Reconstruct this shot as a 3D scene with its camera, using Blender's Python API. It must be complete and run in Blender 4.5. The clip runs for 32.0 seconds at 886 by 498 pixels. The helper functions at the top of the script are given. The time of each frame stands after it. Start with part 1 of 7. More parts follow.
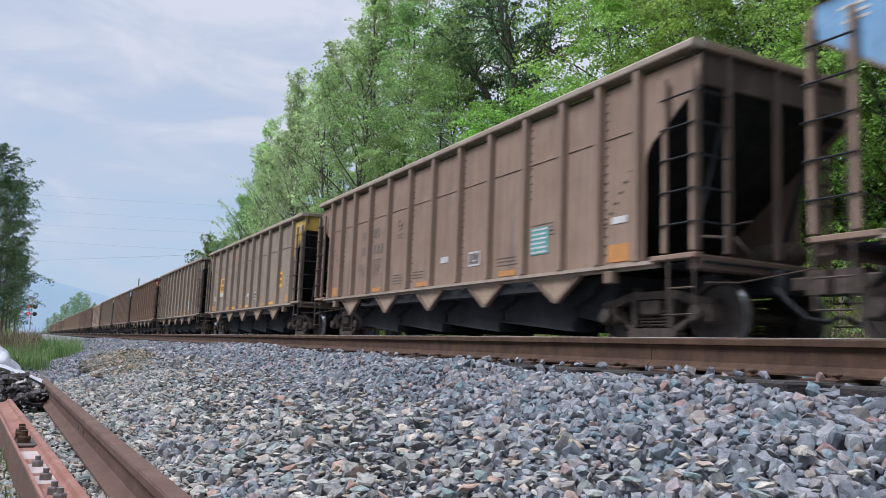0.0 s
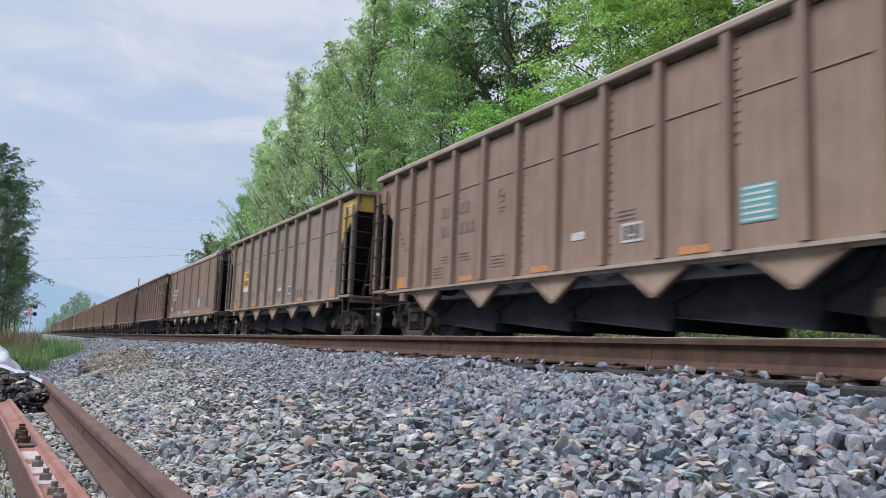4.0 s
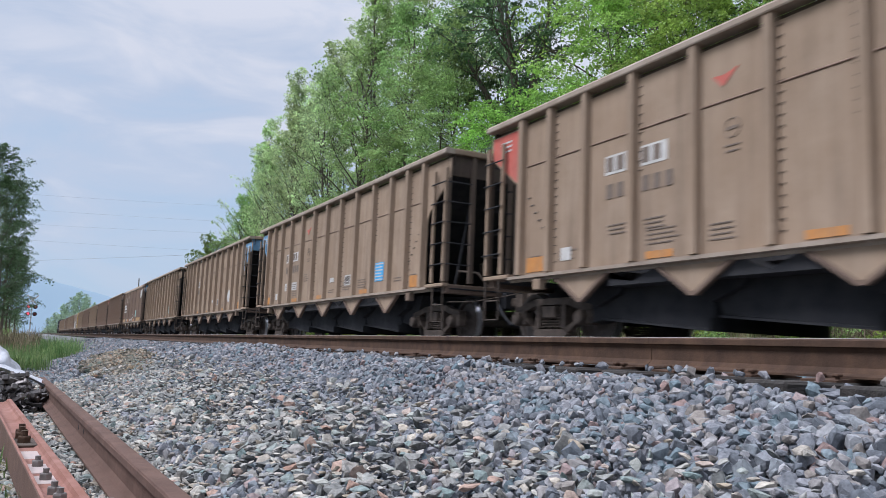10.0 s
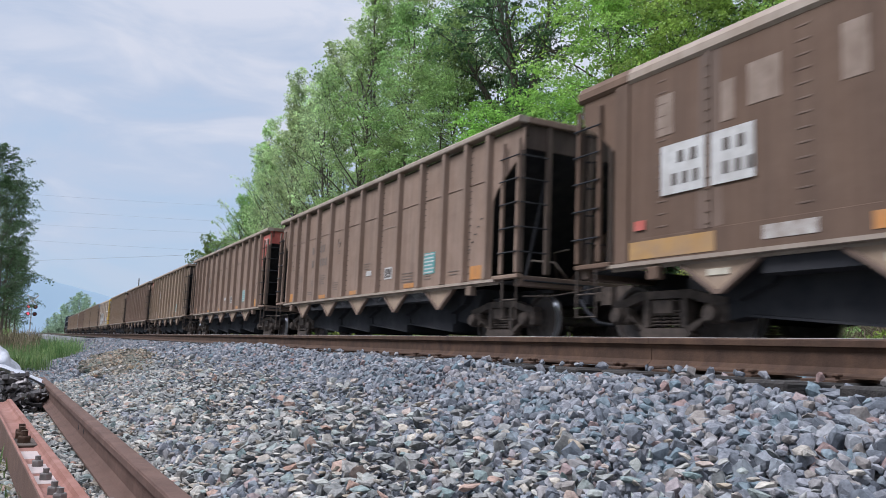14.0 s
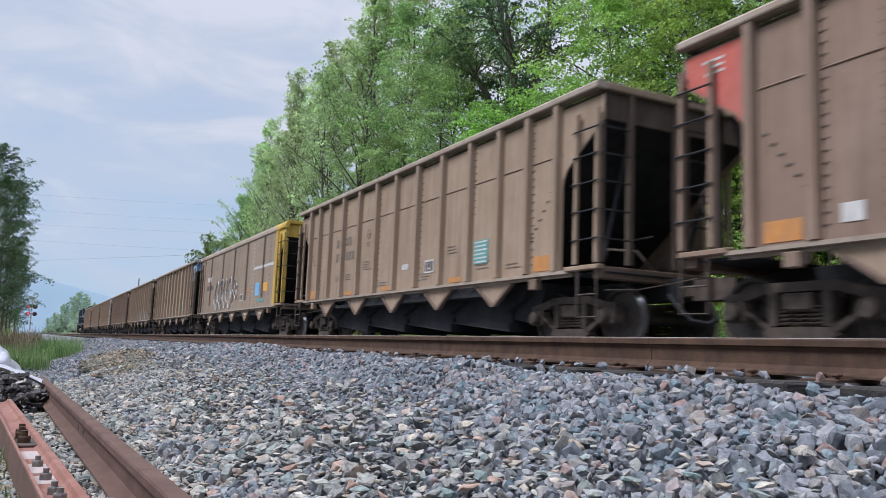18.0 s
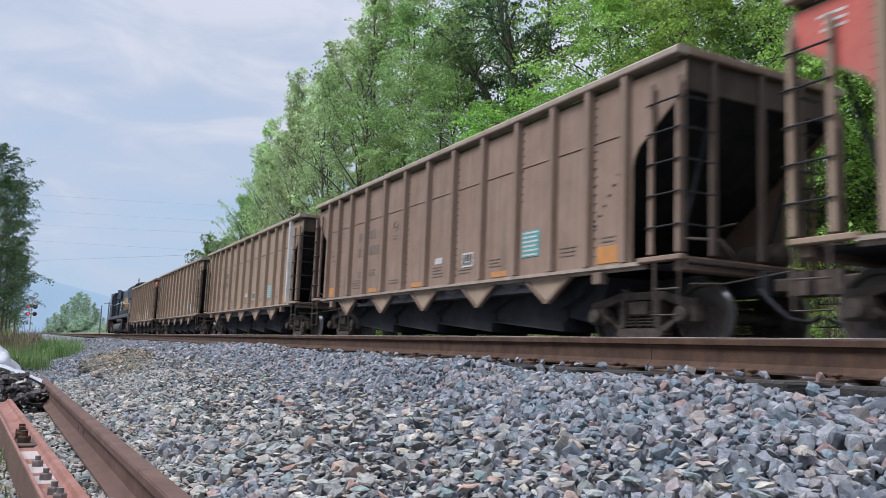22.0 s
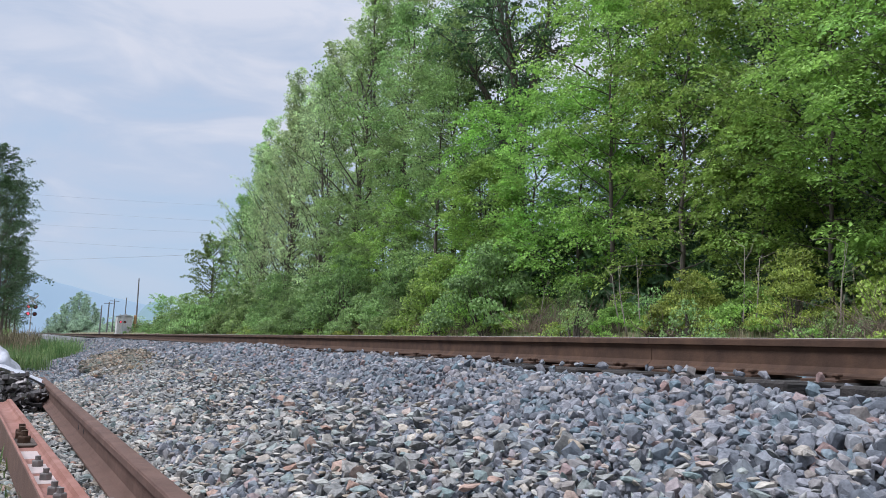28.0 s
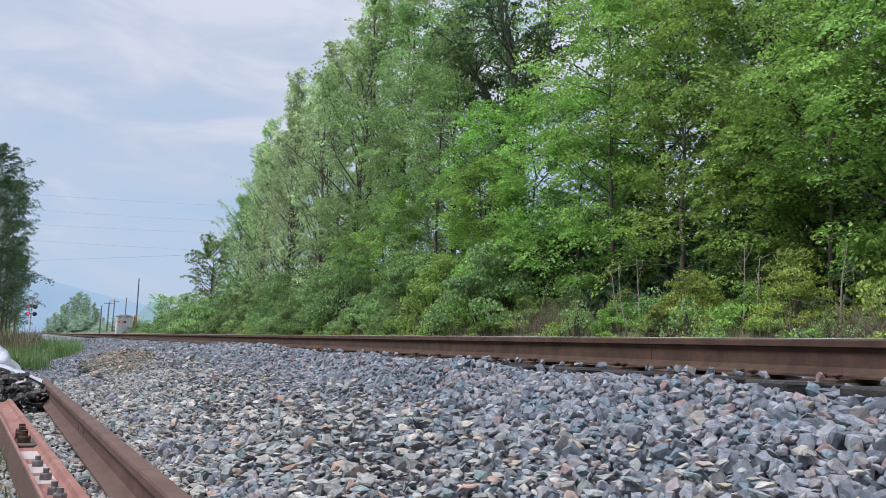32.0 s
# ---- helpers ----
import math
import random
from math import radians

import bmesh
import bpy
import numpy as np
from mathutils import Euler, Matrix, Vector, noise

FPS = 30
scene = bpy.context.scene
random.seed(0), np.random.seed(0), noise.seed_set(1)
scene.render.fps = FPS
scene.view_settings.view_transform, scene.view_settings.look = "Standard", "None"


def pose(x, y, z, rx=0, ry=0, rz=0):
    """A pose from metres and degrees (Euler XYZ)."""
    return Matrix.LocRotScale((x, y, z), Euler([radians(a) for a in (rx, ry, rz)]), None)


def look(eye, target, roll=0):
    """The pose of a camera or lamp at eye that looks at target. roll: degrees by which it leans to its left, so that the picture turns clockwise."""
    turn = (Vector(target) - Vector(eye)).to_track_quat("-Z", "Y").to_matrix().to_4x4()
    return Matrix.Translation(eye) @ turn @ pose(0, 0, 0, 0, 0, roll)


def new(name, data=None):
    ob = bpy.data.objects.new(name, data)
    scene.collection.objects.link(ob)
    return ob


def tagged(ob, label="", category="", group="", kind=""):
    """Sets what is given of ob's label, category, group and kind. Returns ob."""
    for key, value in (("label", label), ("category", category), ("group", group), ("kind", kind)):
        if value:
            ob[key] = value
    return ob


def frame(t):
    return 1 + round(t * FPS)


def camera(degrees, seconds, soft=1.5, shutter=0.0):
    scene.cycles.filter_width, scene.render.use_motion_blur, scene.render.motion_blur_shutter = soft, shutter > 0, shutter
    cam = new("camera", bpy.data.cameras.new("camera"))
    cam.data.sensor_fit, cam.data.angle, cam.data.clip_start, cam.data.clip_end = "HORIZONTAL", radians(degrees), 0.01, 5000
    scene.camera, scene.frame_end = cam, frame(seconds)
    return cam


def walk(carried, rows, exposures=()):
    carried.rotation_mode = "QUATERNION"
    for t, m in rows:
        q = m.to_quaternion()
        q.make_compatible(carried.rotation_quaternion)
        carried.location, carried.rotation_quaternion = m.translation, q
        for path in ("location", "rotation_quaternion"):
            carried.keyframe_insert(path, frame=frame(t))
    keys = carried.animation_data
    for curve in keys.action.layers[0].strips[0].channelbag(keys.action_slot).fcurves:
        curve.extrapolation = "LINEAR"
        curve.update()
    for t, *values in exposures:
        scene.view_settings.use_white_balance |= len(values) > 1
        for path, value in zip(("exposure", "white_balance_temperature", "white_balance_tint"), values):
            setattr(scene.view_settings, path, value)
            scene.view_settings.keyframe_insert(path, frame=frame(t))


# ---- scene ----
# Plan: x runs along the tracks (the train comes from -x), y away from the camera, z up.
# Storage ground z = 0, rail heads z = 0.829, near track centre y = 4.18, train track centre y = 8.62.
EYE = Vector((0.0, 0.0, 0.70))
YAW, PITCH, ROLL = 62.878, 7.297, 2.316
RAIL = 0.829
BASE = RAIL - 0.186
NEAR_Y, FAR_Y = 4.18, 8.62
GAUGE = 0.752

cam = camera(58.745, 32.0, soft=0.6, shutter=0.2)
ca, sa = math.cos(radians(PITCH)), math.sin(radians(PITCH))
AIM = EYE + Vector((-math.sin(radians(YAW)) * ca, math.cos(radians(YAW)) * ca, sa))
walk(cam, [(0, look(EYE, AIM, ROLL)), (32, look(EYE, AIM, ROLL))], exposures=[(0, 0.0, 6200, 12), (32, 0.0, 6200, 12)])

# ---- world and sun: a veiled sky at the end of the day ----
world = bpy.data.worlds.new("sky")
scene.world = world
world.use_nodes = True
wn, wl = world.node_tree.nodes, world.node_tree.links
wn.clear()
out = wn.new("ShaderNodeOutputWorld")
bg = wn.new("ShaderNodeBackground")
sky = wn.new("ShaderNodeTexSky")
sky.sky_type = "NISHITA"
sky.sun_disc = False
sky.sun_elevation = radians(52)
sky.sun_rotation = radians(186)
tc = wn.new("ShaderNodeTexCoord")
mp = wn.new("ShaderNodeMapping")
mp.inputs["Scale"].default_value = (2.2, 2.2, 6.5)
n1 = wn.new("ShaderNodeTexNoise")
n1.inputs["Scale"].default_value = 2.3
n1.inputs["Detail"].default_value = 7
n1.inputs["Roughness"].default_value = 0.52
n1.inputs["Distortion"].default_value = 0.5
cr = wn.new("ShaderNodeValToRGB")
cr.color_ramp.elements[0].position, cr.color_ramp.elements[0].color = 0.36, (0.49, 0.62, 0.785, 1)
cr.color_ramp.elements[1].position, cr.color_ramp.elements[1].color = 0.72, (0.755, 0.775, 0.845, 1)
e = cr.color_ramp.elements.new(0.55)
e.color = (0.57, 0.645, 0.775, 1)
mul = wn.new("ShaderNodeMixRGB")
mul.blend_type = "MULTIPLY"
mul.inputs[0].default_value = 1.0
mul.inputs[2].default_value = (0.10, 0.10, 0.10, 1)
mix = wn.new("ShaderNodeMixRGB")
mix.inputs[0].default_value = 0.86
wl.new(tc.outputs["Generated"], mp.inputs["Vector"])
wl.new(mp.outputs[0], n1.inputs["Vector"])
# bluer towards the horizon, pale lilac cloud above
sep = wn.new("ShaderNodeSeparateXYZ")
rise = wn.new("ShaderNodeMapRange")
rise.inputs[1].default_value, rise.inputs[2].default_value = 0.02, 0.42
rise.inputs[3].default_value, rise.inputs[4].default_value = -0.10, 0.28
veil = wn.new("ShaderNodeMath")
veil.operation = "MULTIPLY_ADD"
veil.inputs[1].default_value = 0.88
wl.new(tc.outputs["Generated"], sep.inputs[0])
wl.new(sep.outputs["Z"], rise.inputs[0])
wl.new(n1.outputs["Fac"], veil.inputs[0])
wl.new(rise.outputs[0], veil.inputs[2])
wl.new(veil.outputs[0], cr.inputs[0])
wl.new(sky.outputs[0], mul.inputs[1])
wl.new(mul.outputs[0], mix.inputs[1])
wl.new(cr.outputs[0], mix.inputs[2])
# an overcast dome is brightest overhead
zen = wn.new("ShaderNodeMapRange")
zen.interpolation_type = "SMOOTHSTEP"
zen.inputs[1].default_value, zen.inputs[2].default_value = 0.35, 1.0
zen.inputs[3].default_value, zen.inputs[4].default_value = 1.0, 2.7
lift = wn.new("ShaderNodeVectorMath")
lift.operation = "SCALE"
wl.new(sep.outputs["Z"], zen.inputs[0])
wl.new(mix.outputs[0], lift.inputs[0])
wl.new(zen.outputs[0], lift.inputs["Scale"])
wl.new(lift.outputs[0], bg.inputs[0])
wl.new(bg.outputs[0], out.inputs[0])
bg.inputs[1].default_value = 1.0

sun_data = bpy.data.lights.new("sun", "SUN")
sun_data.energy, sun_data.angle, sun_data.color = 3.5, radians(22), (0.975, 0.975, 1.0)
sun = new("sun", sun_data)
sun.matrix_world = look((-13, -26, 44), (-8, 6, 0))


# ---- materials ----
def mat(name, base, rough=0.8, metal=0.0, var=0.0, scale=6.0, col2=None, bump=0.0, bscale=40.0, streak=None, stretch=(1, 1, 1),
        coords="Object", spec=0.5, island=0.0, obj_rand=0.0):
    """A procedural surface: two scales of colour, fine relief, and optional streaks, stains and random shifts."""
    m = bpy.data.materials.new(name)
    m.use_nodes = True
    n, l = m.node_tree.nodes, m.node_tree.links
    b = n["Principled BSDF"]
    b.inputs["Roughness"].default_value = rough
    b.inputs["Metallic"].default_value = metal
    b.inputs["Specular IOR Level"].default_value = spec
    t = n.new("ShaderNodeTexCoord")
    mpn = n.new("ShaderNodeMapping")
    mpn.inputs["Scale"].default_value = stretch
    l.new(t.outputs[coords], mpn.inputs["Vector"])
    c2 = col2 or tuple(min(1, x * 1.5) for x in base)
    ns = n.new("ShaderNodeTexNoise")
    ns.inputs["Scale"].default_value = scale
    ns.inputs["Detail"].default_value = 8
    ns.inputs["Roughness"].default_value = 0.62
    l.new(mpn.outputs[0], ns.inputs["Vector"])
    ramp = n.new("ShaderNodeValToRGB")
    ramp.color_ramp.elements[0].position, ramp.color_ramp.elements[0].color = 0.32, (*base, 1)
    ramp.color_ramp.elements[1].position, ramp.color_ramp.elements[1].color = 0.72, (*c2, 1)
    l.new(ns.outputs["Fac"], ramp.inputs[0])
    col = ramp.outputs[0]
    for sc, amount, dark in ([] if not streak else streak if isinstance(streak, list) else [streak]):
        m2 = n.new("ShaderNodeMapping")
        m2.inputs["Scale"].default_value = sc
        l.new(t.outputs[coords], m2.inputs["Vector"])
        s2 = n.new("ShaderNodeTexNoise")
        s2.inputs["Scale"].default_value = 1.0
        s2.inputs["Detail"].default_value = 6
        s2.inputs["Roughness"].default_value = 0.6
        l.new(m2.outputs[0], s2.inputs["Vector"])
        r2 = n.new("ShaderNodeMapRange")
        r2.inputs[1].default_value, r2.inputs[2].default_value = 0.42, 0.72
        r2.inputs[3].default_value, r2.inputs[4].default_value = 0.0, amount
        l.new(s2.outputs["Fac"], r2.inputs[0])
        mx = n.new("ShaderNodeMixRGB")
        mx.inputs[2].default_value = (*dark, 1)
        l.new(r2.outputs[0], mx.inputs[0])
        l.new(col, mx.inputs[1])
        col = mx.outputs[0]
    if var or island or obj_rand:
        hs = n.new("ShaderNodeHueSaturation")
        r3 = n.new("ShaderNodeMapRange")
        k = var or island or obj_rand
        r3.inputs[3].default_value, r3.inputs[4].default_value = 1 - k, 1 + k
        if island:
            g = n.new("ShaderNodeNewGeometry")
            l.new(g.outputs["Random Per Island"], r3.inputs[0])
        elif obj_rand:
            g = n.new("ShaderNodeObjectInfo")
            l.new(g.outputs["Random"], r3.inputs[0])
        else:
            g = n.new("ShaderNodeTexNoise")
            g.inputs["Scale"].default_value = scale * 0.12
            l.new(t.outputs[coords], g.inputs["Vector"])
            l.new(g.outputs["Fac"], r3.inputs[0])
        l.new(r3.outputs[0], hs.inputs["Value"])
        l.new(col, hs.inputs["Color"])
        col = hs.outputs[0]
    l.new(col, b.inputs["Base Color"])
    if bump:
        bn = n.new("ShaderNodeTexNoise")
        bn.inputs["Scale"].default_value = bscale
        bn.inputs["Detail"].default_value = 6
        l.new(mpn.outputs[0], bn.inputs["Vector"])
        bp = n.new("ShaderNodeBump")
        bp.inputs["Strength"].default_value = bump
        bp.inputs["Distance"].default_value = 0.02
        l.new(bn.outputs["Fac"], bp.inputs["Height"])
        l.new(bp.outputs[0], b.inputs["Normal"])
    return m


def paint(name, base, col2, grime=(0.05, 0.042, 0.036), amount=0.55):
    """Weathered car paint: dusty colour with soot that has run down the sheets."""
    return mat(name, base, 0.85, 0.0, var=0.2, scale=2.2, col2=col2, bump=0.16, bscale=9.0, streak=[((3.2, 3.2, 0.22), amount, grime), ((11, 11, 0.5), 0.42, tuple(1.18 * x for x in col2)), ((1.1, 1.1, 0.7), 0.4, (col2[0] * 0.86, col2[1] * 0.78, col2[2] * 0.70))], spec=0.25)


PAINTS = {
    "tan": paint("dusty_tan_paint", (0.242, 0.175, 0.124), (0.319, 0.240, 0.177), (0.118, 0.08, 0.058), 0.55),
    "brown": paint("weathered_brown_paint", (0.195, 0.134, 0.100), (0.259, 0.185, 0.143), (0.11, 0.08, 0.064), 0.55),
    "red": paint("rusty_red_brown_paint", (0.186, 0.122, 0.087), (0.246, 0.171, 0.127), (0.085, 0.055, 0.043), 0.55),
    "grey": paint("sooty_grey_paint", (0.204, 0.157, 0.120), (0.276, 0.223, 0.177), (0.085, 0.073, 0.062), 0.6),
    "umber": paint("dusty_umber_paint", (0.107, 0.067, 0.047), (0.147, 0.097, 0.069), (0.075, 0.05, 0.038), 0.6),
    "rust": paint("mottled_rusty_brown_paint", (0.158, 0.106, 0.076), (0.222, 0.158, 0.116), (0.085, 0.056, 0.042), 0.5),
    "sand": paint("dusty_sand_paint", (0.214, 0.163, 0.122), (0.278, 0.222, 0.173), (0.12, 0.084, 0.061), 0.5),
    # very dark brown: painted shade of chord recess and end sheets, also rivet heads
    "shaded_soot": paint("shaded_soot_brown_paint", (0.058, 0.043, 0.036), (0.10, 0.075, 0.062), (0.03, 0.024, 0.021), 0.6),
    "dark": paint("dark_sooty_brown_paint", (0.125, 0.086, 0.066), (0.175, 0.125, 0.098), (0.06, 0.046, 0.038), 0.6),
}
DUSTY = mat("pale_dust_on_steel", (0.145, 0.105, 0.08), 0.95, scale=4, col2=(0.24, 0.18, 0.138), bump=0.15, streak=((5, 5, 1), 0.4, (0.08, 0.06, 0.05)), spec=0.1)
BLACK = mat("sooty_black_steel", (0.020, 0.0208, 0.0245), 0.85, 0.0, scale=3, col2=(0.042, 0.0415, 0.0445), bump=0.1, spec=0.15)
# darker brown for the end posts, with the end faces' shade in it
END_STEEL = paint("shaded_end_steel", (0.075, 0.056, 0.046), (0.115, 0.086, 0.068), (0.045, 0.036, 0.031), 0.6)
GRIME = mat("greasy_brown_steel", (0.0416, 0.0325, 0.0273), 0.8, 0.0, scale=7, col2=(0.1105, 0.0845, 0.0676), bump=0.2, bscale=60, spec=0.3)
WHEEL = mat("brown_wheel_steel", (0.05, 0.04, 0.035), 0.6, 0.3, scale=9, col2=(0.10, 0.08, 0.07), bump=0.1)
TREAD = mat("polished_tread_steel", (0.42, 0.43, 0.45), 0.32, 0.9, scale=14, col2=(0.5, 0.5, 0.52))
RUST = mat("rail_rust", (0.042, 0.025, 0.017), 0.85, 0.0, scale=6, col2=(0.10, 0.057, 0.036), bump=0.18, bscale=70, var=0.14, streak=((7, 7, 1.2), 0.5, (0.035, 0.02, 0.016)), spec=0.25)
RAIL_TOP = mat("worn_rail_head", (0.30, 0.27, 0.25), 0.38, 0.5, scale=3, col2=(0.45, 0.41, 0.38), stretch=(0.3, 4, 4))
RUST_PINK = mat("pink_rust", (0.2050, 0.0943, 0.0722), 0.9, 0.0, scale=5, col2=(0.2952, 0.1640, 0.1394), bump=0.2, bscale=60, var=0.15, streak=((6, 6, 2), 0.45, (0.16, 0.075, 0.05)), spec=0.2)
RUST_STORED = mat("stored_rail_rust", (0.0765, 0.0442, 0.0340), 0.85, 0.0, scale=5, col2=(0.1403, 0.0850, 0.0663), bump=0.2, bscale=70, var=0.15, streak=((5, 5, 1.4), 0.5, (0.07, 0.038, 0.03)), spec=0.25)
TIE = mat("creosoted_timber", (0.012, 0.010, 0.009), 0.9, 0.0, scale=5, col2=(0.04, 0.034, 0.03), bump=0.5, bscale=26, stretch=(3, 0.3, 3), obj_rand=0.3)
YELLOW = mat("faded_yellow_paint", (0.46, 0.29, 0.038), 0.75, scale=4, col2=(0.55, 0.365, 0.07), bump=0.1, streak=((4, 4, 0.6), 0.65, (0.17, 0.11, 0.055)))
ORANGE = mat("orange_reflector", (0.41, 0.165, 0.04), 0.65, scale=6, col2=(0.49, 0.225, 0.065), streak=((5, 5, 2), 0.75, (0.24, 0.14, 0.08)))
SKYBLUE = mat("faded_blue_paint", (0.12, 0.27, 0.46), 0.75, scale=4, col2=(0.20, 0.37, 0.55), streak=((4, 4, 0.8), 0.55, (0.10, 0.12, 0.14)))
REDP = mat("faded_red_paint", (0.42, 0.075, 0.055), 0.75, scale=4, col2=(0.50, 0.13, 0.10), streak=((4, 4, 0.8), 0.5, (0.2, 0.10, 0.08)))
TEAL = mat("teal_sticker", (0.06, 0.24, 0.23), 0.55, scale=6, col2=(0.11, 0.30, 0.285), streak=((5, 5, 3), 0.5, (0.18, 0.24, 0.22)))
BRIGHT_BLUE = mat("bright_blue_sticker", (0.03, 0.30, 0.62), 0.5, scale=6, col2=(0.06, 0.36, 0.66))
WHITEP = mat("worn_white_paint", (0.42, 0.41, 0.395), 0.75, scale=7, col2=(0.56, 0.55, 0.53), streak=((6, 6, 2), 0.55, (0.26, 0.22, 0.19)))
WORN_WHITE = mat("rubbed_white_strip", (0.26, 0.22, 0.19), 0.8, scale=9, col2=(0.46, 0.43, 0.40), streak=((9, 9, 6), 0.6, (0.2, 0.15, 0.115)))
CREAM = mat("cream_spray_paint", (0.46, 0.42, 0.33), 0.75, scale=5, col2=(0.58, 0.53, 0.43), streak=((6, 6, 2), 0.4, (0.28, 0.23, 0.18)))
FADED_ORANGE = mat("dusty_orange_stripe", (0.33, 0.185, 0.065), 0.8, scale=3, col2=(0.42, 0.25, 0.09), streak=((2.2, 5, 3), 0.75, (0.24, 0.165, 0.115)))
ORANGE_TRACE = mat("rubbed_orange_trace", (0.22, 0.135, 0.07), 0.85, scale=3, col2=(0.30, 0.19, 0.095), streak=((1.6, 5, 3), 0.7, (0.18, 0.125, 0.09)))
PALE_DUST = mat("pale_dusty_trace", (0.20, 0.15, 0.117), 0.9, scale=6, col2=(0.28, 0.215, 0.172), streak=((5, 5, 2), 0.8, (0.16, 0.108, 0.08)))
RED_TRACE = mat("faded_red_trace", (0.23, 0.10, 0.075), 0.85, scale=5, col2=(0.29, 0.14, 0.11), streak=((5, 5, 2), 0.6, (0.18, 0.12, 0.09)))
FADED_MARK = mat("faded_dark_lettering", (0.105, 0.082, 0.068), 0.85, scale=9, col2=(0.18, 0.14, 0.114), streak=((7, 7, 3), 0.5, (0.17, 0.125, 0.097)))
BRIGHT_ORANGE = mat("orange_yellow_placard", (0.60, 0.29, 0.03), 0.6, scale=6, col2=(0.66, 0.36, 0.06), streak=((5, 5, 2), 0.35, (0.36, 0.2, 0.09)))
SKY_SPRAY = mat("light_blue_spray", (0.20, 0.36, 0.47), 0.8, scale=4, col2=(0.29, 0.45, 0.55), streak=((4, 4, 2), 0.5, (0.2, 0.26, 0.29)))
CHORD = paint("pale_dust_on_top_chord", (0.255, 0.205, 0.165), (0.335, 0.28, 0.232), (0.17, 0.125, 0.095), 0.6)
SEAM = mat("rusty_seam_paint", (0.145, 0.092, 0.068), 0.85, scale=3, col2=(0.235, 0.162, 0.125), bump=0.1)
STENCIL = mat("faded_black_stencil", (0.055, 0.045, 0.04), 0.85, scale=9, col2=(0.11, 0.09, 0.075))
GREENP = mat("faded_green_paint", (0.16, 0.24, 0.09), 0.8, scale=4, col2=(0.22, 0.30, 0.13))
PALE_BLUE = mat("pale_blue_spray", (0.30, 0.42, 0.50), 0.7, scale=3, col2=(0.45, 0.54, 0.58))
STEEL_GREY = mat("galvanised_steel", (0.38, 0.39, 0.40), 0.5, 0.5, scale=8, col2=(0.46, 0.47, 0.48))
NAVY = mat("navy_paint", (0.010, 0.018, 0.034), 0.5, scale=2, col2=(0.022, 0.034, 0.055), bump=0.05, streak=((3, 3, 0.5), 0.5, (0.06, 0.06, 0.062)))
LOCO_YELLOW = mat("golden_yellow_paint", (0.36, 0.20, 0.055), 0.7, scale=3, col2=(0.46, 0.27, 0.085), streak=((4, 4, 0.6), 0.65, (0.11, 0.08, 0.05)))
GLASS_DARK = mat("dark_window_glass", (0.02, 0.025, 0.03), 0.08, 0.0, spec=0.8)


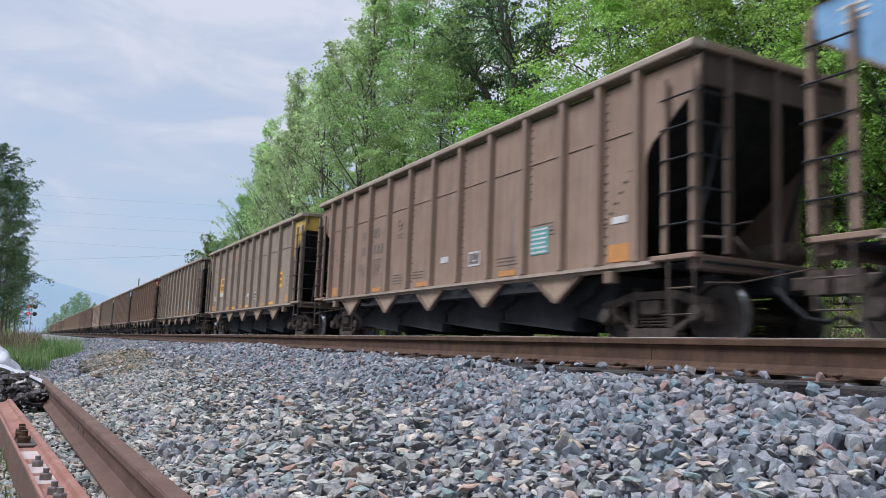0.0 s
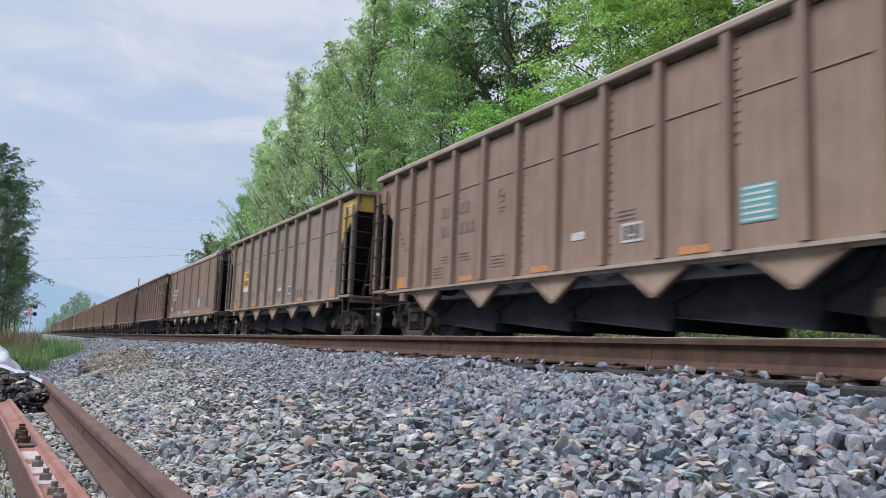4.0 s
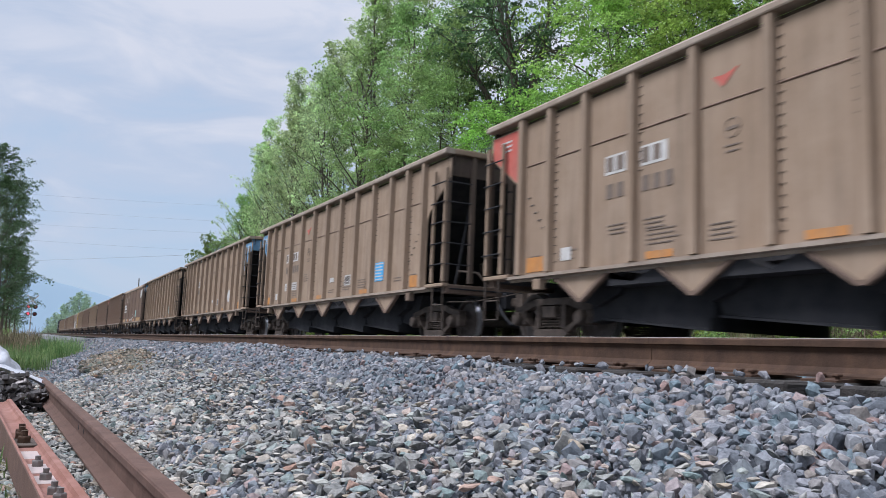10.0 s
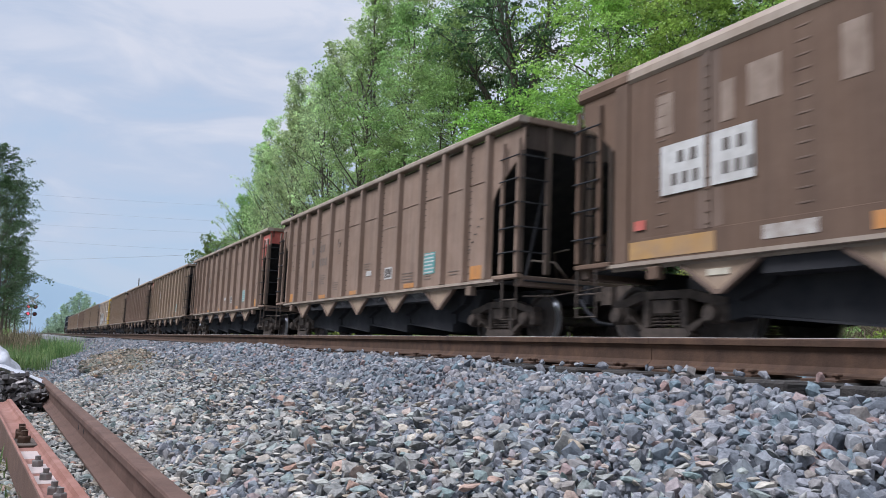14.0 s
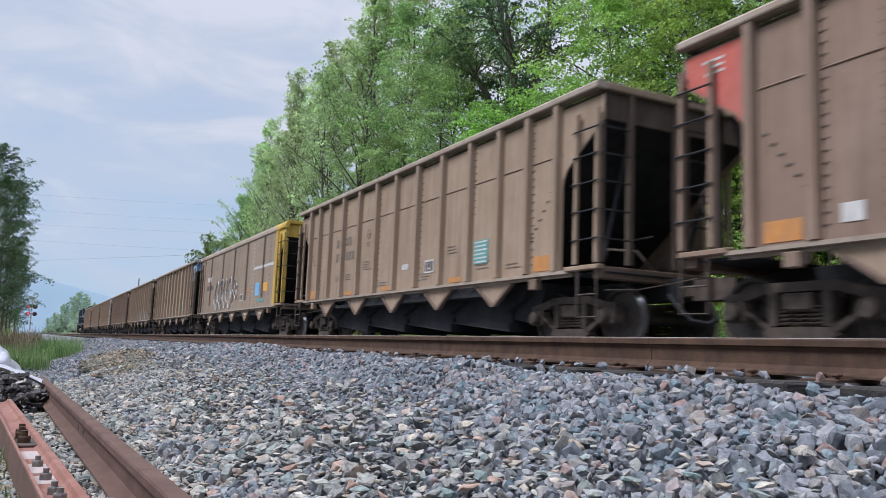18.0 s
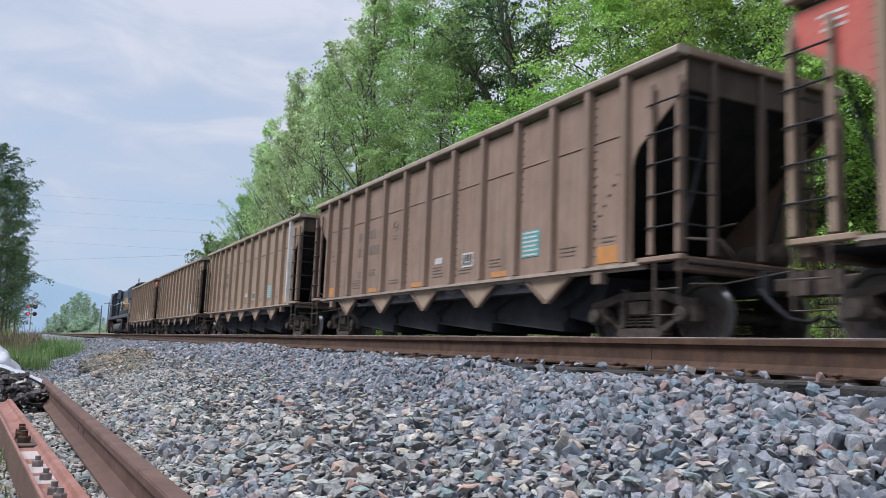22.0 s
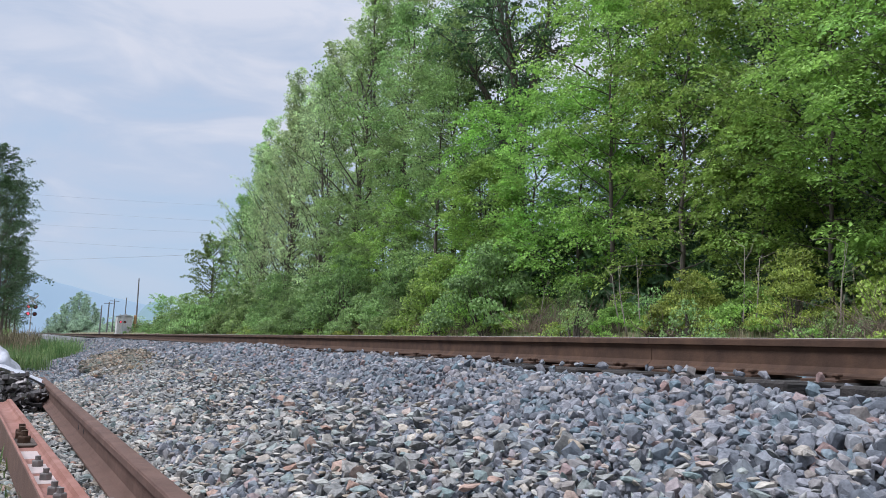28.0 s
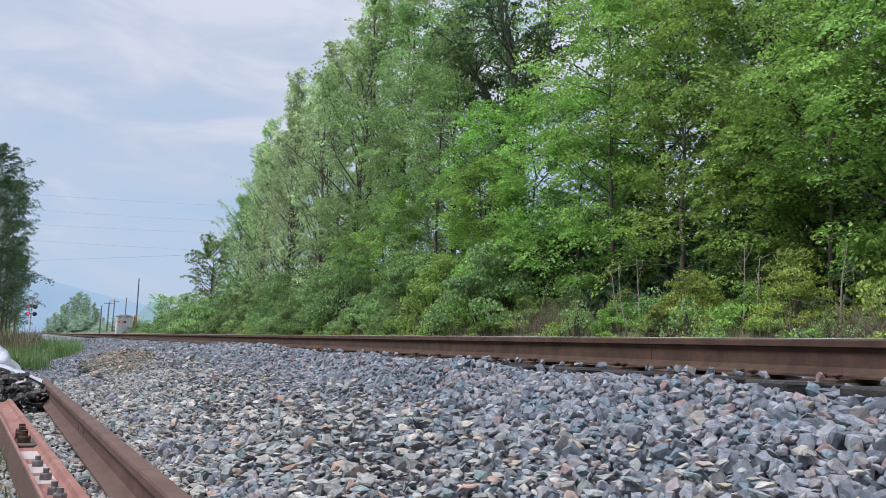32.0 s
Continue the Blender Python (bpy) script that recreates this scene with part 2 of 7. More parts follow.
# ---- mesh helpers ----
class Build:
    """Collects vertices and faces of one mesh."""

    def __init__(self):
        self.v, self.f = [], []

    def add(self, verts, faces):
        o = len(self.v)
        self.v += [tuple(p) for p in verts]
        self.f += [tuple(i + o for i in q) for q in faces]
        return self

    def box(self, x0, x1, y0, y1, z0, z1, c=0.006):
        c = min(c, (x1 - x0) * 0.3, (y1 - y0) * 0.3, (z1 - z0) * 0.3)
        lo, hi = (x0, y0, z0), (x1, y1, z1)
        vs, idx = [], {}
        for sx in (0, 1):
            for sy in (0, 1):
                for sz in (0, 1):
                    corner = [hi[i] if s else lo[i] for i, s in enumerate((sx, sy, sz))]
                    for ax in range(3):
                        q = list(corner)
                        for o in range(3):
                            if o != ax:
                                q[o] += -c if (sx, sy, sz)[o] else c
                        idx[sx, sy, sz, ax] = len(vs)
                        vs.append(q)
        fs = []
        for ax in range(3):
            o1, o2 = (ax + 1) % 3, (ax + 2) % 3
            for s in (0, 1):
                quad = []
                for a, b in ((0, 0), (1, 0), (1, 1), (0, 1)):
                    k = [0, 0, 0]
                    k[ax], k[o1], k[o2] = s, a, b
                    quad.append(idx[(*k, ax)])
                fs.append(quad if s else quad[::-1])
            for a in (0, 1):
                for b in (0, 1):
                    k0, k1 = [0, 0, 0], [0, 0, 0]
                    k0[o1] = k1[o1] = a
                    k0[o2] = k1[o2] = b
                    k1[ax] = 1
                    q = [idx[(*k0, o1)], idx[(*k1, o1)], idx[(*k1, o2)], idx[(*k0, o2)]]
                    fs.append(q if a == b else q[::-1])
        for sx in (0, 1):
            for sy in (0, 1):
                for sz in (0, 1):
                    q = [idx[sx, sy, sz, i] for i in range(3)]
                    fs.append(q if (sx + sy + sz) % 2 else q[::-1])
        return self.add(vs, fs)

    def prism(self, poly, axis, a, b):
        """A flat outline pulled from a to b along an axis (0, 1, 2); the outline holds the other two coordinates in order."""
        n = len(poly)
        vs = []
        for h in (a, b):
            for u, w in poly:
                q = [u, w]
                q.insert(axis, h)
                vs.append(q)
        fs = [list(range(n))[::-1], list(range(n, 2 * n))]
        fs += [[i, (i + 1) % n, n + (i + 1) % n, n + i] for i in range(n)]
        return self.add(vs, fs)

    def tube(self, pts, radii, n=8, caps=True):
        vs, fs = [], []
        pts = [Vector(p) for p in pts]
        if not hasattr(radii, "__len__"):
            radii = [radii] * len(pts)
        for i, p in enumerate(pts):
            d = (pts[min(i + 1, len(pts) - 1)] - pts[max(i - 1, 0)]).normalized()
            u = d.orthogonal().normalized() if abs(d.z) > 0.95 else d.cross(Vector((0, 0, 1))).normalized()
            w = d.cross(u)
            for k in range(n):
                t = 2 * math.pi * k / n
                vs.append(p + (u * math.cos(t) + w * math.sin(t)) * radii[i])
        for i in range(len(pts) - 1):
            for k in range(n):
                fs.append([i * n + k, i * n + (k + 1) % n, (i + 1) * n + (k + 1) % n, (i + 1) * n + k])
        if caps:
            fs.append(list(range(n))[::-1])
            fs.append([(len(pts) - 1) * n + k for k in range(n)])
        return self.add(vs, fs)

    def lathe(self, prof, axis="y", n=28, at=(0, 0, 0)):
        """prof: (radius, along) pairs turned round an axis through at."""
        vs, fs = [], []
        for r, a in prof:
            for k in range(n):
                t = 2 * math.pi * k / n
                c, s = r * math.cos(t), r * math.sin(t)
                q = {"y": (c, a, s), "z": (c, s, a), "x": (a, c, s)}[axis]
                vs.append([q[i] + at[i] for i in range(3)])
        for i in range(len(prof) - 1):
            for k in range(n):
                fs.append([i * n + k, (i + 1) * n + k, (i + 1) * n + (k + 1) % n, i * n + (k + 1) % n])
        return self.add(vs, fs)

    def mesh(self, name, material=None, smooth=False):
        me = bpy.data.meshes.new(name)
        me.from_pydata(self.v, [], self.f)
        me.polygons.foreach_set("use_smooth", [smooth] * len(me.polygons))
        if material:
            me.materials.append(material)
        me.update()
        return me


CACHE = {}


def part(name, bm, material, parent, label="", smooth=False, key=None, m=None):
    """Links a mesh as one object under a thing or a part. With a key the mesh is shared between alike pieces."""
    if key is not None and key in CACHE:
        me = CACHE[key]
    else:
        me = (bm() if callable(bm) else bm).mesh(name, None, smooth)
        me.materials.append(material)
        if key is not None:
            CACHE[key] = me
    ob = new(name, me)
    if me.materials[0] != material:
        ob.material_slots[0].link = "OBJECT"
        ob.material_slots[0].material = material
    if parent:
        ob.parent = parent
    if m is not None:
        ob.matrix_basis = m
    if label:
        ob["label"] = label
    return ob


def boxes(*rows, c=0.006):
    b = Build()
    for r in rows:
        b.box(*r, c=c)
    return b


def fast_mesh(name, verts, quads, material, smooth=False):
    """A large mesh from arrays: verts (n, 3), faces (m, k)."""
    me = bpy.data.meshes.new(name)
    k = quads.shape[1]
    me.vertices.add(len(verts))
    me.vertices.foreach_set("co", np.asarray(verts, np.float32).ravel())
    me.loops.add(quads.size)
    me.loops.foreach_set("vertex_index", quads.astype(np.int32).ravel())
    me.polygons.add(len(quads))
    me.polygons.foreach_set("loop_start", np.arange(0, quads.size, k, dtype=np.int32))
    me.polygons.foreach_set("loop_total", np.full(len(quads), k, np.int32))
    me.polygons.foreach_set("use_smooth", np.full(len(quads), smooth))
    me.update(calc_edges=True)
    me.validate()
    if material:
        me.materials.append(material)
    return me




# ---- ground, ballast and tracks ----
SOIL = mat("dry_soil_and_grass", (0.075, 0.082, 0.030), 0.95, scale=0.9, col2=(0.15, 0.125, 0.07), bump=0.6, bscale=7, var=0.25)
BALLAST = mat("grey_ballast", (0.06, 0.062, 0.068), 0.9, scale=22, col2=(0.22, 0.22, 0.225), bump=1.0, bscale=16, var=0.12)


def ground_height(x, y):
    z = float(np.interp(y, (11.2, 11.6, 12.2, 13.0, 14.0, 16.0, 18.5, 60, 120), (-0.05, 0.0, 0.25, 0.85, 1.32, 1.65, 1.9, 1.9, 0.0)))
    fade = max(0.0, 1 - abs(y) / 60) * (1 if abs(x) < 200 else 0)
    return z + fade * 0.14 * noise.noise((x * 0.35, y * 0.35, 3.3)) * (0.25 if y < 11.5 else 1)


def make_ground():
    xs = [-3500, -2000, -1200, -800, -500, -350, -250, -200] + list(np.arange(-160, 40, 1.6)) + [60, 100, 180, 300, 500, 800, 1300, 2200, 3500]
    ys = [-3500, -1800, -900, -400, -200, -100, -60, -40, -25, -15, -10, -6, -3, -1.5, 0, 2, 5, 9, 11.1, 11.6, 12.2, 12.8, 13.5, 14.2, 15, 16, 17, 18, 19, 21, 24, 28, 35, 50, 80, 140, 300, 700, 1500, 3500]
    v = np.array([(x, y, ground_height(x, y)) for x in xs for y in ys])
    ny = len(ys)
    f = np.array([(i * ny + j, (i + 1) * ny + j, (i + 1) * ny + j + 1, i * ny + j + 1) for i in range(len(xs) - 1) for j in range(ny - 1)])
    ob = new("ground", fast_mesh("ground", v, f, SOIL, True))
    tagged(ob, "dry soil and rough grass beside the railway", "ground", kind="structure")


make_ground()

# Cross-section of the ballast bed: (y, z)
BED = [(-0.25, -0.06), (0.1, -0.055), (0.42, -0.03), (0.7, 0.06), (1.2, 0.20), (2.0, 0.43), (2.55, 0.583), (2.84, 0.578), (2.95, 0.57), (3.2, 0.57), (3.6, 0.575), (6.4, 0.585), (9.9, 0.60), (10.4, 0.52), (11.4, 0.1), (11.7, -0.02)]


def bed_height(y):
    return float(np.interp(y, [b[0] for b in BED], [b[1] for b in BED]))


def make_bed():
    xs = [-900, -500, -300, -200, -150, -110, -80, -60] + list(np.arange(-50, 8, 0.5)) + [12, 20, 40, 80, 160, 320, 660]
    ys = np.unique(np.concatenate([np.arange(-0.25, 11.7, 0.35), [b[0] for b in BED]]))
    v = np.array([(x, y, bed_height(y) - 0.02 + 0.025 * noise.noise((x * 1.3, y * 1.3, 0))) for x in xs for y in ys])
    ny = len(ys)
    f = np.array([(i * ny + j, (i + 1) * ny + j, (i + 1) * ny + j + 1, i * ny + j + 1) for i in range(len(xs) - 1) for j in range(ny - 1)])
    ob = new("ballast_bed", fast_mesh("ballast_bed", v, f, BALLAST, True))
    tagged(ob, "sloping bed of crushed grey stone under the tracks", "ballast", kind="structure")


make_bed()

STONE = mat("crushed_granite", (0.1174, 0.1192, 0.1275), 0.85, scale=42, col2=(0.2754, 0.2754, 0.2883), bump=0.35, bscale=220, spec=0.3)


def stone_colours(m):
    """Each stone takes its own grey, blue-grey, tan or pink."""
    n, l = m.node_tree.nodes, m.node_tree.links
    b = n["Principled BSDF"]
    old = b.inputs["Base Color"].links[0].from_socket
    g = n.new("ShaderNodeNewGeometry")
    r = n.new("ShaderNodeValToRGB")
    r.color_ramp.interpolation = "LINEAR"
    cols = [(0.0, (0.38, 0.42, 0.46)), (0.16, (0.92, 0.95, 1.0)), (0.32, (0.56, 0.62, 0.68)), (0.47, (1.2, 1.18, 1.2)), (0.60, (0.58, 0.81, 0.88)), (0.74, (1.6, 1.57, 1.55)), (0.85, (1.05, 0.92, 0.78)), (0.93, (1.1, 1.12, 1.16)), (0.965, (1.35, 1.08, 1.0)), (1.0, (1.08, 0.72, 0.62))]
    el = r.color_ramp.elements
    for i, (p, c) in enumerate(cols):
        k = el[i] if i < 2 else el.new(p)
        k.position, k.color = p, (*c, 1)
    l.new(g.outputs["Random Per Island"], r.inputs[0])
    mx = n.new("ShaderNodeMixRGB")
    mx.blend_type = "MULTIPLY"
    mx.inputs[0].default_value = 1
    l.new(old, mx.inputs[1])
    l.new(r.outputs[0], mx.inputs[2])
    l.new(mx.outputs[0], b.inputs["Base Color"])


stone_colours(STONE)
CHIP = mat("dusty_stone_chips", (0.1652, 0.1555, 0.1380), 0.9, scale=50, col2=(0.3888, 0.3694, 0.3353), bump=0.35, bscale=120, spec=0.2)
stone_colours(CHIP)
BROWN_CHIP = mat("brown_stone_chips", (0.1288, 0.1086, 0.0828), 0.9, scale=50, col2=(0.3036, 0.2622, 0.2070), bump=0.35, bscale=120, spec=0.2)
stone_colours(BROWN_CHIP)


def rock_templates(count, seed, flat=1.0, pts=20):
    rng = np.random.default_rng(seed)
    res = []
    for _ in range(count):
        bm = bmesh.new()
        # a broken block: points on a rounded box, knocked in here and there
        p = rng.normal(size=(pts, 3))
        p /= (np.abs(p) ** 6.0).sum(1)[:, None] ** (1 / 6.0)
        p *= rng.uniform(0.76, 1.0, (pts, 1)) * np.array([1.0, rng.uniform(0.62, 0.95), rng.uniform(0.5, 0.82) * flat])
        for q in p:
            bm.verts.new(q)
        bmesh.ops.convex_hull(bm, input=bm.verts[:])
        for q in [w for w in bm.verts if not w.link_faces]:
            bm.verts.remove(q)
        bm.verts.index_update()
        bmesh.ops.triangulate(bm, faces=bm.faces[:])
        res.append((np.array([q.co[:] for q in bm.verts]), np.array([[w.index for w in f.verts] for f in bm.faces])))
        bm.free()
    return res


def scatter(name, templates, pos, size, material, seed, label, category, tilt=1.0):
    rng = np.random.default_rng(seed)
    V, F, o = [], [], 0
    ax = rng.normal(size=(len(pos), 3)) * (tilt, tilt, 1)
    ang = rng.uniform(0, 2 * math.pi, len(pos))
    for i, (p, s) in enumerate(zip(pos, size)):
        tv, tf = templates[i % len(templates)]
        R = np.array(Matrix.Rotation(ang[i], 3, Vector(ax[i]).normalized()))
        V.append(tv @ R.T * s + p)
        F.append(tf + o)
        o += len(tv)
    ob = new(name, fast_mesh(name, np.concatenate(V), np.concatenate(F), material))
    return tagged(ob, label, category, kind="stuff")


def jitter(x0, x1, y0, y1, step, seed, amount=0.5):
    rng = np.random.default_rng(seed)
    gx, gy = np.meshgrid(np.arange(x0, x1, step), np.arange(y0, y1, step * 0.85), indexing="ij")
    p = np.stack([gx.ravel(), gy.ravel()], 1)
    return p + rng.uniform(-amount, amount, p.shape) * step, rng


def make_stones():
    big = rock_templates(26, 5)
    p, rng = jitter(-7.5, 0.2, 0.72, 2.90, 0.0375, 11)
    p = np.concatenate([p, jitter(-13, -7.5, 0.72, 2.86, 0.048, 13)[0]])
    q = np.concatenate([jitter(-7.5, 0.2, 0.72, 2.84, 0.050, 12)[0], jitter(-13, -7.5, 0.75, 2.78, 0.065, 14)[0]])
    p = np.concatenate([p, q])
    lift = np.concatenate([np.zeros(len(p) - len(q)), np.full(len(q), 0.026)])
    # uneven heaps, as tipped stone lies
    h = np.array([bed_height(b) + 0.05 * noise.noise((a * 0.9, b * 0.9, 5)) + 0.03 * noise.noise((a * 2.6, b * 2.6, 9)) for a, b in p])
    # further off the stones are heaped over the tie ends
    h += 0.03 * np.clip((-4.2 - p[:, 0]) / 2.5, 0, 1) * np.clip((p[:, 1] - 2.2) / 0.4, 0, 1)
    size = np.clip(rng.lognormal(math.log(0.0255), 0.32, len(p)), 0.013, 0.052) * np.interp(p[:, 0], (-13, -7.5, -5.0, -3.0), (1.12, 0.88, 0.82, 0.88))
    pos = np.column_stack([p, h + lift - 0.012])
    scatter("ballast_stones", big, pos, size, STONE, 3, "heaped angular blue-grey and pinkish ballast stones", "gravel")
    flat = rock_templates(22, 8, 0.5)
    p, rng = jitter(-13, 0.0, -0.3, 2.0, 0.041, 21)
    keep = rng.uniform(size=len(p)) > np.clip((p[:, 1] - 0.7) / 1.3, 0, 1)
    p = p[keep]
    h = np.array([bed_height(b) + 0.035 * noise.noise((a * 1.2, b * 1.2, 2)) for a, b in p])
    size = np.clip(rng.lognormal(math.log(0.0228), 0.36, len(p)), 0.011, 0.05)
    scatter("stone_chips", flat, np.column_stack([p, h + 0.004 + np.clip((p[:, 1] - 0.65) * 0.15, 0, 0.045)]), size, CHIP, 4, "flat dusty tan and grey stone chips", "gravel", 0.22)
    small = rock_templates(16, 9, 0.85, 10)
    p, rng = jitter(-40, -13, -0.1, 2.9, 0.072, 31)
    h = np.array([bed_height(b) + 0.05 * noise.noise((a * 0.9, b * 0.9, 5)) for a, b in p])
    size = np.clip(rng.lognormal(math.log(0.040), 0.28, len(p)), 0.02, 0.08)
    scatter("ballast_stones", small, np.column_stack([p, h]), size, STONE, 5, "grey ballast stones further down the line", "gravel")
    p, rng = jitter(0.15, 6.0, 0.3, 2.9, 0.062, 33)
    h = np.array([bed_height(b) + 0.05 * noise.noise((a * 0.9, b * 0.9, 5)) for a, b in p])
    scatter("ballast_stones", small, np.column_stack([p, h]), np.clip(rng.lognormal(math.log(0.036), 0.28, len(p)), 0.02, 0.06), STONE, 10, "grey ballast stones up the line", "gravel")
    # a patch of brown chips on the shoulder, and stray stones on the ties
    p, rng = jitter(-22, -9, 0.4, 3.0, 0.05, 61)
    d = ((p[:, 0] + 15.2) / 5.5) ** 2 + ((p[:, 1] - 1.35 - 0.05 * (-15.2 - p[:, 0])) / 0.75) ** 2
    p = p[rng.uniform(size=len(p)) * 0.8 > d ** 0.7]
    h = np.array([bed_height(b) + 0.05 * noise.noise((a * 0.9, b * 0.9, 5)) + 0.045 for a, b in p])
    scatter("stone_chips", flat, np.column_stack([p, h]), np.clip(rng.lognormal(math.log(0.034), 0.3, len(p)), 0.02, 0.07), BROWN_CHIP, 8, "patch of brownish stone chips on the shoulder", "gravel", 0.5)
    p, rng = jitter(-9, 0.2, 2.88, 3.26, 0.16, 62)
    p = p[rng.uniform(size=len(p)) < 0.35]
    scatter("ballast_stones", big, np.column_stack([p, np.full(len(p), 0.645)]), rng.uniform(0.016, 0.034, len(p)), STONE, 9, "stray stones lying on the tie ends", "gravel")
    # between the rails of both tracks
    p, rng = jitter(-22, 3, 2.95, 10.0, 0.13, 41)
    off = np.minimum(np.abs(p[:, 1] - NEAR_Y + GAUGE), np.minimum(np.abs(p[:, 1] - NEAR_Y - GAUGE), np.minimum(np.abs(p[:, 1] - FAR_Y + GAUGE), np.abs(p[:, 1] - FAR_Y - GAUGE))))
    p = p[off > 0.16]
    size = np.clip(rng.lognormal(math.log(0.055), 0.25, len(p)), 0.03, 0.08)
    scatter("ballast_stones", small, np.column_stack([p, np.full(len(p), 0.575)]), size, STONE, 6, "grey ballast stones between the tracks", "gravel")


make_stones()

# Rail section: (y, z), base at z = 0, 186 mm high
SECTION = [(-0.076, 0.0), (-0.076, 0.011), (-0.03, 0.024), (-0.0095, 0.05), (-0.009, 0.12), (-0.02, 0.138), (-0.0375, 0.146), (-0.0375, 0.176), (-0.030, 0.184),
           (0.030, 0.184), (0.0375, 0.176), (0.0375, 0.146), (0.02, 0.138), (0.009, 0.12), (0.0095, 0.05), (0.03, 0.024), (0.076, 0.011), (0.076, 0.0)]


def rail_build(x0, x1, joints=()):
    b = Build()
    cuts = [x0] + sorted(joints) + [x1]
    for a, c in zip(cuts[:-1], cuts[1:]):
        b.prism(SECTION, 0, a + 0.002, c - 0.002)
    return b


def make_track(centre, label):
    track = new("railway_track")
    track.location = (0, centre, BASE)
    tagged(track, label, "railway track", kind="structure")
    for s in (-1, 1):
        rail = part("rail", rail_build(-900, 660, (-3.78,)), RUST, track, m=pose(0, s * GAUGE, 0))
        part("running_surface", Build().prism([(-0.031, 0.1841), (-0.026, 0.1865), (0.026, 0.1865), (0.031, 0.1841)], 0, -900, 660), RAIL_TOP, rail, "worn shiny running surface")
    # timber ties with plates and spikes
    pitch, first = 0.50, -3.957
    tie = lambda: boxes((-0.115, 0.115, -1.295, 1.295, -0.19, -0.016), c=0.012)
    plate = lambda: Build().prism([(-0.19, -0.016), (-0.19, -0.007), (-0.09, 0.001), (0.09, 0.001), (0.19, -0.007), (0.19, -0.016)], 0, -0.095, 0.095)

    def spikes():
        b = Build()
        for sx, sy in ((-0.06, -0.09), (0.06, 0.09), (0.06, -0.135)):
            b.box(sx - 0.008, sx + 0.008, sy - 0.008, sy + 0.008, -0.02, 0.012, 0.002)
            b.box(sx - 0.018, sx + 0.018, sy - 0.02, sy + 0.02, 0.008, 0.024, 0.005)
        return b
    rng = random.Random(int(centre * 10))
    far = Build()
    for i in range(-1700, 1200):
        x = first + pitch * i
        if -26 < x < 2.5:
            o = part("tie", tie, TIE, track, key="tie", m=pose(x, rng.uniform(-0.05, 0.03), rng.uniform(-0.006, 0.0), 0, 0, rng.uniform(-0.8, 0.8)))
            if x > -14 and centre < 6:
                for s in (-1, 1):
                    part("tie_plate", plate, RUST, o, key="tie_plate", m=pose(0, s * GAUGE, 0))
                    part("spike", spikes, RUST, o, key="spike", m=pose(0, s * GAUGE, 0))
        elif -160 < x < 60:
            far.prism([(-1.295, -0.19), (1.295, -0.19), (1.295, -0.016), (-1.295, -0.016)], 0, x - 0.115, x + 0.115)
    tagged(part("tie", far, TIE, track), kind="stuff")


make_track(NEAR_Y, "rusty rails on timber ties, empty siding track")
make_track(FAR_Y, "rails on timber ties that carry the coal train")


# ---- the train ----
# In a car's space x runs towards its leading end, y away from the camera, z up from the rail head.
PITCH_CARS = 16.18
HALF = 7.29
WHEELS = []


def wheelset_build():
    b = Build()
    for s in (-1, 1):
        prof = [(0.05, -0.09), (0.10, -0.09), (0.11, -0.055), (0.20, -0.01), (0.38, 0.005), (0.40, -0.045), (0.452, -0.05), (0.457, 0.03), (0.462, 0.045), (0.484, 0.055), (0.484, 0.078), (0.41, 0.085), (0.39, 0.05), (0.20, 0.035), (0.12, 0.075), (0.05, 0.09)]
        b.lathe([(r, s * 0.74 - s * a) for r, a in prof], "y", 32)
    b.lathe([(0.085, -0.82), (0.082, 0.0), (0.085, 0.82)], "y", 12)
    b.lathe([(0.0, -1.13), (0.075, -1.13), (0.075, -0.8)], "y", 12)
    b.lathe([(0.075, 0.8), (0.075, 1.13), (0.0, 1.13)], "y", 12)
    # three cap bolts and a chalk mark make the turning visible
    for k in range(3):
        t = 2 * math.pi * k / 3
        b.tube([(0.045 * math.cos(t), -1.15, 0.045 * math.sin(t)), (0.045 * math.cos(t), -1.12, 0.045 * math.sin(t))], 0.015, 6)
    return b


def tread_build():
    return Build().lathe([(0.4535, -0.786), (0.4585, -0.712), (0.464, -0.697)], "y", 40)


def sideframe_build():
    b = Build()
    y0, y1 = -0.075, 0.075
    # arched top member, sloping tension members, bottom member, columns and journal pockets
    b.prism([(-1.08, 0.56), (-1.08, 0.66), (-0.82, 0.70), (-0.45, 0.79), (0.45, 0.79), (0.82, 0.70), (1.08, 0.66), (1.08, 0.56), (0.80, 0.58), (0.42, 0.68), (-0.42, 0.68), (-0.80, 0.58)], 1, y0, y1)
    for s in (-1, 1):
        b.prism([(s * 1.06, 0.60), (s * 0.88, 0.60), (s * 0.36, 0.17), (s * 0.40, 0.30), (s * 0.56, 0.34)][::s], 1, y0 * 0.9, y1 * 0.9)
        b.prism([(s * 0.30, 0.30), (s * 0.41, 0.28), (s * 0.41, 0.70), (s * 0.30, 0.70)][::s], 1, y0 * 1.1, y1 * 1.1)
        b.box(min(s * 1.10, s * 0.74), max(s * 1.10, s * 0.74), -0.10, 0.10, 0.34, 0.60, 0.03)
    b.prism([(-0.48, 0.20), (-0.40, 0.15), (0.40, 0.15), (0.48, 0.20), (0.42, 0.28), (-0.42, 0.28)], 1, y0 * 1.2, y1 * 1.2)
    return b


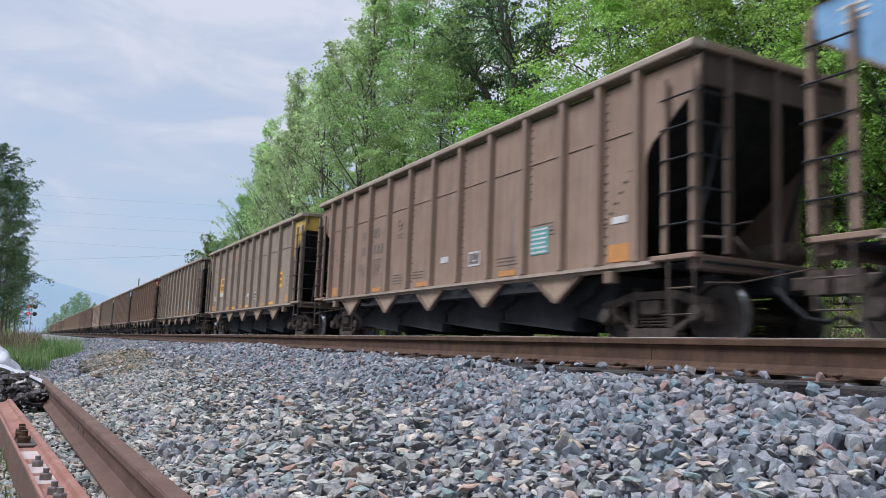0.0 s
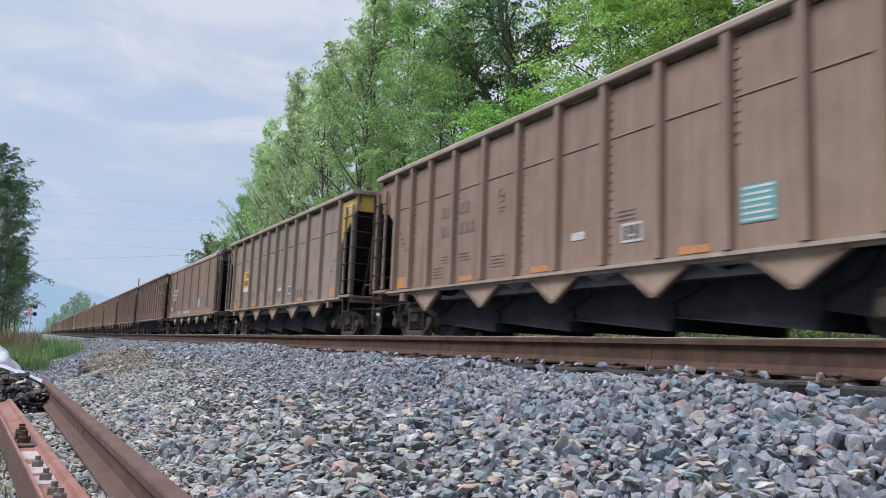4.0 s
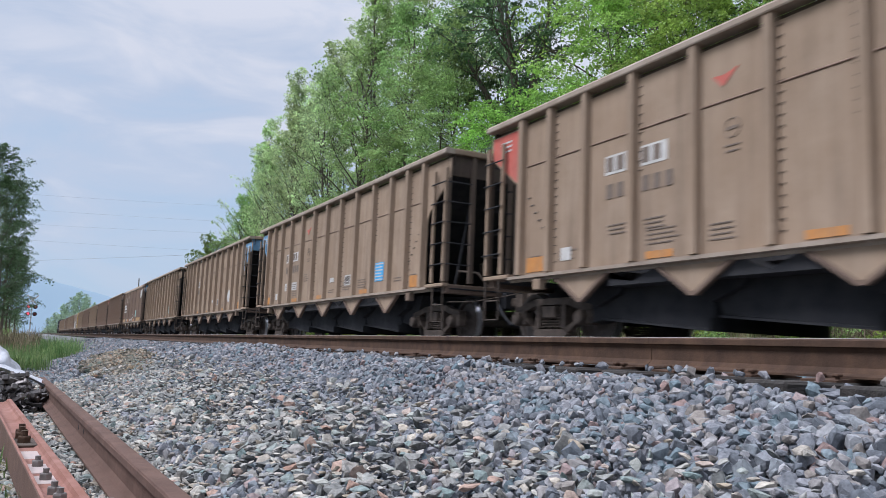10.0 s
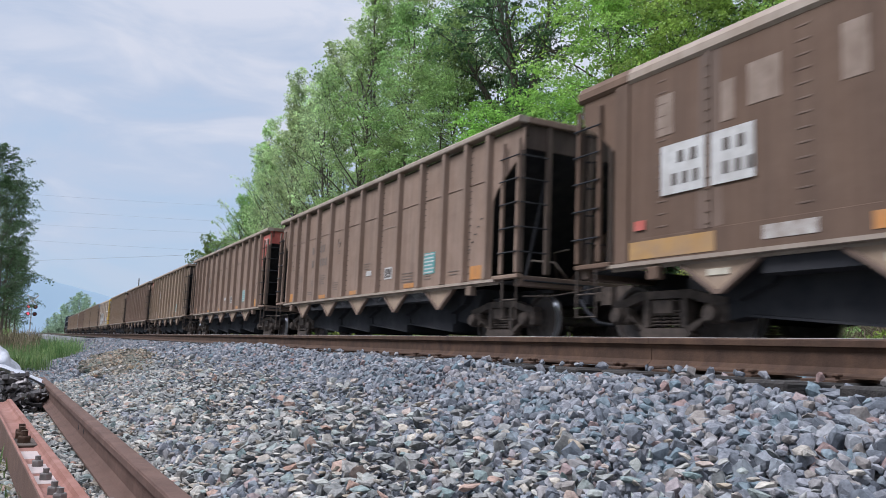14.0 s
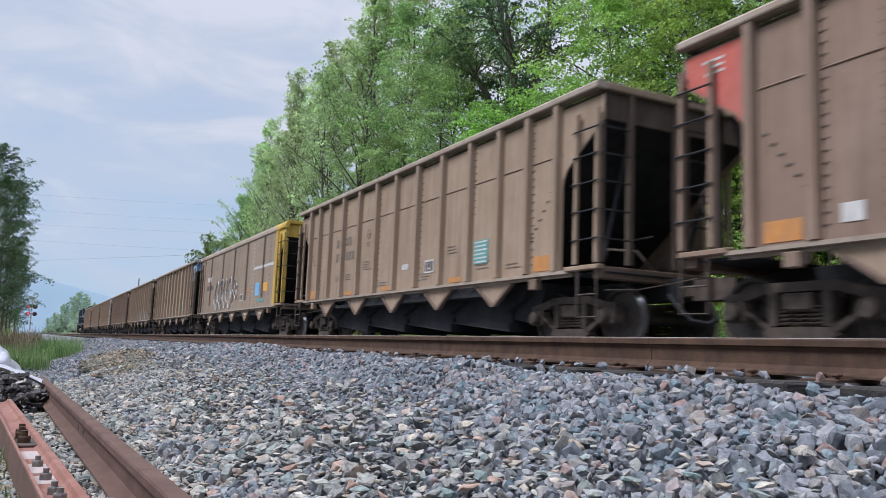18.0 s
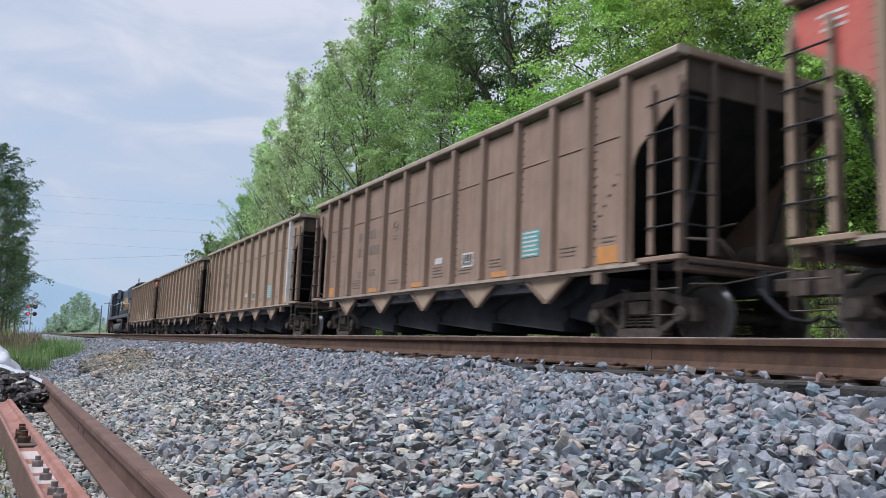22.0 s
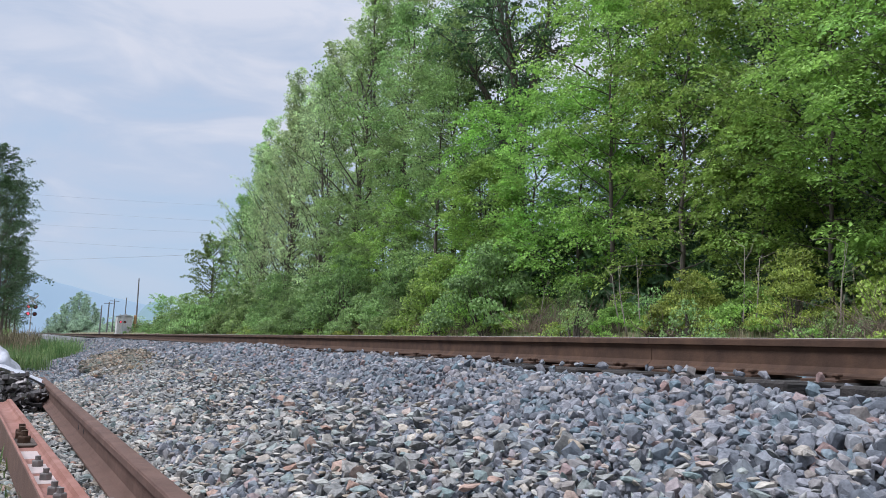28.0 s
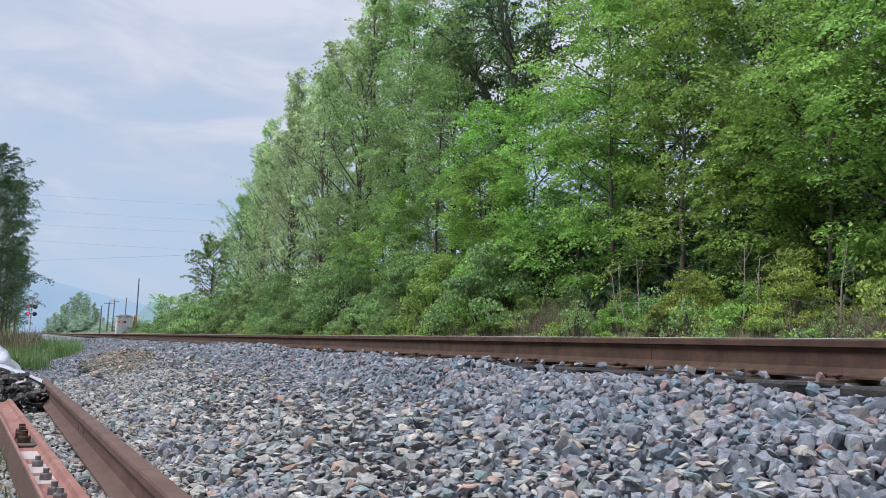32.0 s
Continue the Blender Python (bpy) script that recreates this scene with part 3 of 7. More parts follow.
def spring_build():
    b = Build()
    for cx in (-0.19, 0.0, 0.19):
        pts = [(cx + 0.07 * math.cos(t), 0.07 * math.sin(t), 0.285 + 0.23 * t / (2 * math.pi * 5)) for t in np.linspace(0, 2 * math.pi * 5, 46)]
        b.tube(pts, 0.014, 5)
    return b


def make_truck(car, x, turn=1):
    truck = part("truck", lambda: boxes((-0.20, 0.20, -1.12, 1.12, 0.46, 0.66), (-0.16, 0.16, -0.5, 0.5, 0.62, 0.76), c=0.02), GRIME, car, key="bolster", m=pose(x, 0, 0))
    for s in (-1, 1):
        part("sideframe", sideframe_build, GRIME, truck, "cast steel side frame", key="sideframe", m=pose(0, s * 0.99, 0))
        part("spring_nest", spring_build, GRIME, truck, key="springs", m=pose(0, s * 1.0, 0))
        for a in (-0.89, 0.89):
            part("bearing_cap", lambda: Build().lathe([(0.0, -0.20), (0.09, -0.20), (0.115, -0.17), (0.12, 0.0)], "y", 16), GRIME, truck, key="cap", m=pose(a, s * 1.0, 0.457, 0, 0, 0 if s < 0 else 180))
    for a in (-0.89, 0.89):
        w = part("wheelset", wheelset_build, WHEEL, truck, "wheels and axle of brown steel", key="wheelset", m=pose(a, 0, 0.457), smooth=False)
        for s in (0, 180):
            part("tread", tread_build, TREAD, truck, "polished wheel tread", key="tread", m=pose(a, 0, 0.457, 0, 0, s), smooth=True)
        WHEELS.append((w, a))
    return truck


def side_outline():
    """Side sheet with the corner cut away behind each ladder."""
    h = [(HALF, 3.70), (HALF, 3.30), (7.16, 3.24), (6.80, 2.98), (6.42, 2.72), (6.33, 2.58), (6.30, 2.45), (6.30, 1.12)]
    return [(-x, z) for x, z in h] + [(x, z) for x, z in h[::-1]]


POSTS = [-6.2, -5.38, -4.48, -3.43, -2.28, -1.14, 0.0, 1.14, 2.28, 3.43, 4.48, 5.38, 6.2]
TIPS = [-4.62, -2.36, -0.13, 2.12, 4.30]


def rivets(rows, y, size=0.02):
    b = Build()
    for x, z0, z1, step in rows:
        z = z0
        while z < z1:
            b.box(x - size * 1.6, x + size * 1.6, y - 0.012, y + 0.012, z - size * 0.5, z + size * 0.5, 0.003)
            z += step
    return b


def underframe(car, p, gusset, tub=False):
    """Centre sill, couplers, hoppers and chutes, trucks, platforms and brake gear: common to all cars."""
    part("centre_sill", lambda: boxes((-7.45, 7.45, -0.22, 0.22, 0.74, 1.06)), BLACK, car, key="centre_sill")
    for s in (-1, 1):
        part("side_sill", lambda: Build().prism([(-1.585, 1.085), (-1.585, 1.135), (-1.46, 1.15), (-1.46, 1.04), (-1.49, 1.04), (-1.50, 1.075)], 0, -6.55, 6.55), CHORD, car, key="side_sill", m=pose(0, 0, 0, 0, 0, 0 if s < 0 else 180))
        e = part("coupler", lambda: Build().box(7.35, 7.75, -0.09, 0.09, 0.78, 0.96, 0.02).prism([(7.72, -0.16), (8.02, -0.20), (8.085, -0.05), (8.0, 0.03), (8.06, 0.16), (7.92, 0.20), (7.72, 0.13)], 2, 0.72, 1.02), GRIME, car, key="coupler", m=pose(0, 0, 0, 0, 0, 0 if s > 0 else 180))
        hose = [(7.5, -0.42, 0.80), (7.7, -0.45, 0.62), (7.9, -0.38, 0.42), (8.05, -0.22, 0.38), (8.09, -0.05, 0.45)]
        part("air_hose", lambda: Build().tube(hose, 0.03, 8), BLACK, car, key="hose", m=pose(0, 0, 0, 0, 0, 0 if s > 0 else 180), smooth=True)
        part("end_sill", lambda: boxes((7.08, 7.28, -1.5, 1.5, 0.98, 1.16), c=0.012), PAINTS["dark"], car, key="end_sill", m=pose(0, 0, 0, 0, 0, 0 if s > 0 else 180))
        part("corner_step", lambda: boxes((6.5, 7.30, -1.60, -1.47, 1.11, 1.18), c=0.01), p, car, key="corner_step", m=pose(0, 0, 0, 0, 0, 0 if s > 0 else 180))
        part("corner_step", lambda: boxes((6.5, 7.30, 1.47, 1.60, 1.11, 1.18), c=0.01), p, car, key="corner_step_b", m=pose(0, 0, 0, 0, 0, 0 if s > 0 else 180))
        part("end_platform", lambda: boxes((6.4, 7.3, -1.44, 1.44, 1.06, 1.09)), BLACK, car, key="platform", m=pose(0, 0, 0, 0, 0, 0 if s > 0 else 180))
        part("uncoupling_lever", lambda: Build().tube([(7.38, -1.5, 0.80), (7.45, -1.0, 0.83), (7.5, -0.3, 0.98), (7.75, -0.1, 1.05)], 0.014, 6), GRIME, car, key="lever", m=pose(0, 0, 0, 0, 0, 0 if s > 0 else 180))
        step = Build().tube([(7.26, -1.57, 1.1), (7.26, -1.57, 0.42), (6.82, -1.57, 0.42), (6.82, -1.57, 1.1)], 0.02, 6)
        step.tube([(7.26, -1.57, 0.75), (6.82, -1.57, 0.75)], 0.014, 6)
        part("sill_step", step, GRIME, car, key="sill_step", m=pose(0, 0, 0, 0, 0, 0 if s > 0 else 180))
        mir = Build().tube([(-7.26, -1.57, 1.1), (-7.26, -1.57, 0.42), (-6.82, -1.57, 0.42), (-6.82, -1.57, 1.1)], 0.02, 6)
        mir.tube([(-7.26, -1.57, 0.75), (-6.82, -1.57, 0.75)], 0.014, 6)
        part("sill_step", mir, GRIME, car, key="sill_step_mirror", m=pose(0, 0, 0, 0, 0, 0 if s > 0 else 180))
    part("jacking_pad", lambda: boxes((5.55, 5.75, -1.59, -1.47, 0.88, 1.05), c=0.01), DUSTY if not tub else p, car, "grey jacking pad under the sill", key="pad")
    part("jacking_pad", lambda: boxes((-5.75, -5.55, -1.59, -1.47, 0.88, 1.05), c=0.01), p, car, key="pad_b")
    part("brake_reservoir", lambda: Build().lathe([(0, 6.32), (0.14, 6.35), (0.19, 6.45), (0.19, 7.0), (0.14, 7.1), (0, 7.13)], "x", 16, (0, 0.55, 1.35)), GRIME, car, key="tank", smooth=True)
    part("brake_wheel", lambda: Build().lathe([(0.24, 7.36), (0.27, 7.345), (0.24, 7.33), (0.22, 7.345), (0.24, 7.36)], "x", 18, (0, 0.6, 2.3)).box(7.3, 7.35, 0.36, 0.84, 2.28, 2.32).box(7.3, 7.35, 0.58, 0.62, 2.06, 2.54), GRIME, car, key="brake_wheel")
    part("brake_pipe", lambda: Build().tube([(6.4, -0.8, 1.15), (6.7, -0.9, 1.5), (7.1, -0.7, 1.45), (7.25, -0.5, 1.15)], 0.025, 6).tube([(6.5, -0.2, 1.2), (6.6, -0.35, 1.7), (7.1, -0.4, 1.7)], 0.02, 6), GRIME, car, key="pipe", smooth=True)
    for x in (-5.97, 5.97):
        make_truck(car, x)
    if tub:
        part("tub", lambda: Build().prism([(-1.40, 1.06), (-1.10, 0.30), (1.10, 0.30), (1.40, 1.06)], 0, -4.75, 4.75), BLACK, car, "black sloping tub under the side sill", key="tub")
        for i in range(9):
            x = -4.3 + i * 1.07
            for s in (-1, 1):
                part("tub_rib", lambda: Build().prism([(-1.415, 1.04), (-1.46, 1.04), (-1.16, 0.30), (-1.11, 0.30)], 0, -0.035, 0.035), BLACK, car, key="tub_rib", m=pose(x, 0, 0, 0, 0, 0 if s < 0 else 180))
        return
    for i, x in enumerate(TIPS):
        for s in (-1, 1):
            g = part("chute_gusset", lambda: Build().prism([(-0.55, 1.045), (-0.04, 0.71), (0.04, 0.71), (0.55, 1.045)], 1, -1.49, -1.47), PAINTS["tan"], car, key="gusset", m=pose(x, 0, 0, 0, 0, 0 if s < 0 else 180))
            part("gusset_flange", lambda: Build().prism([(-0.65, 1.045), (-0.05, 0.655), (0.05, 0.655), (0.65, 1.045), (0.55, 1.045), (0.04, 0.71), (-0.04, 0.71), (-0.55, 1.045)], 1, -1.52, -1.44), gusset, g, key="gusset_flange")
        part("cross_ridge", lambda: Build().prism([(-0.72, 1.05), (-0.5, 0.78), (0.0, 0.60), (0.5, 0.78), (0.72, 1.05)], 1, -1.2, 1.2), BLACK, car, key="ridge", m=pose(x, 0, 0))
    for x0, x1 in ((-4.62, -2.36), (-2.36, -0.13), (-0.13, 2.12), (2.12, 4.30)):
        c = (x0 + x1) / 2
        part("hopper", lambda: Build().prism([(-1.11, 1.05), (-1.11, 0.66), (-1.02, 0.44), (1.02, 0.27), (1.06, 0.30), (1.11, 0.80), (1.11, 1.05)], 1, -1.08, 1.08), BLACK, car, "black discharge hopper", key="hopper", m=pose(c, 0, 0))
        part("hopper_door", lambda: Build().prism([(-1.03, 0.435), (1.03, 0.268), (1.045, 0.40), (1.065, 0.40), (1.06, 0.235), (-1.03, 0.405)], 1, -1.13, 1.13), BLACK, car, key="hopper_door", m=pose(c, 0, 0))
    for s in (-1, 1):
        part("hopper", lambda: Build().prism([(4.32, 1.05), (4.32, 0.46), (4.95, 0.36), (5.0, 0.42), (5.3, 1.05)], 1, -1.05, 1.05), BLACK, car, key="end_hopper", m=pose(0, 0, 0, 0, 0, 0 if s > 0 else 180))


def ladders(car, mt, ends, top=3.45):
    """Corner ladders on the sides, end posts and rungs on the ends."""
    for s in ends:
        for x in (6.76, 7.25):
            part("ladder_stile", lambda: boxes((-0.035, 0.035, -1.605, -1.55, 1.2, 3.5), c=0.006), mt, car, key="stile", m=pose(s * x, 0, 0))
            part("ladder_stile", lambda: boxes((-0.035, 0.035, -1.605, -1.55, 1.2, 3.5), c=0.006), mt, car, key="stile", m=pose(s * x, 0, 0, 0, 0, 180))
        for z in (1.55, 1.97, 2.39, 2.80, 3.20):
            part("rung", lambda: Build().tube([(6.72, -1.625, 0), (7.32, -1.625, 0)], 0.013, 6), BLACK, car, key="rung", m=pose(0 if s > 0 else -14.04, 0, z))
            part("end_rung", lambda: Build().tube([(7.33, -1.58, 0), (7.33, -1.02, 0)], 0.013, 6), BLACK, car, key="end_rung", m=pose(0 if s > 0 else -14.66, 0, z))


def end_structure(car, p, band, s):
    """The sloping end of the hopper with its posts; band is the paint of the upper end sheet."""
    m = pose(0, 0, 0, 0, 0, 0 if s > 0 else 180)
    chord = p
    # end faces get little light: these dark paints put their shade into colour
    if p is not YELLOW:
        band = PAINTS["shaded_soot"] if band is p else band
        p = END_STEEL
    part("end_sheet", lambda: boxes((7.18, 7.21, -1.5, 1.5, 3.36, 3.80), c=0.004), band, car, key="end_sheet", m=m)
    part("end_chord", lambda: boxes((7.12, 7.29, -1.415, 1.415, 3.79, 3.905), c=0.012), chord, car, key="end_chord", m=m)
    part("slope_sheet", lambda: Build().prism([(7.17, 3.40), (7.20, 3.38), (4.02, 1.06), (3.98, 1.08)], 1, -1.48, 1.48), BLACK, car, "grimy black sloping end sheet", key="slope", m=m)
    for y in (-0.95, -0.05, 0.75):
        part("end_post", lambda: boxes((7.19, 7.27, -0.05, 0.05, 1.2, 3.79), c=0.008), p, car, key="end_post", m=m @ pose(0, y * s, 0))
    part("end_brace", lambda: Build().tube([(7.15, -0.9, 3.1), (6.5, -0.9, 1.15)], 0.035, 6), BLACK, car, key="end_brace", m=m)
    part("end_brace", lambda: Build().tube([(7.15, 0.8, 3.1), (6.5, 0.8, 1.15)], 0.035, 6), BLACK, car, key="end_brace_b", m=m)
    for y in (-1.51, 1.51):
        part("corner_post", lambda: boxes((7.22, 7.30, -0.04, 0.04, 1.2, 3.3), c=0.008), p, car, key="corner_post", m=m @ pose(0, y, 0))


def marks(car, rows, y=-1.507):
    """Flat painted marks and stickers on the side that faces the camera: (name, x0, x1, z0, z1, material, label)."""
    for name, x0, x1, z0, z1, mt, label in rows:
        part(name, boxes((x0, x1, y - 0.003, y + 0.004, z0, z1), c=0.001), mt, car, label, key=("mark", x0, x1, z0, z1, y))


def sticker(car, x0, x1, z0, z1, mt, y=-1.507):
    """A striped instruction sticker: a coloured sheet with white bars for its unreadable writing."""
    s = part("sticker", boxes((x0, x1, y - 0.003, y + 0.004, z0, z1), c=0.001), mt, car, "coloured instruction sticker with white lines", key=("mark", x0, x1, z0, z1, y))
    n = 6
    for i in range(n):
        z = z0 + (z1 - z0) * (i + 0.5) / n
        w = (x1 - x0 - 0.05) * (0.94, 1.0, 0.82, 0.97, 0.88, 1.0)[i]
        part("writing", boxes((x0 + 0.025, x0 + 0.025 + w, y - 0.006, y - 0.002, z - 0.015, z + 0.015), c=0.0015), WHITEP, s, key=("stick", i, x0, x1, z0, z1, y))


def data_box(car, x, z, y=-1.507, mt=None):
    """The framed black panel of consolidated stencils."""
    f = part("stencil_panel", lambda: boxes((0, 0.42, -0.004, 0.002, 0, 0.27), c=0.001), mt or WHITEP, car, "white-framed stencil panel", key=("panel", mt is None), m=pose(x, y, z))
    part("writing", lambda: boxes((0.035, 0.125, -0.007, -0.003, 0.035, 0.235), (0.15, 0.27, -0.007, -0.003, 0.11, 0.235), (0.295, 0.385, -0.007, -0.003, 0.035, 0.235), (0.15, 0.27, -0.007, -0.003, 0.035, 0.085), c=0.001), STENCIL, f, key="panel_writing")


def digits(car, x, z, n, mt, h=0.24, w=0.15, y=-1.508, gap=0.05, split=0):
    """A row of plain bars in place of a reporting mark; split leaves room for a post."""
    for i in range(n):
        u = x + i * (w + gap) + (0.30 if split and i >= split else 0)
        part("lettering", lambda: boxes((0, w, -0.003, 0.003, 0, h), c=0.001), mt, car, "painted bar in a row of lettering", key=("digit", w, h), m=pose(u, y, z))


def small_print(car, seed, y=-1.507):
    """Faint blocks of stencilled lines between the posts."""
    rng = random.Random(seed)
    for x0, x1 in zip(POSTS[:-1], POSTS[1:]):
        if rng.random() < 0.62:
            b = Build()
            w = (x1 - x0) * rng.uniform(0.35, 0.6)
            u = x0 + 0.16 + rng.uniform(0, 0.1)
            z = rng.choice((1.32, 1.36, 1.75, 1.30))
            for k in range(rng.choice((2, 3, 4))):
                b.box(u, u + w * rng.uniform(0.7, 1), y - 0.002, y + 0.004, z + k * 0.062, z + k * 0.062 + 0.018, 0.001)
            tagged(part("small_print", b, FADED_MARK, car, "faint stencilled lines"), kind="stuff")


def reflectors(car, xs, mt=None, z=1.17, h=0.11, w=0.5, y=-1.507):
    for x in xs:
        part("reflector", lambda: boxes((0, 0.5, -0.003, 0.004, 0, 0.10), c=0.001), mt or ORANGE, car, "faded orange reflector", key="reflector", m=pose(x, y, z))


def hopper_car(n, tint, near_band=None, far_band=None, corner_near=None, corner_far=None, posts=None):
    """Open coal hopper with outside posts. near_band, far_band: paint of the upper end sheets; corner_*: paint of the side's upper corner."""
    car = new("hopper_car")
    p = PAINTS[tint]
    posts = posts or POSTS
    for s in (-1, 1):
        m = pose(0, 0, 0, 0, 0, 0 if s < 0 else 180)
        part("side_sheet", lambda: Build().prism(side_outline(), 1, -1.50, -1.475), p, car, key="side_sheet", m=m)
        part("top_chord", lambda: Build().prism([(-1.62, 3.79), (-1.63, 3.81), (-1.63, 3.87), (-1.60, 3.905), (-1.46, 3.91), (-1.42, 3.88), (-1.42, 3.79)], 0, -HALF, HALF), CHORD, car, "dusty pale top chord", key="top_chord", m=m)
        # dark strip painted in as the shade under the top chord
        part("upper_strip", lambda: boxes((-HALF + 0.03, HALF - 0.03, -1.40, -1.38, 3.58, 3.80), c=0.004), PAINTS["shaded_soot"], car, "recessed strip under the top chord, painted dark as shade", key="upper_strip", m=m)
        for x in posts:
            part("side_post", lambda: Build().prism([(-0.08, -1.50), (-0.055, -1.605), (0.055, -1.605), (0.08, -1.50)], 2, 1.15, 3.80), p, car, key="side_post", m=m @ pose(x, 0, 0))
        part("belt_rail", lambda: Build().prism([(-1.512, 2.966), (-1.516, 2.974), (-1.512, 2.984), (-1.498, 2.992), (-1.498, 2.958)], 0, -6.3, 6.3), SEAM, car, key="belt", m=m)
    tagged(part("rivets", lambda: rivets([(x + (0.115 if i % 2 else -0.115), 1.3 if i % 3 else 2.4, 3.65, 0.13) for i, x in enumerate(posts)], -1.503, 0.016), PAINTS["shaded_soot"], car, "rows of dark rivet heads along the posts", key=("rivets", len(posts))), kind="stuff")
    tagged(part("bolt_row", lambda: rivets([(5.5 + i * 0.105, 1.75 + i * 0.135, 1.76 + i * 0.135, 1) for i in range(6)] + [(-5.5 - i * 0.105, 1.75 + i * 0.135, 1.76 + i * 0.135, 1) for i in range(6)], -1.505, 0.022), STENCIL, car, key="bolt_row"), kind="stuff")
    for s, band in ((1, near_band), (-1, far_band)):
        end_structure(car, p, band or p, s)
    for s, mt in ((1, corner_near), (-1, corner_far)):
        if mt:
            c = [(6.27, 3.68), (7.22, 3.68), (7.22, 3.32), (6.80, 3.02), (6.42, 2.76), (6.34, 2.62), (6.27, 2.60)]
            q = part("painted_corner", Build().prism([(s * x, z) for x, z in c][::s], 1, -1.507, -1.499), mt, car, "bright painted upper corner", key=("corner", s))
            for z, w in ((3.52, 0.34), (3.44, 0.26), (3.36, 0.3)):
                part("writing", boxes((min(s * 6.62, s * (6.62 + w)), max(s * 6.62, s * (6.62 + w)), -1.511, -1.506, z, z + 0.035), c=0.001), WHITEP, q, "short white bar", key=("corner_bar", s, z))
    ladders(car, p, (1, -1))
    underframe(car, p, PAINTS["dark"])
    part("inner_floor", lambda: Build().prism([(-4.0, 1.07), (-4.62, 1.05), (-3.5, 0.9), (-2.36, 1.35), (-1.25, 0.9), (-0.13, 1.35), (1.0, 0.9), (2.12, 1.35), (3.2, 0.9), (4.0, 1.07), (4.0, 0.86), (-4.0, 0.86)][:12], 1, -1.46, 1.46), BLACK, car, key="inner_floor")
    return car


def smooth_car(n, tint, end_paint, far_paint=None):
    """Coal hopper with flat sheets, thin posts, rows of rivets and a rounded top."""
    car = new("hopper_car")
    p = PAINTS[tint]
    far_paint = far_paint or p
    xs = [-4.7, -2.2, 0.0, 2.17, 4.65]
    round_top = [(-1.565, 3.64), (-1.60, 3.68), (-1.595, 3.78), (-1.54, 3.87), (-1.44, 3.93), (-1.36, 3.93), (-1.44, 3.80), (-1.50, 3.64)]
    for s in (-1, 1):
        m = pose(0, 0, 0, 0, 0, 0 if s < 0 else 180)
        part("side_sheet", lambda: Build().prism([(-6.13, 3.67), (-6.13, 1.12), (6.13, 1.12), (6.13, 3.67)], 1, -1.56, -1.53), p, car, key="flat_sheet", m=m)
        part("top_chord", lambda: Build().prism(round_top, 0, -6.13, 6.13), CHORD, car, "dusty rounded top chord", key="round_chord", m=m)
        for e in (-1, 1):
            part("chord_cap", Build().prism(round_top, 0, min(e * 6.134, e * HALF), max(e * 6.134, e * HALF)), end_paint if e > 0 else far_paint, car, "painted end of the rounded top chord", key=("cap", e), m=m)
        part("bottom_band", lambda: boxes((-6.13, 6.13, -1.575, -1.555, 1.13, 1.44), c=0.004), p, car, key="bottom_band", m=m)
        for x in xs:
            part("side_post", lambda: boxes((-0.045, 0.045, -1.585, -1.555, 1.44, 3.66), c=0.006), PAINTS["dark"], car, key="thin_post", m=m @ pose(x, 0, 0))
            if s < 0:
                part("stain", lambda: Build().prism([(-0.20, 1.46), (-0.12, 1.45), (0.13, 1.45), (0.22, 1.47), (0.16, 2.4), (0.19, 3.64), (-0.15, 3.65), (-0.18, 2.6)], 1, -1.5615, -1.556), PAINTS["dark"], car, "dark run of soot along the post", key="post_stain", m=pose(x, 0, 0))
        for x in (-6.28, 6.28):
            part("corner_post", lambda: boxes((-0.14, 0.14, -1.59, -1.525, 1.13, 3.66), c=0.01), end_paint if x * -s > 0 else far_paint, car, key="wide_post", m=m @ pose(x, 0, 0))
    rows = [(x, 1.5, 3.6, 0.14) for x in xs]
    tagged(part("rivets", lambda: rivets(rows, -1.587, 0.016), p, car, "rows of rivet heads", key="post_rivets"), kind="stuff")
    def dashes(x):
        b = Build()
        for k in range(13):
            b.box(x - 0.085, x + 0.085, -1.567, -1.556, 1.55 + k * 0.162, 1.572 + k * 0.162, 0.003)
        return b
    for i, x in enumerate((-5.5, -3.36, -1.22, 0.98, 3.22, 5.5)):
        pale = tint == "rust" and i != 1 or tint == "sand" and i == 4
        tagged(part("seam_tabs", lambda: dashes(x), WHITEP if pale else PAINTS["dark"], car, "row of pale tabs along a seam" if pale else "row of dark tabs along a seam", key=("dashes", x)), kind="stuff")
    for x in (-4.62, -2.36, -0.13, 2.12, 4.30):
        part("gusset_plate", lambda: boxes((-0.17, 0.17, -1.505, -1.488, 0.88, 0.96), c=0.004), CREAM, car, "small pale plate on a gusset", key="gusset_plate", m=pose(x, 0, 0))
    for s in (1, -1):
        end_structure(car, end_paint if s > 0 else far_paint, end_paint if s > 0 else far_paint, s)
        mm = pose(0, 0, 0, 0, 0, 0 if s > 0 else 180)
        edge = [(6.14, 3.66), (7.2, 3.66), (7.2, 3.32), (6.75, 3.0), (6.42, 2.7), (6.33, 2.4), (6.33, 1.12), (6.14, 1.12)]
        part("corner_panel", lambda: Build().prism(edge[::-1], 1, -1.545, -1.52), end_paint if s > 0 else far_paint, car, key="corner_panel", m=mm)
        part("corner_panel", lambda: Build().prism([(-x, z) for x, z in edge], 1, -1.545, -1.52), far_paint if s > 0 else end_paint, car, key="corner_panel_b", m=mm)
    ladders(car, end_paint, (1,))
    ladders(car, far_paint, (-1,))
    underframe(car, p, PAINTS["dark"])
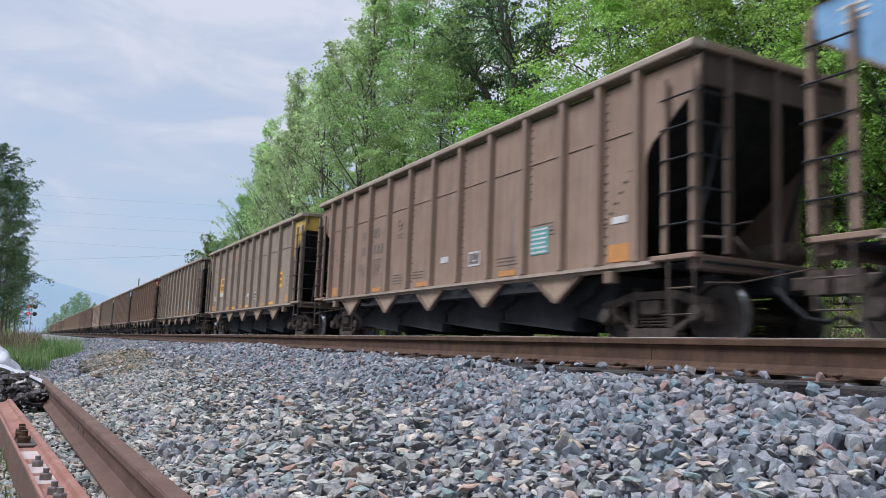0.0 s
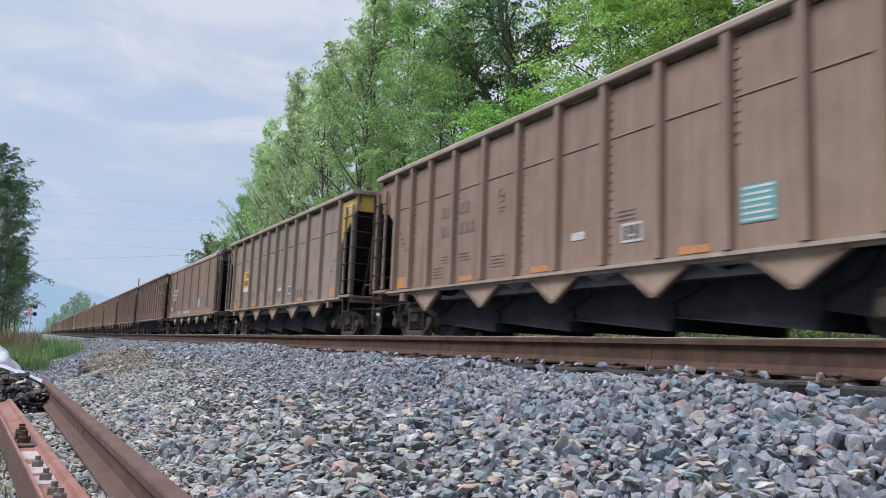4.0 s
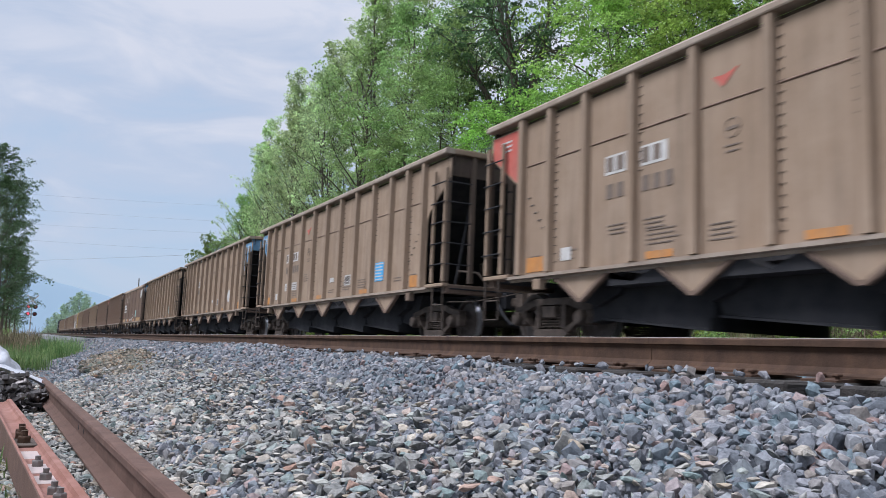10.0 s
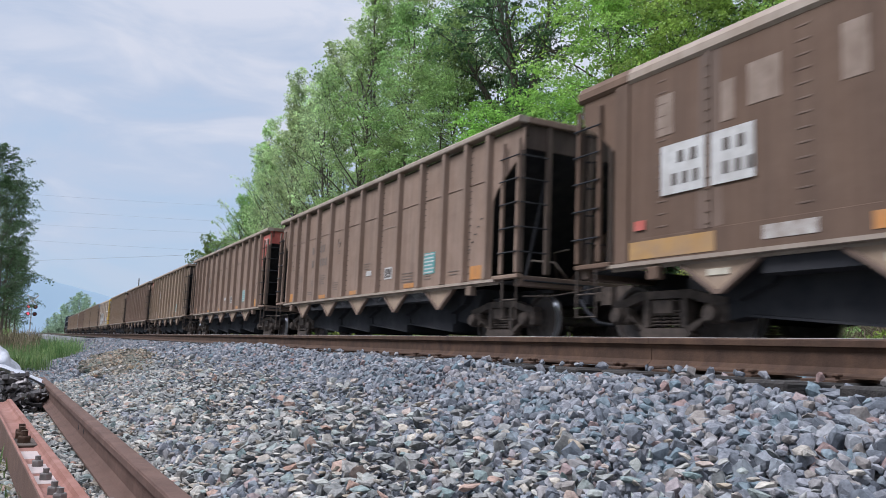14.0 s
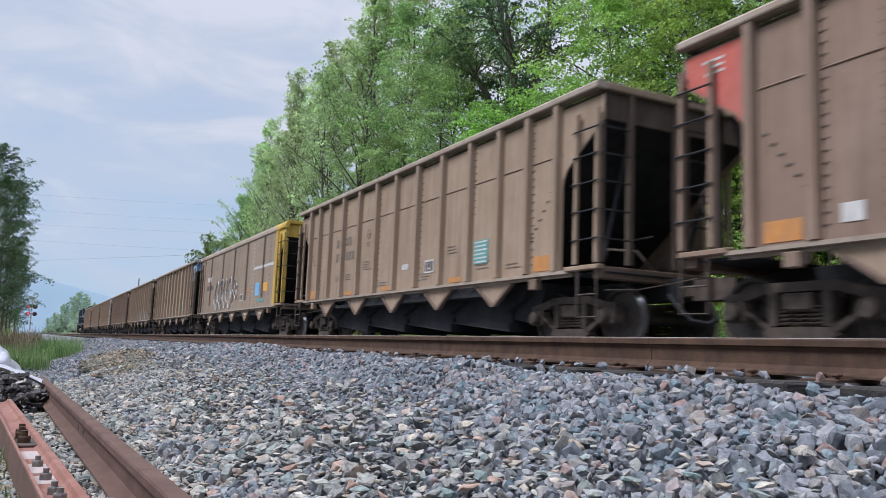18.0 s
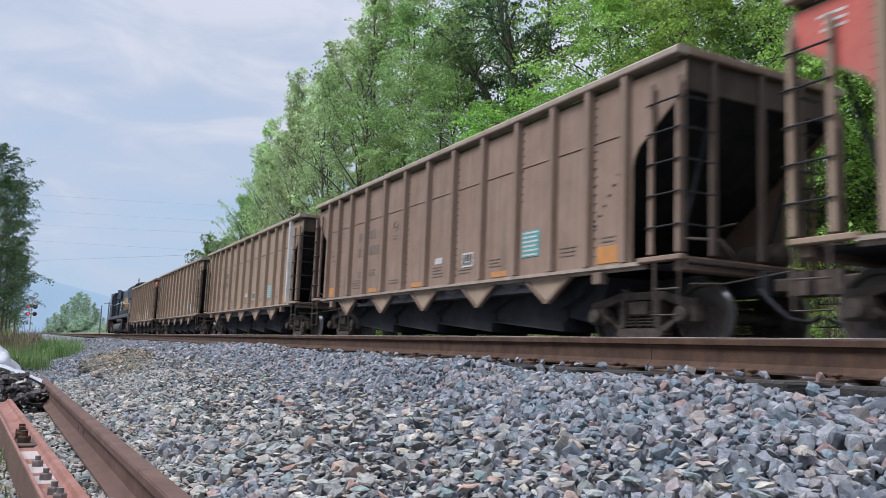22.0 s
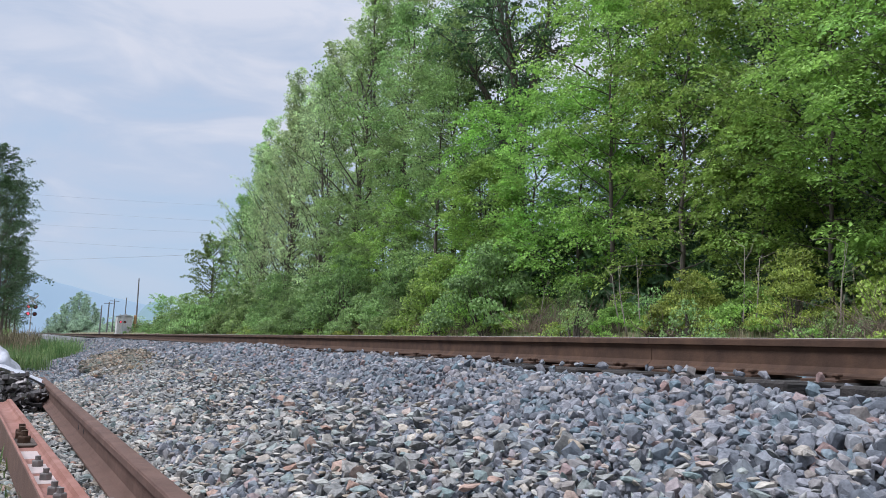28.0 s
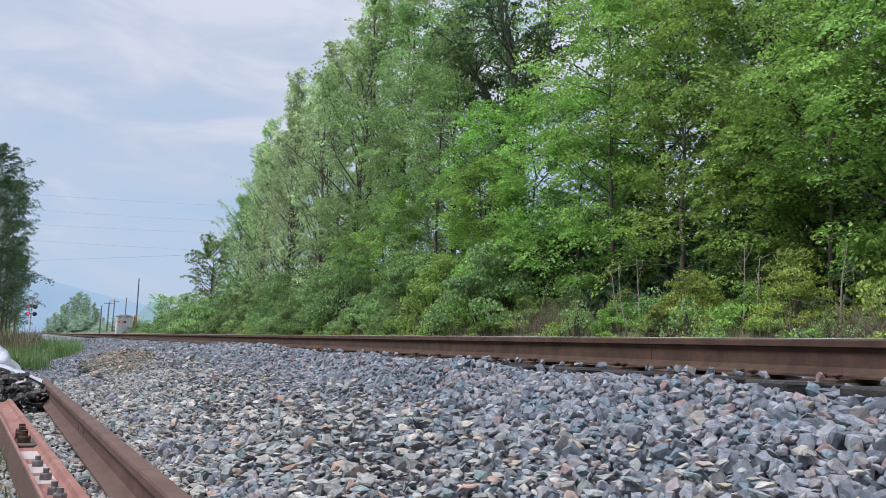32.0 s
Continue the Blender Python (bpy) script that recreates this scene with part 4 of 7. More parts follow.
    part("inner_floor", lambda: Build().prism([(-4.0, 1.07), (4.0, 1.07), (4.0, 0.86), (-4.0, 0.86)], 1, -1.46, 1.46), BLACK, car, key="inner_floor_flat")
    return car


def tub_car(n, tint):
    """Gondola with side posts, braces on the end panels and a sloping tub below the sill."""
    car = new("gondola_car")
    p = PAINTS[tint]
    xs = [-6.2, -5.5, -4.5, -3.4, -2.3, -1.15, 0.0, 1.15, 2.3, 3.4, 4.5, 5.5, 6.2]
    for s in (-1, 1):
        m = pose(0, 0, 0, 0, 0, 0 if s < 0 else 180)
        part("side_sheet", lambda: Build().prism(side_outline(), 1, -1.50, -1.475), p, car, key="tub_sheet", m=m)
        part("top_chord", lambda: Build().prism([(-1.62, 3.79), (-1.63, 3.81), (-1.63, 3.87), (-1.60, 3.905), (-1.46, 3.91), (-1.42, 3.88), (-1.42, 3.79)], 0, -HALF, HALF), CHORD, car, "dusty pale top chord", key="top_chord", m=m)
        # as on the hoppers, this strip's dark colour is painted shade
        part("upper_strip", lambda: boxes((-HALF + 0.03, HALF - 0.03, -1.40, -1.38, 3.58, 3.80), c=0.004), PAINTS["shaded_soot"], car, "recessed strip under the top chord, painted dark as shade", key="upper_strip", m=m)
        for x in xs:
            part("side_post", lambda: Build().prism([(-0.08, -1.50), (-0.055, -1.605), (0.055, -1.605), (0.08, -1.50)], 2, 1.15, 3.80), p, car, key="side_post", m=m @ pose(x, 0, 0))
        for a, b in ((-6.2, -4.5), (4.5, 6.2)):
            for z in (2.75, 1.55):
                part("panel_brace", boxes((a, b, -1.56, -1.499, z - 0.05, z + 0.05), c=0.01), p, car, key=("brace", a, z), m=m)
        part("belt_rail", lambda: boxes((-5.5, 4.5, -1.512, -1.498, 2.72, 2.75), c=0.002), p, car, key="tub_belt", m=m)
    for s in (1, -1):
        end_structure(car, p, p, s)
    ladders(car, p, (1, -1))
    underframe(car, p, p, True)
    part("inner_floor", lambda: boxes((-7.1, 7.1, -1.46, 1.46, 1.0, 1.08)), BLACK, car, key="tub_floor")
    for i, x in enumerate((-5.5, -4.5, -3.4, -2.3, -1.15, 0.0, 1.15, 2.3, 3.4, 5.5)):
        for z in ((3.0,), (2.2,), (2.3, 3.05), (2.6, 3.2), (2.0, 2.9), (1.5, 3.1))[i % 6]:
            part("white_strip", lambda: boxes((-0.035, 0.035, -1.611, -1.602, 0, 0.38), c=0.002), WORN_WHITE, car, "rubbed white strip on a post", key="white_strip", m=pose(x, 0, z))
    return car


def dress(car, seed, teal=TEAL, small=True, col=None, box=True, white=True, split_num=FADED_MARK, patched=False):
    """The usual stencils of a hopper car."""
    rng = random.Random(seed)
    dz = rng.uniform(-0.03, 0.05)
    if teal:
        sticker(car, 3.58, 4.08, 1.41 + dz, 1.85 + dz, teal)
    if box:
        data_box(car, 1.5, 1.43)
    if white:
        marks(car, [("label_plate", 0.35, 0.66, 1.58, 1.70, WHITEP, "small white plate")])
    if split_num:
        digits(car, -4.02, 2.49, 4, split_num, 0.21, 0.14, gap=0.08, split=2)
        digits(car, -4.02, 2.10, 6 if rng.random() < 0.5 else 5, split_num, 0.21, 0.14, gap=0.08, split=2)
    if patched:
        for x in (-4.06, -3.30):
            marks(car, [("white_patch", x, x + 0.5, 2.45, 2.73, WHITEP, "white patch behind the lettering")], -1.503)
    part("panel", lambda: boxes((5.56, 6.02, -1.510, -1.503, 1.18, 1.43), c=0.001), ORANGE, car, "faded orange end panel", key="orange_near")
    part("panel", lambda: boxes((-6.06, -5.56, -1.510, -1.503, 1.18, 1.42), c=0.001), ORANGE, car, "faded orange end panel", key="orange_far")
    reflectors(car, (2.6, -0.75, -3.2))
    # round stencil with short lines under it, and blocks of lines under the lettering
    e = part("stencil_emblem", lambda: Build().tube([(-1.72 + 0.11 * math.cos(t), -1.503, 2.62 + 0.12 * math.sin(t)) for t in np.linspace(0, 6.2832, 15)], 0.008, 4), FADED_MARK, car, "faint round stencil", key="emblem")
    tagged(part("emblem_lines", lambda: boxes((-1.84, -1.6, -1.509, -1.501, 2.40, 2.42), (-1.82, -1.62, -1.509, -1.501, 2.33, 2.35), (-1.8, -1.64, -1.509, -1.501, 2.60, 2.64), c=0.001), FADED_MARK, e, key="emblem_lines"), kind="stuff")
    for x in (-4.0, -3.24):
        if patched == 2:
            marks(car, [("white_patch", x - 0.05, x + 0.45, 1.54, 1.78, WHITEP, "white patch behind small stencils")], -1.503)
        tagged(part("small_print", lambda: boxes((0, 0.4, -1.509, -1.501, 1.70, 1.72), (0.02, 0.36, -1.509, -1.501, 1.64, 1.66), (0.05, 0.4, -1.509, -1.501, 1.58, 1.60), c=0.001), FADED_MARK, car, "faint stencilled lines", key="letter_lines", m=pose(x, 0, 0)), kind="stuff")
    if small:
        small_print(car, seed)


TRAIN = []


def put(n, car, label):
    tagged(car, label, "hopper car" if car.name.startswith("hopper") else "gondola car", group="cars of the coal train")
    TRAIN.append((n, car))
    return car


FEW_POSTS = [-6.2, -4.75, -3.43, -2.2, -1.1, 0.0, 1.1, 2.2, 3.43, 4.75, 6.2]


def make_train():
    c = put(-1, hopper_car(-1, "brown", corner_far=SKYBLUE), "brown open coal hopper with a blue painted corner")
    dress(c, 1)
    c = put(0, hopper_car(0, "brown"), "dusty brown open coal hopper with faded stencils")
    dress(c, 2)
    marks(c, [("label_plate", 5.62, 5.95, 1.72, 1.82, WHITEP, "white label over the orange panel")])
    c = put(1, hopper_car(1, "grey", YELLOW, YELLOW, YELLOW, None, FEW_POSTS), "sooty grey coal hopper with yellow upper end sheets")
    dress(c, 3, None, split_num=None)
    red_arrow(c)
    marks(c, [("placard", 4.62, 5.14, 1.72, 2.22, BRIGHT_ORANGE, "small orange placard with dark bars")])
    digits(c, 4.68, 2.02, 3, STENCIL, 0.12, 0.09, y=-1.513, gap=0.06)
    digits(c, 4.68, 1.82, 3, STENCIL, 0.12, 0.09, y=-1.513, gap=0.06)
    reflectors(c, (3.6, 0.2, -2.1), BRIGHT_ORANGE)
    marks(c, [("placard", -4.62, -3.56, 1.95, 2.56, BRIGHT_ORANGE, "orange-yellow placard with dark bars"), ("placard", -4.62, -3.56, 1.77, 1.94, WHITEP, "white smeared patch"), ("label_plate", -5.72, -5.48, 1.62, 1.8, WHITEP, "small white label")])
    c = put(2, hopper_car(2, "grey"), "dusty grey-tan open coal hopper with a pale patch")
    dress(c, 4, None)
    marks(c, [("patch", 3.7, 4.35, 1.40, 1.85, PALE_BLUE, "pale blue square patch")])
    c = put(3, hopper_car(3, "red", REDP, None, REDP), "reddish brown coal hopper with white lettering bars")
    dress(c, 5, split_num=None)
    digits(c, -4.04, 2.45, 4, WHITEP, 0.28, 0.19, gap=0.04, split=2)
    digits(c, -4.04, 2.02, 6, WHITEP, 0.28, 0.18, gap=0.04, split=2)
    marks(c, [("paint_mark", 4.62, 4.88, 1.42, 1.54, REDP, "red paint smear"), ("smear", 4.58, 5.22, 1.26, 1.36, WHITEP, "white worn smear"), ("label_plate", -5.05, -4.85, 1.3, 1.55, WHITEP, "narrow white label")])
    c = put(4, hopper_car(4, "brown", SKYBLUE, None, SKYBLUE), "brown coal hopper with blue upper end sheet")
    dress(c, 6)
    c = put(5, hopper_car(5, "grey", YELLOW, None, YELLOW, None, FEW_POSTS), "grey coal hopper with yellow end and orange placard")
    dress(c, 7, None, split_num=None)
    marks(c, [("placard", -4.62, -3.56, 1.95, 2.56, BRIGHT_ORANGE, "orange placard with dark bars"), ("placard", -4.62, -3.56, 1.77, 1.94, WHITEP, "white smeared patch")])
    for cc in (TRAIN[2][1], c):
        digits(cc, -4.36, 2.30, 3, STENCIL, 0.19, 0.11, y=-1.513, gap=0.08)
        digits(cc, -4.5, 2.02, 6, STENCIL, 0.19, 0.09, y=-1.513, gap=0.07)
    c = put(6, smooth_car(6, "rust", PAINTS["dark"]), "brown smooth-sided coal hopper with rows of pale tabs")
    sticker(c, 2.3, 2.95, 1.45, 1.9, TEAL, -1.564)
    marks(c, [("white_patch", -5.4, -4.75, 2.05, 2.65, WORN_WHITE, "rubbed white patch behind dark lettering bars"), ("white_patch", -4.65, -4.0, 2.05, 2.65, WORN_WHITE, "rubbed white patch behind dark lettering bars"), ("sill_stripe", -6.1, 1.2, 1.16, 1.32, ORANGE_TRACE, "rusty orange stripe along the sill"), ("sill_stripe", 1.3, 6.0, 1.16, 1.32, ORANGE_TRACE, "rusty orange stripe along the sill"), ("smear", -6.0, -5.2, 1.46, 1.66, WORN_WHITE, "rubbed white smeared patch")], -1.579)
    marks(c, [("smear", -1.5, 0.3, 1.22, 1.37, WORN_WHITE, "rubbed white smear"), ("smear", -3.4, -2.6, 1.22, 1.40, WORN_WHITE, "rubbed white smear"), ("paint_mark", -5.72, -5.56, 1.62, 1.74, REDP, "red paint dot")], -1.5845)
    digits(c, -5.2, 2.40, 4, STENCIL, 0.14, 0.10, y=-1.585, gap=0.12, split=2)
    digits(c, -5.3, 2.14, 6, STENCIL, 0.14, 0.09, y=-1.585, gap=0.09, split=3)
    c = put(7, tub_car(7, "brown"), "brown gondola with braced end panels and black tub")
    marks(c, [("patch", 4.68, 5.32, 3.0, 3.5, FADED_ORANGE, "orange square patch"), ("patch", 3.6, 4.3, 3.25, 3.5, PALE_DUST, "worn pale emblem"), ("patch", 3.6, 4.3, 2.92, 3.12, RED_TRACE, "worn red emblem"), ("patch", 4.8, 5.15, 2.15, 2.45, RED_TRACE, "red faded spot")])
    marks(c, [("patch", -7.1, -6.65, 3.35, 3.68, GREENP, "faded green corner patch")])
    reflectors(c, (4.8, 5.9, 1.6, -0.7, -1.95, -4.2, -6.4), BRIGHT_ORANGE)
    # faint white scribbles, strokes without meaning
    rs = random.Random(3)
    for x, z, n in ((-4.0, 1.62, 4), (-2.85, 1.75, 5), (-1.75, 1.72, 6)):
        for k in range(n):
            u, w = x + rs.uniform(-0.3, 0.3), z + rs.uniform(-0.25, 0.25)
            pts = [(u + 0.11 * q + rs.uniform(-0.03, 0.03), -1.505, w + rs.uniform(-0.07, 0.07)) for q in range(5)]
            part("graffiti", Build().tube(pts, 0.011, 4), WHITEP, c, "faint white sprayed scribble")
    c = put(8, hopper_car(8, "brown"), "brown open coal hopper with faint numbers bars")
    dress(c, 9)
    c = put(9, hopper_car(9, "tan", REDP, None, REDP), "tan coal hopper with red upper end sheet")
    dress(c, 10, patched=True)
    red_arrow(c)
    marks(c, [("label_plate", -5.1, -4.85, 1.3, 1.5, WHITEP, "square white label")])
    marks(c, [("label_plate", 5.55, 5.8, 1.6, 1.78, WHITEP, "white label")])
    c = put(10, hopper_car(10, "tan", None, None, None, REDP), "tan coal hopper with red corner and black numbers bars")
    dress(c, 11, patched=True)
    red_arrow(c)
    marks(c, [("label_plate", -5.1, -4.85, 1.3, 1.5, WHITEP, "square white label")])
    c = put(11, hopper_car(11, "tan", None, None, None, SKYBLUE), "tan coal hopper with blue corner and blue sticker")
    dress(c, 12, BRIGHT_BLUE, patched=2)
    marks(c, [("label_plate", -5.1, -4.85, 1.3, 1.5, WHITEP, "square white label")])
    red_arrow(c)
    c = put(12, hopper_car(12, "tan", SKYBLUE, None, SKYBLUE), "tan coal hopper with blue end and white disc")
    dress(c, 13, None, patched=True)
    part("patch", Build().lathe([(0, -1.510), (0.26, -1.510), (0.26, -1.503)], "y", 20, (3.8, 0, 1.75)), WHITEP, c, "round white patch")
    c = put(13, hopper_car(13, "tan"), "tan open coal hopper with teal sticker")
    dress(c, 14)
    marks(c, [("label_plate", 0.9, 1.25, 1.2, 1.3, WHITEP, "white and yellow plate")])
    c = put(14, smooth_car(14, "umber", PAINTS["dark"]), "umber smooth-sided coal hopper with white lettering panel")
    sticker(c, 2.5, 3.15, 1.5, 2.0, TEAL, -1.564)
    marks(c, [("white_patch", -5.5, -4.75, 1.95, 2.6, WHITEP, "white panel behind dark lettering bars"), ("white_patch", -4.65, -4.0, 1.95, 2.6, WHITEP, "white panel behind dark lettering bars"), ("white_patch", 5.35, 5.95, 2.9, 3.45, WHITEP, "white square patch"), ("sill_stripe", -6.1, -4.6, 1.16, 1.40, FADED_ORANGE, "orange stripe along the sill"), ("sill_stripe", 3.5, 6.0, 1.16, 1.40, FADED_ORANGE, "orange stripe along the sill"), ("smear", -3.9, -3.2, 1.22, 1.38, WORN_WHITE, "rubbed white smear"), ("smear", -1.1, -0.3, 1.22, 1.40, WORN_WHITE, "rubbed white smear"), ("smear", 0.15, 0.7, 1.22, 1.40, WORN_WHITE, "rubbed white smear"), ("patch", -2.6, -1.9, 1.18, 1.36, ORANGE, "orange reflector"), ("patch", 1.4, 2.1, 1.18, 1.36, ORANGE, "orange reflector"), ("patch", -6.0, -5.8, 1.55, 1.68, REDP, "red paint mark")], -1.579)
    marks(c, [("smear", -5.6, -5.3, 2.75, 3.3, PALE_DUST, "faint old lettering"), ("smear", -4.5, -4.3, 2.7, 3.2, PALE_DUST, "faint old lettering"), ("smear", -4.1, -3.65, 2.8, 3.3, PALE_DUST, "faint old lettering"), ("smear", -2.9, -2.6, 2.75, 3.35, PALE_DUST, "faint old lettering")], -1.5635)
    digits(c, -5.2, 2.34, 4, STENCIL, 0.15, 0.10, y=-1.585, gap=0.12, split=2)
    digits(c, -5.3, 2.06, 6, STENCIL, 0.15, 0.09, y=-1.585, gap=0.09, split=3)
    data_box(c, 0.9, 1.45, -1.565)
    marks(c, [("end_patch", 6.18, 6.38, 3.0, 3.5, WHITEP, "white end marks")], -1.593)
    part("end_band", boxes((7.212, 7.222, -1.45, 1.45, 3.3, 3.8), c=0.002), SKYBLUE, c, "blue upper end sheet")
    c = put(15, hopper_car(15, "brown"), "brown open coal hopper with orange panels")
    dress(c, 16)
    marks(c, [("scrape", 1.3, 2.1, 2.62, 2.64, PALE_DUST, "faint pale scrape")])
    c = put(16, hopper_car(16, "brown", REDP, None, REDP), "brown coal hopper with red upper corner")
    dress(c, 17)
    c = put(17, hopper_car(17, "tan", None, None, None, REDP), "tan coal hopper with red corner and teal sticker")
    dress(c, 18, patched=True)
    marks(c, [("label_plate", -5.1, -4.85, 1.3, 1.5, WHITEP, "square white label")])
    red_arrow(c)
    c = put(18, hopper_car(18, "brown", None, None, None, REDP), "brown coal hopper with a red painted corner")
    dress(c, 19)
    marks(c, [("label_plate", -5.1, -4.85, 1.3, 1.5, WHITEP, "square white label")])
    red_arrow(c)
    c = put(19, hopper_car(19, "tan"), "tan open coal hopper with faded stencils")
    dress(c, 20)
    c = put(20, smooth_car(20, "sand", YELLOW, PAINTS["brown"]), "sandy smooth-sided coal hopper with a yellow end")
    sticker(c, 3.67, 4.29, 1.54, 2.01, BRIGHT_BLUE, -1.564)
    marks(c, [("patch", 4.83, 5.39, 1.67, 1.97, BRIGHT_ORANGE, "orange-yellow patch"), ("patch", 2.42, 2.8, 1.76, 1.88, ORANGE, "orange reflector"), ("band", 3.32, 6.0, 2.52, 2.62, WHITEP, "worn white band"), ("patch", -4.9, -4.76, 1.55, 1.75, ORANGE, "orange reflector")], -1.564)
    marks(c, [("patch", 4.1, 5.0, 1.31, 1.41, TEAL, "teal brush mark")], -1.579)
    data_box(c, 1.35, 1.45, -1.565)
    digits(c, -5.35, 2.55, 4, WHITEP, 0.2, 0.18, y=-1.565, gap=0.05)
    digits(c, -5.45, 2.15, 6, STENCIL, 0.2, 0.13, y=-1.565, split=3)
    graffiti(c, [(-3.1, 1.8), (-2.25, 1.85), (-1.4, 1.85), (-0.6, 1.85)], WHITEP, 0.76, 8, -1.588)
    graffiti(c, [(0.25, 2.05), (0.6, 1.85)], WHITEP, 0.36, 9, -1.588)
    c = put(21, hopper_car(21, "tan", SKYBLUE, None, SKYBLUE), "tan coal hopper with blue end and white scribble")
    dress(c, 22, patched=True)
    graffiti(c, [(-1.85, 1.72), (-1.55, 1.68), (-1.7, 1.55)], WHITEP, 0.34, 5)
    c = put(22, hopper_car(22, "tan", None, None, None, REDP), "tan coal hopper with pale blue spray paint")
    dress(c, 23, None, patched=True)
    blot(c, 0.2, 2.05, 1.17, 1.86, SKY_SPRAY, 3, "light blue spray-painted shape")
    blot(c, 2.45, 4.7, 1.17, 1.95, SKY_SPRAY, 4, "light blue spray-painted shape")
    graffiti(c, [(-1.75, 1.62), (-1.72, 1.6)], STENCIL, 0.36, 6)
    c = put(23, hopper_car(23, "brown"), "dusty brown open coal hopper with teal sticker")
    dress(c, 24)
    c = put(24, hopper_car(24, "tan"), "dusty tan coal hopper with one white post")
    dress(c, 25)
    part("white_post", Build().prism([(6.095, -1.50), (6.14, -1.61), (6.26, -1.61), (6.305, -1.50)], 2, 1.15, 3.80), WHITEP, c, "white-painted post")
    c = put(25, hopper_car(25, "tan", None, None, None, SKYBLUE), "tan coal hopper with blue corner")
    dress(c, 26, patched=True)
    blot(c, 4.62, 5.22, 1.28, 1.74, PALE_BLUE, 9, "pale grey sprayed patch")
    c = put(26, hopper_car(26, "tan", REDP, None, REDP), "tan coal hopper with white graffiti and red end")
    dress(c, 27, None, patched=True)
    blot(c, 1.85, 4.25, 1.2, 1.8, WHITEP, 5, "white swollen spray-painted shape")
    spray(c, [(1.95, 4.3)], WHITEP, 1.72, 1.12, -1.511)
    blot(c, 4.2, 4.9, 1.35, 1.75, WHITEP, 6, "white sprayed shape")
    star = [(-1.62 + (1.3, 0.75)[k % 2] * (0.85, 1.0, 1.1)[k % 3] * math.cos(k * math.pi / 7 + 0.2), 1.52 + (0.40, 0.26)[k % 2] * math.sin(k * math.pi / 7 + 0.2)) for k in range(14)]
    g = part("graffiti", Build().prism(star, 1, -1.512, -1.503), CREAM, c, "cream spray-painted star shape")
    part("outline", Build().tube([(x, -1.511, z) for x, z in star + star[:1]], 0.014, 4), STENCIL, g, "dark sprayed outline")
    part("graffiti", Build().lathe([(0, -1.509), (0.2, -1.509), (0.2, -1.503)], "y", 14, (1.0, 0, 1.62)), STENCIL, c, "dark grey sprayed blob")
    part("graffiti", Build().lathe([(0, -1.516), (0.17, -1.516), (0.17, -1.503)], "y", 18, (5.76, 0, 1.60)), STENCIL, c, "dark round sprayed dot")
    part("graffiti", Build().lathe([(0, -1.522), (0.2, -1.522), (0.2, -1.503)], "y", 14, (2.73, 0, 1.36)), BRIGHT_ORANGE, c, "yellow sprayed dot")


def graffiti(car, places, mt, r, seed, y=-1.512):
    """Loose sprayed outlines, drawn as bent strokes."""
    rng = random.Random(seed)
    for x, z in places:
        pts = []
        k = rng.uniform(0.75, 1.1)
        for t in np.linspace(0, 2 * math.pi * 0.93, 22):
            a = 1 + 0.22 * math.sin(3 * t + rng.uniform(-0.2, 0.2)) + 0.1 * math.sin(5 * t)
            pts.append((x + 0.62 * r * k * a * math.cos(t + 0.6), y, z + r * 0.95 * a * math.sin(t + 0.6) * 0.8))
        b = Build().tube(pts, 0.02, 4)
        b.tube([(x - 0.2 * r, y, z - 0.1 * r), (x + 0.1 * r, y, z + 0.25 * r), (x + 0.25 * r, y, z - 0.3 * r)], 0.016, 4)
        part("graffiti", b, mt, car, "sprayed outline graffiti")


def spray(car, spans, mt, mid=1.56, tall=1.0, y=-1.507):
    """Filled graffiti: swollen letters without meaning, each lobe outlined in dark paint."""
    for i, (x0, x1) in enumerate(spans):
        rng = random.Random(int(x0 * 100) + i)
        n = max(3, round((x1 - x0) / 0.55))
        for k in range(n):
            cx = x0 + (x1 - x0) * (k + 0.5) / n
            w, h = (x1 - x0) / n * 0.82, rng.uniform(0.30, 0.42) * tall
            cz = mid + rng.uniform(-0.04, 0.08)
            a0 = rng.uniform(0, 6)
            pts = []
            for t in np.linspace(0, 2 * math.pi, 20, endpoint=False):
                q = 1 + 0.14 * math.sin(2 * t + a0) + 0.10 * math.sin(3 * t + 2 * a0)
                pts.append((cx + w * q * math.cos(t), max(1.19, cz + h * q * math.sin(t))))
            d = 0.0012 * (k % 3)
            lobe = part("graffiti", Build().prism(pts, 1, y - 0.003 - d, y + 0.004), mt, car, "swollen spray-painted graffiti shape")
            part("outline", Build().tube([(u, y - 0.004 - d, v) for u, v in pts + pts[:1]], 0.009, 4), STENCIL, lobe, "dark sprayed outline")


def blot(car, x0, x1, z0, z1, mt, seed, label, y=-1.507):
    """One filled sprayed shape with a lumpy outline."""
    rng = random.Random(seed)
    cx, cz, w, h = (x0 + x1) / 2, (z0 + z1) / 2, (x1 - x0) / 2, (z1 - z0) / 2
    a0, pts = rng.uniform(0, 6), []
    for t in np.linspace(0, 2 * math.pi, 40, endpoint=False):
        c, s = math.cos(t), math.sin(t)
        q = (abs(c) ** 5 + abs(s) ** 5) ** -0.2 * (0.93 + 0.07 * abs(math.sin(2.5 * t + a0)) + 0.05 * math.sin(9 * t + a0))
        pts.append((cx + w * q * c, max(1.16, cz + h * q * s)))
    part("graffiti", Build().prism(pts, 1, y - 0.003, y + 0.004), mt, car, label)


def red_arrow(car):
    part("paint_mark", Build().prism([(-2.02, 3.32), (-1.86, 3.16), (-1.62, 3.36), (-1.84, 3.30)], 1, -1.508, -1.500), REDP, car, "small red paint mark")


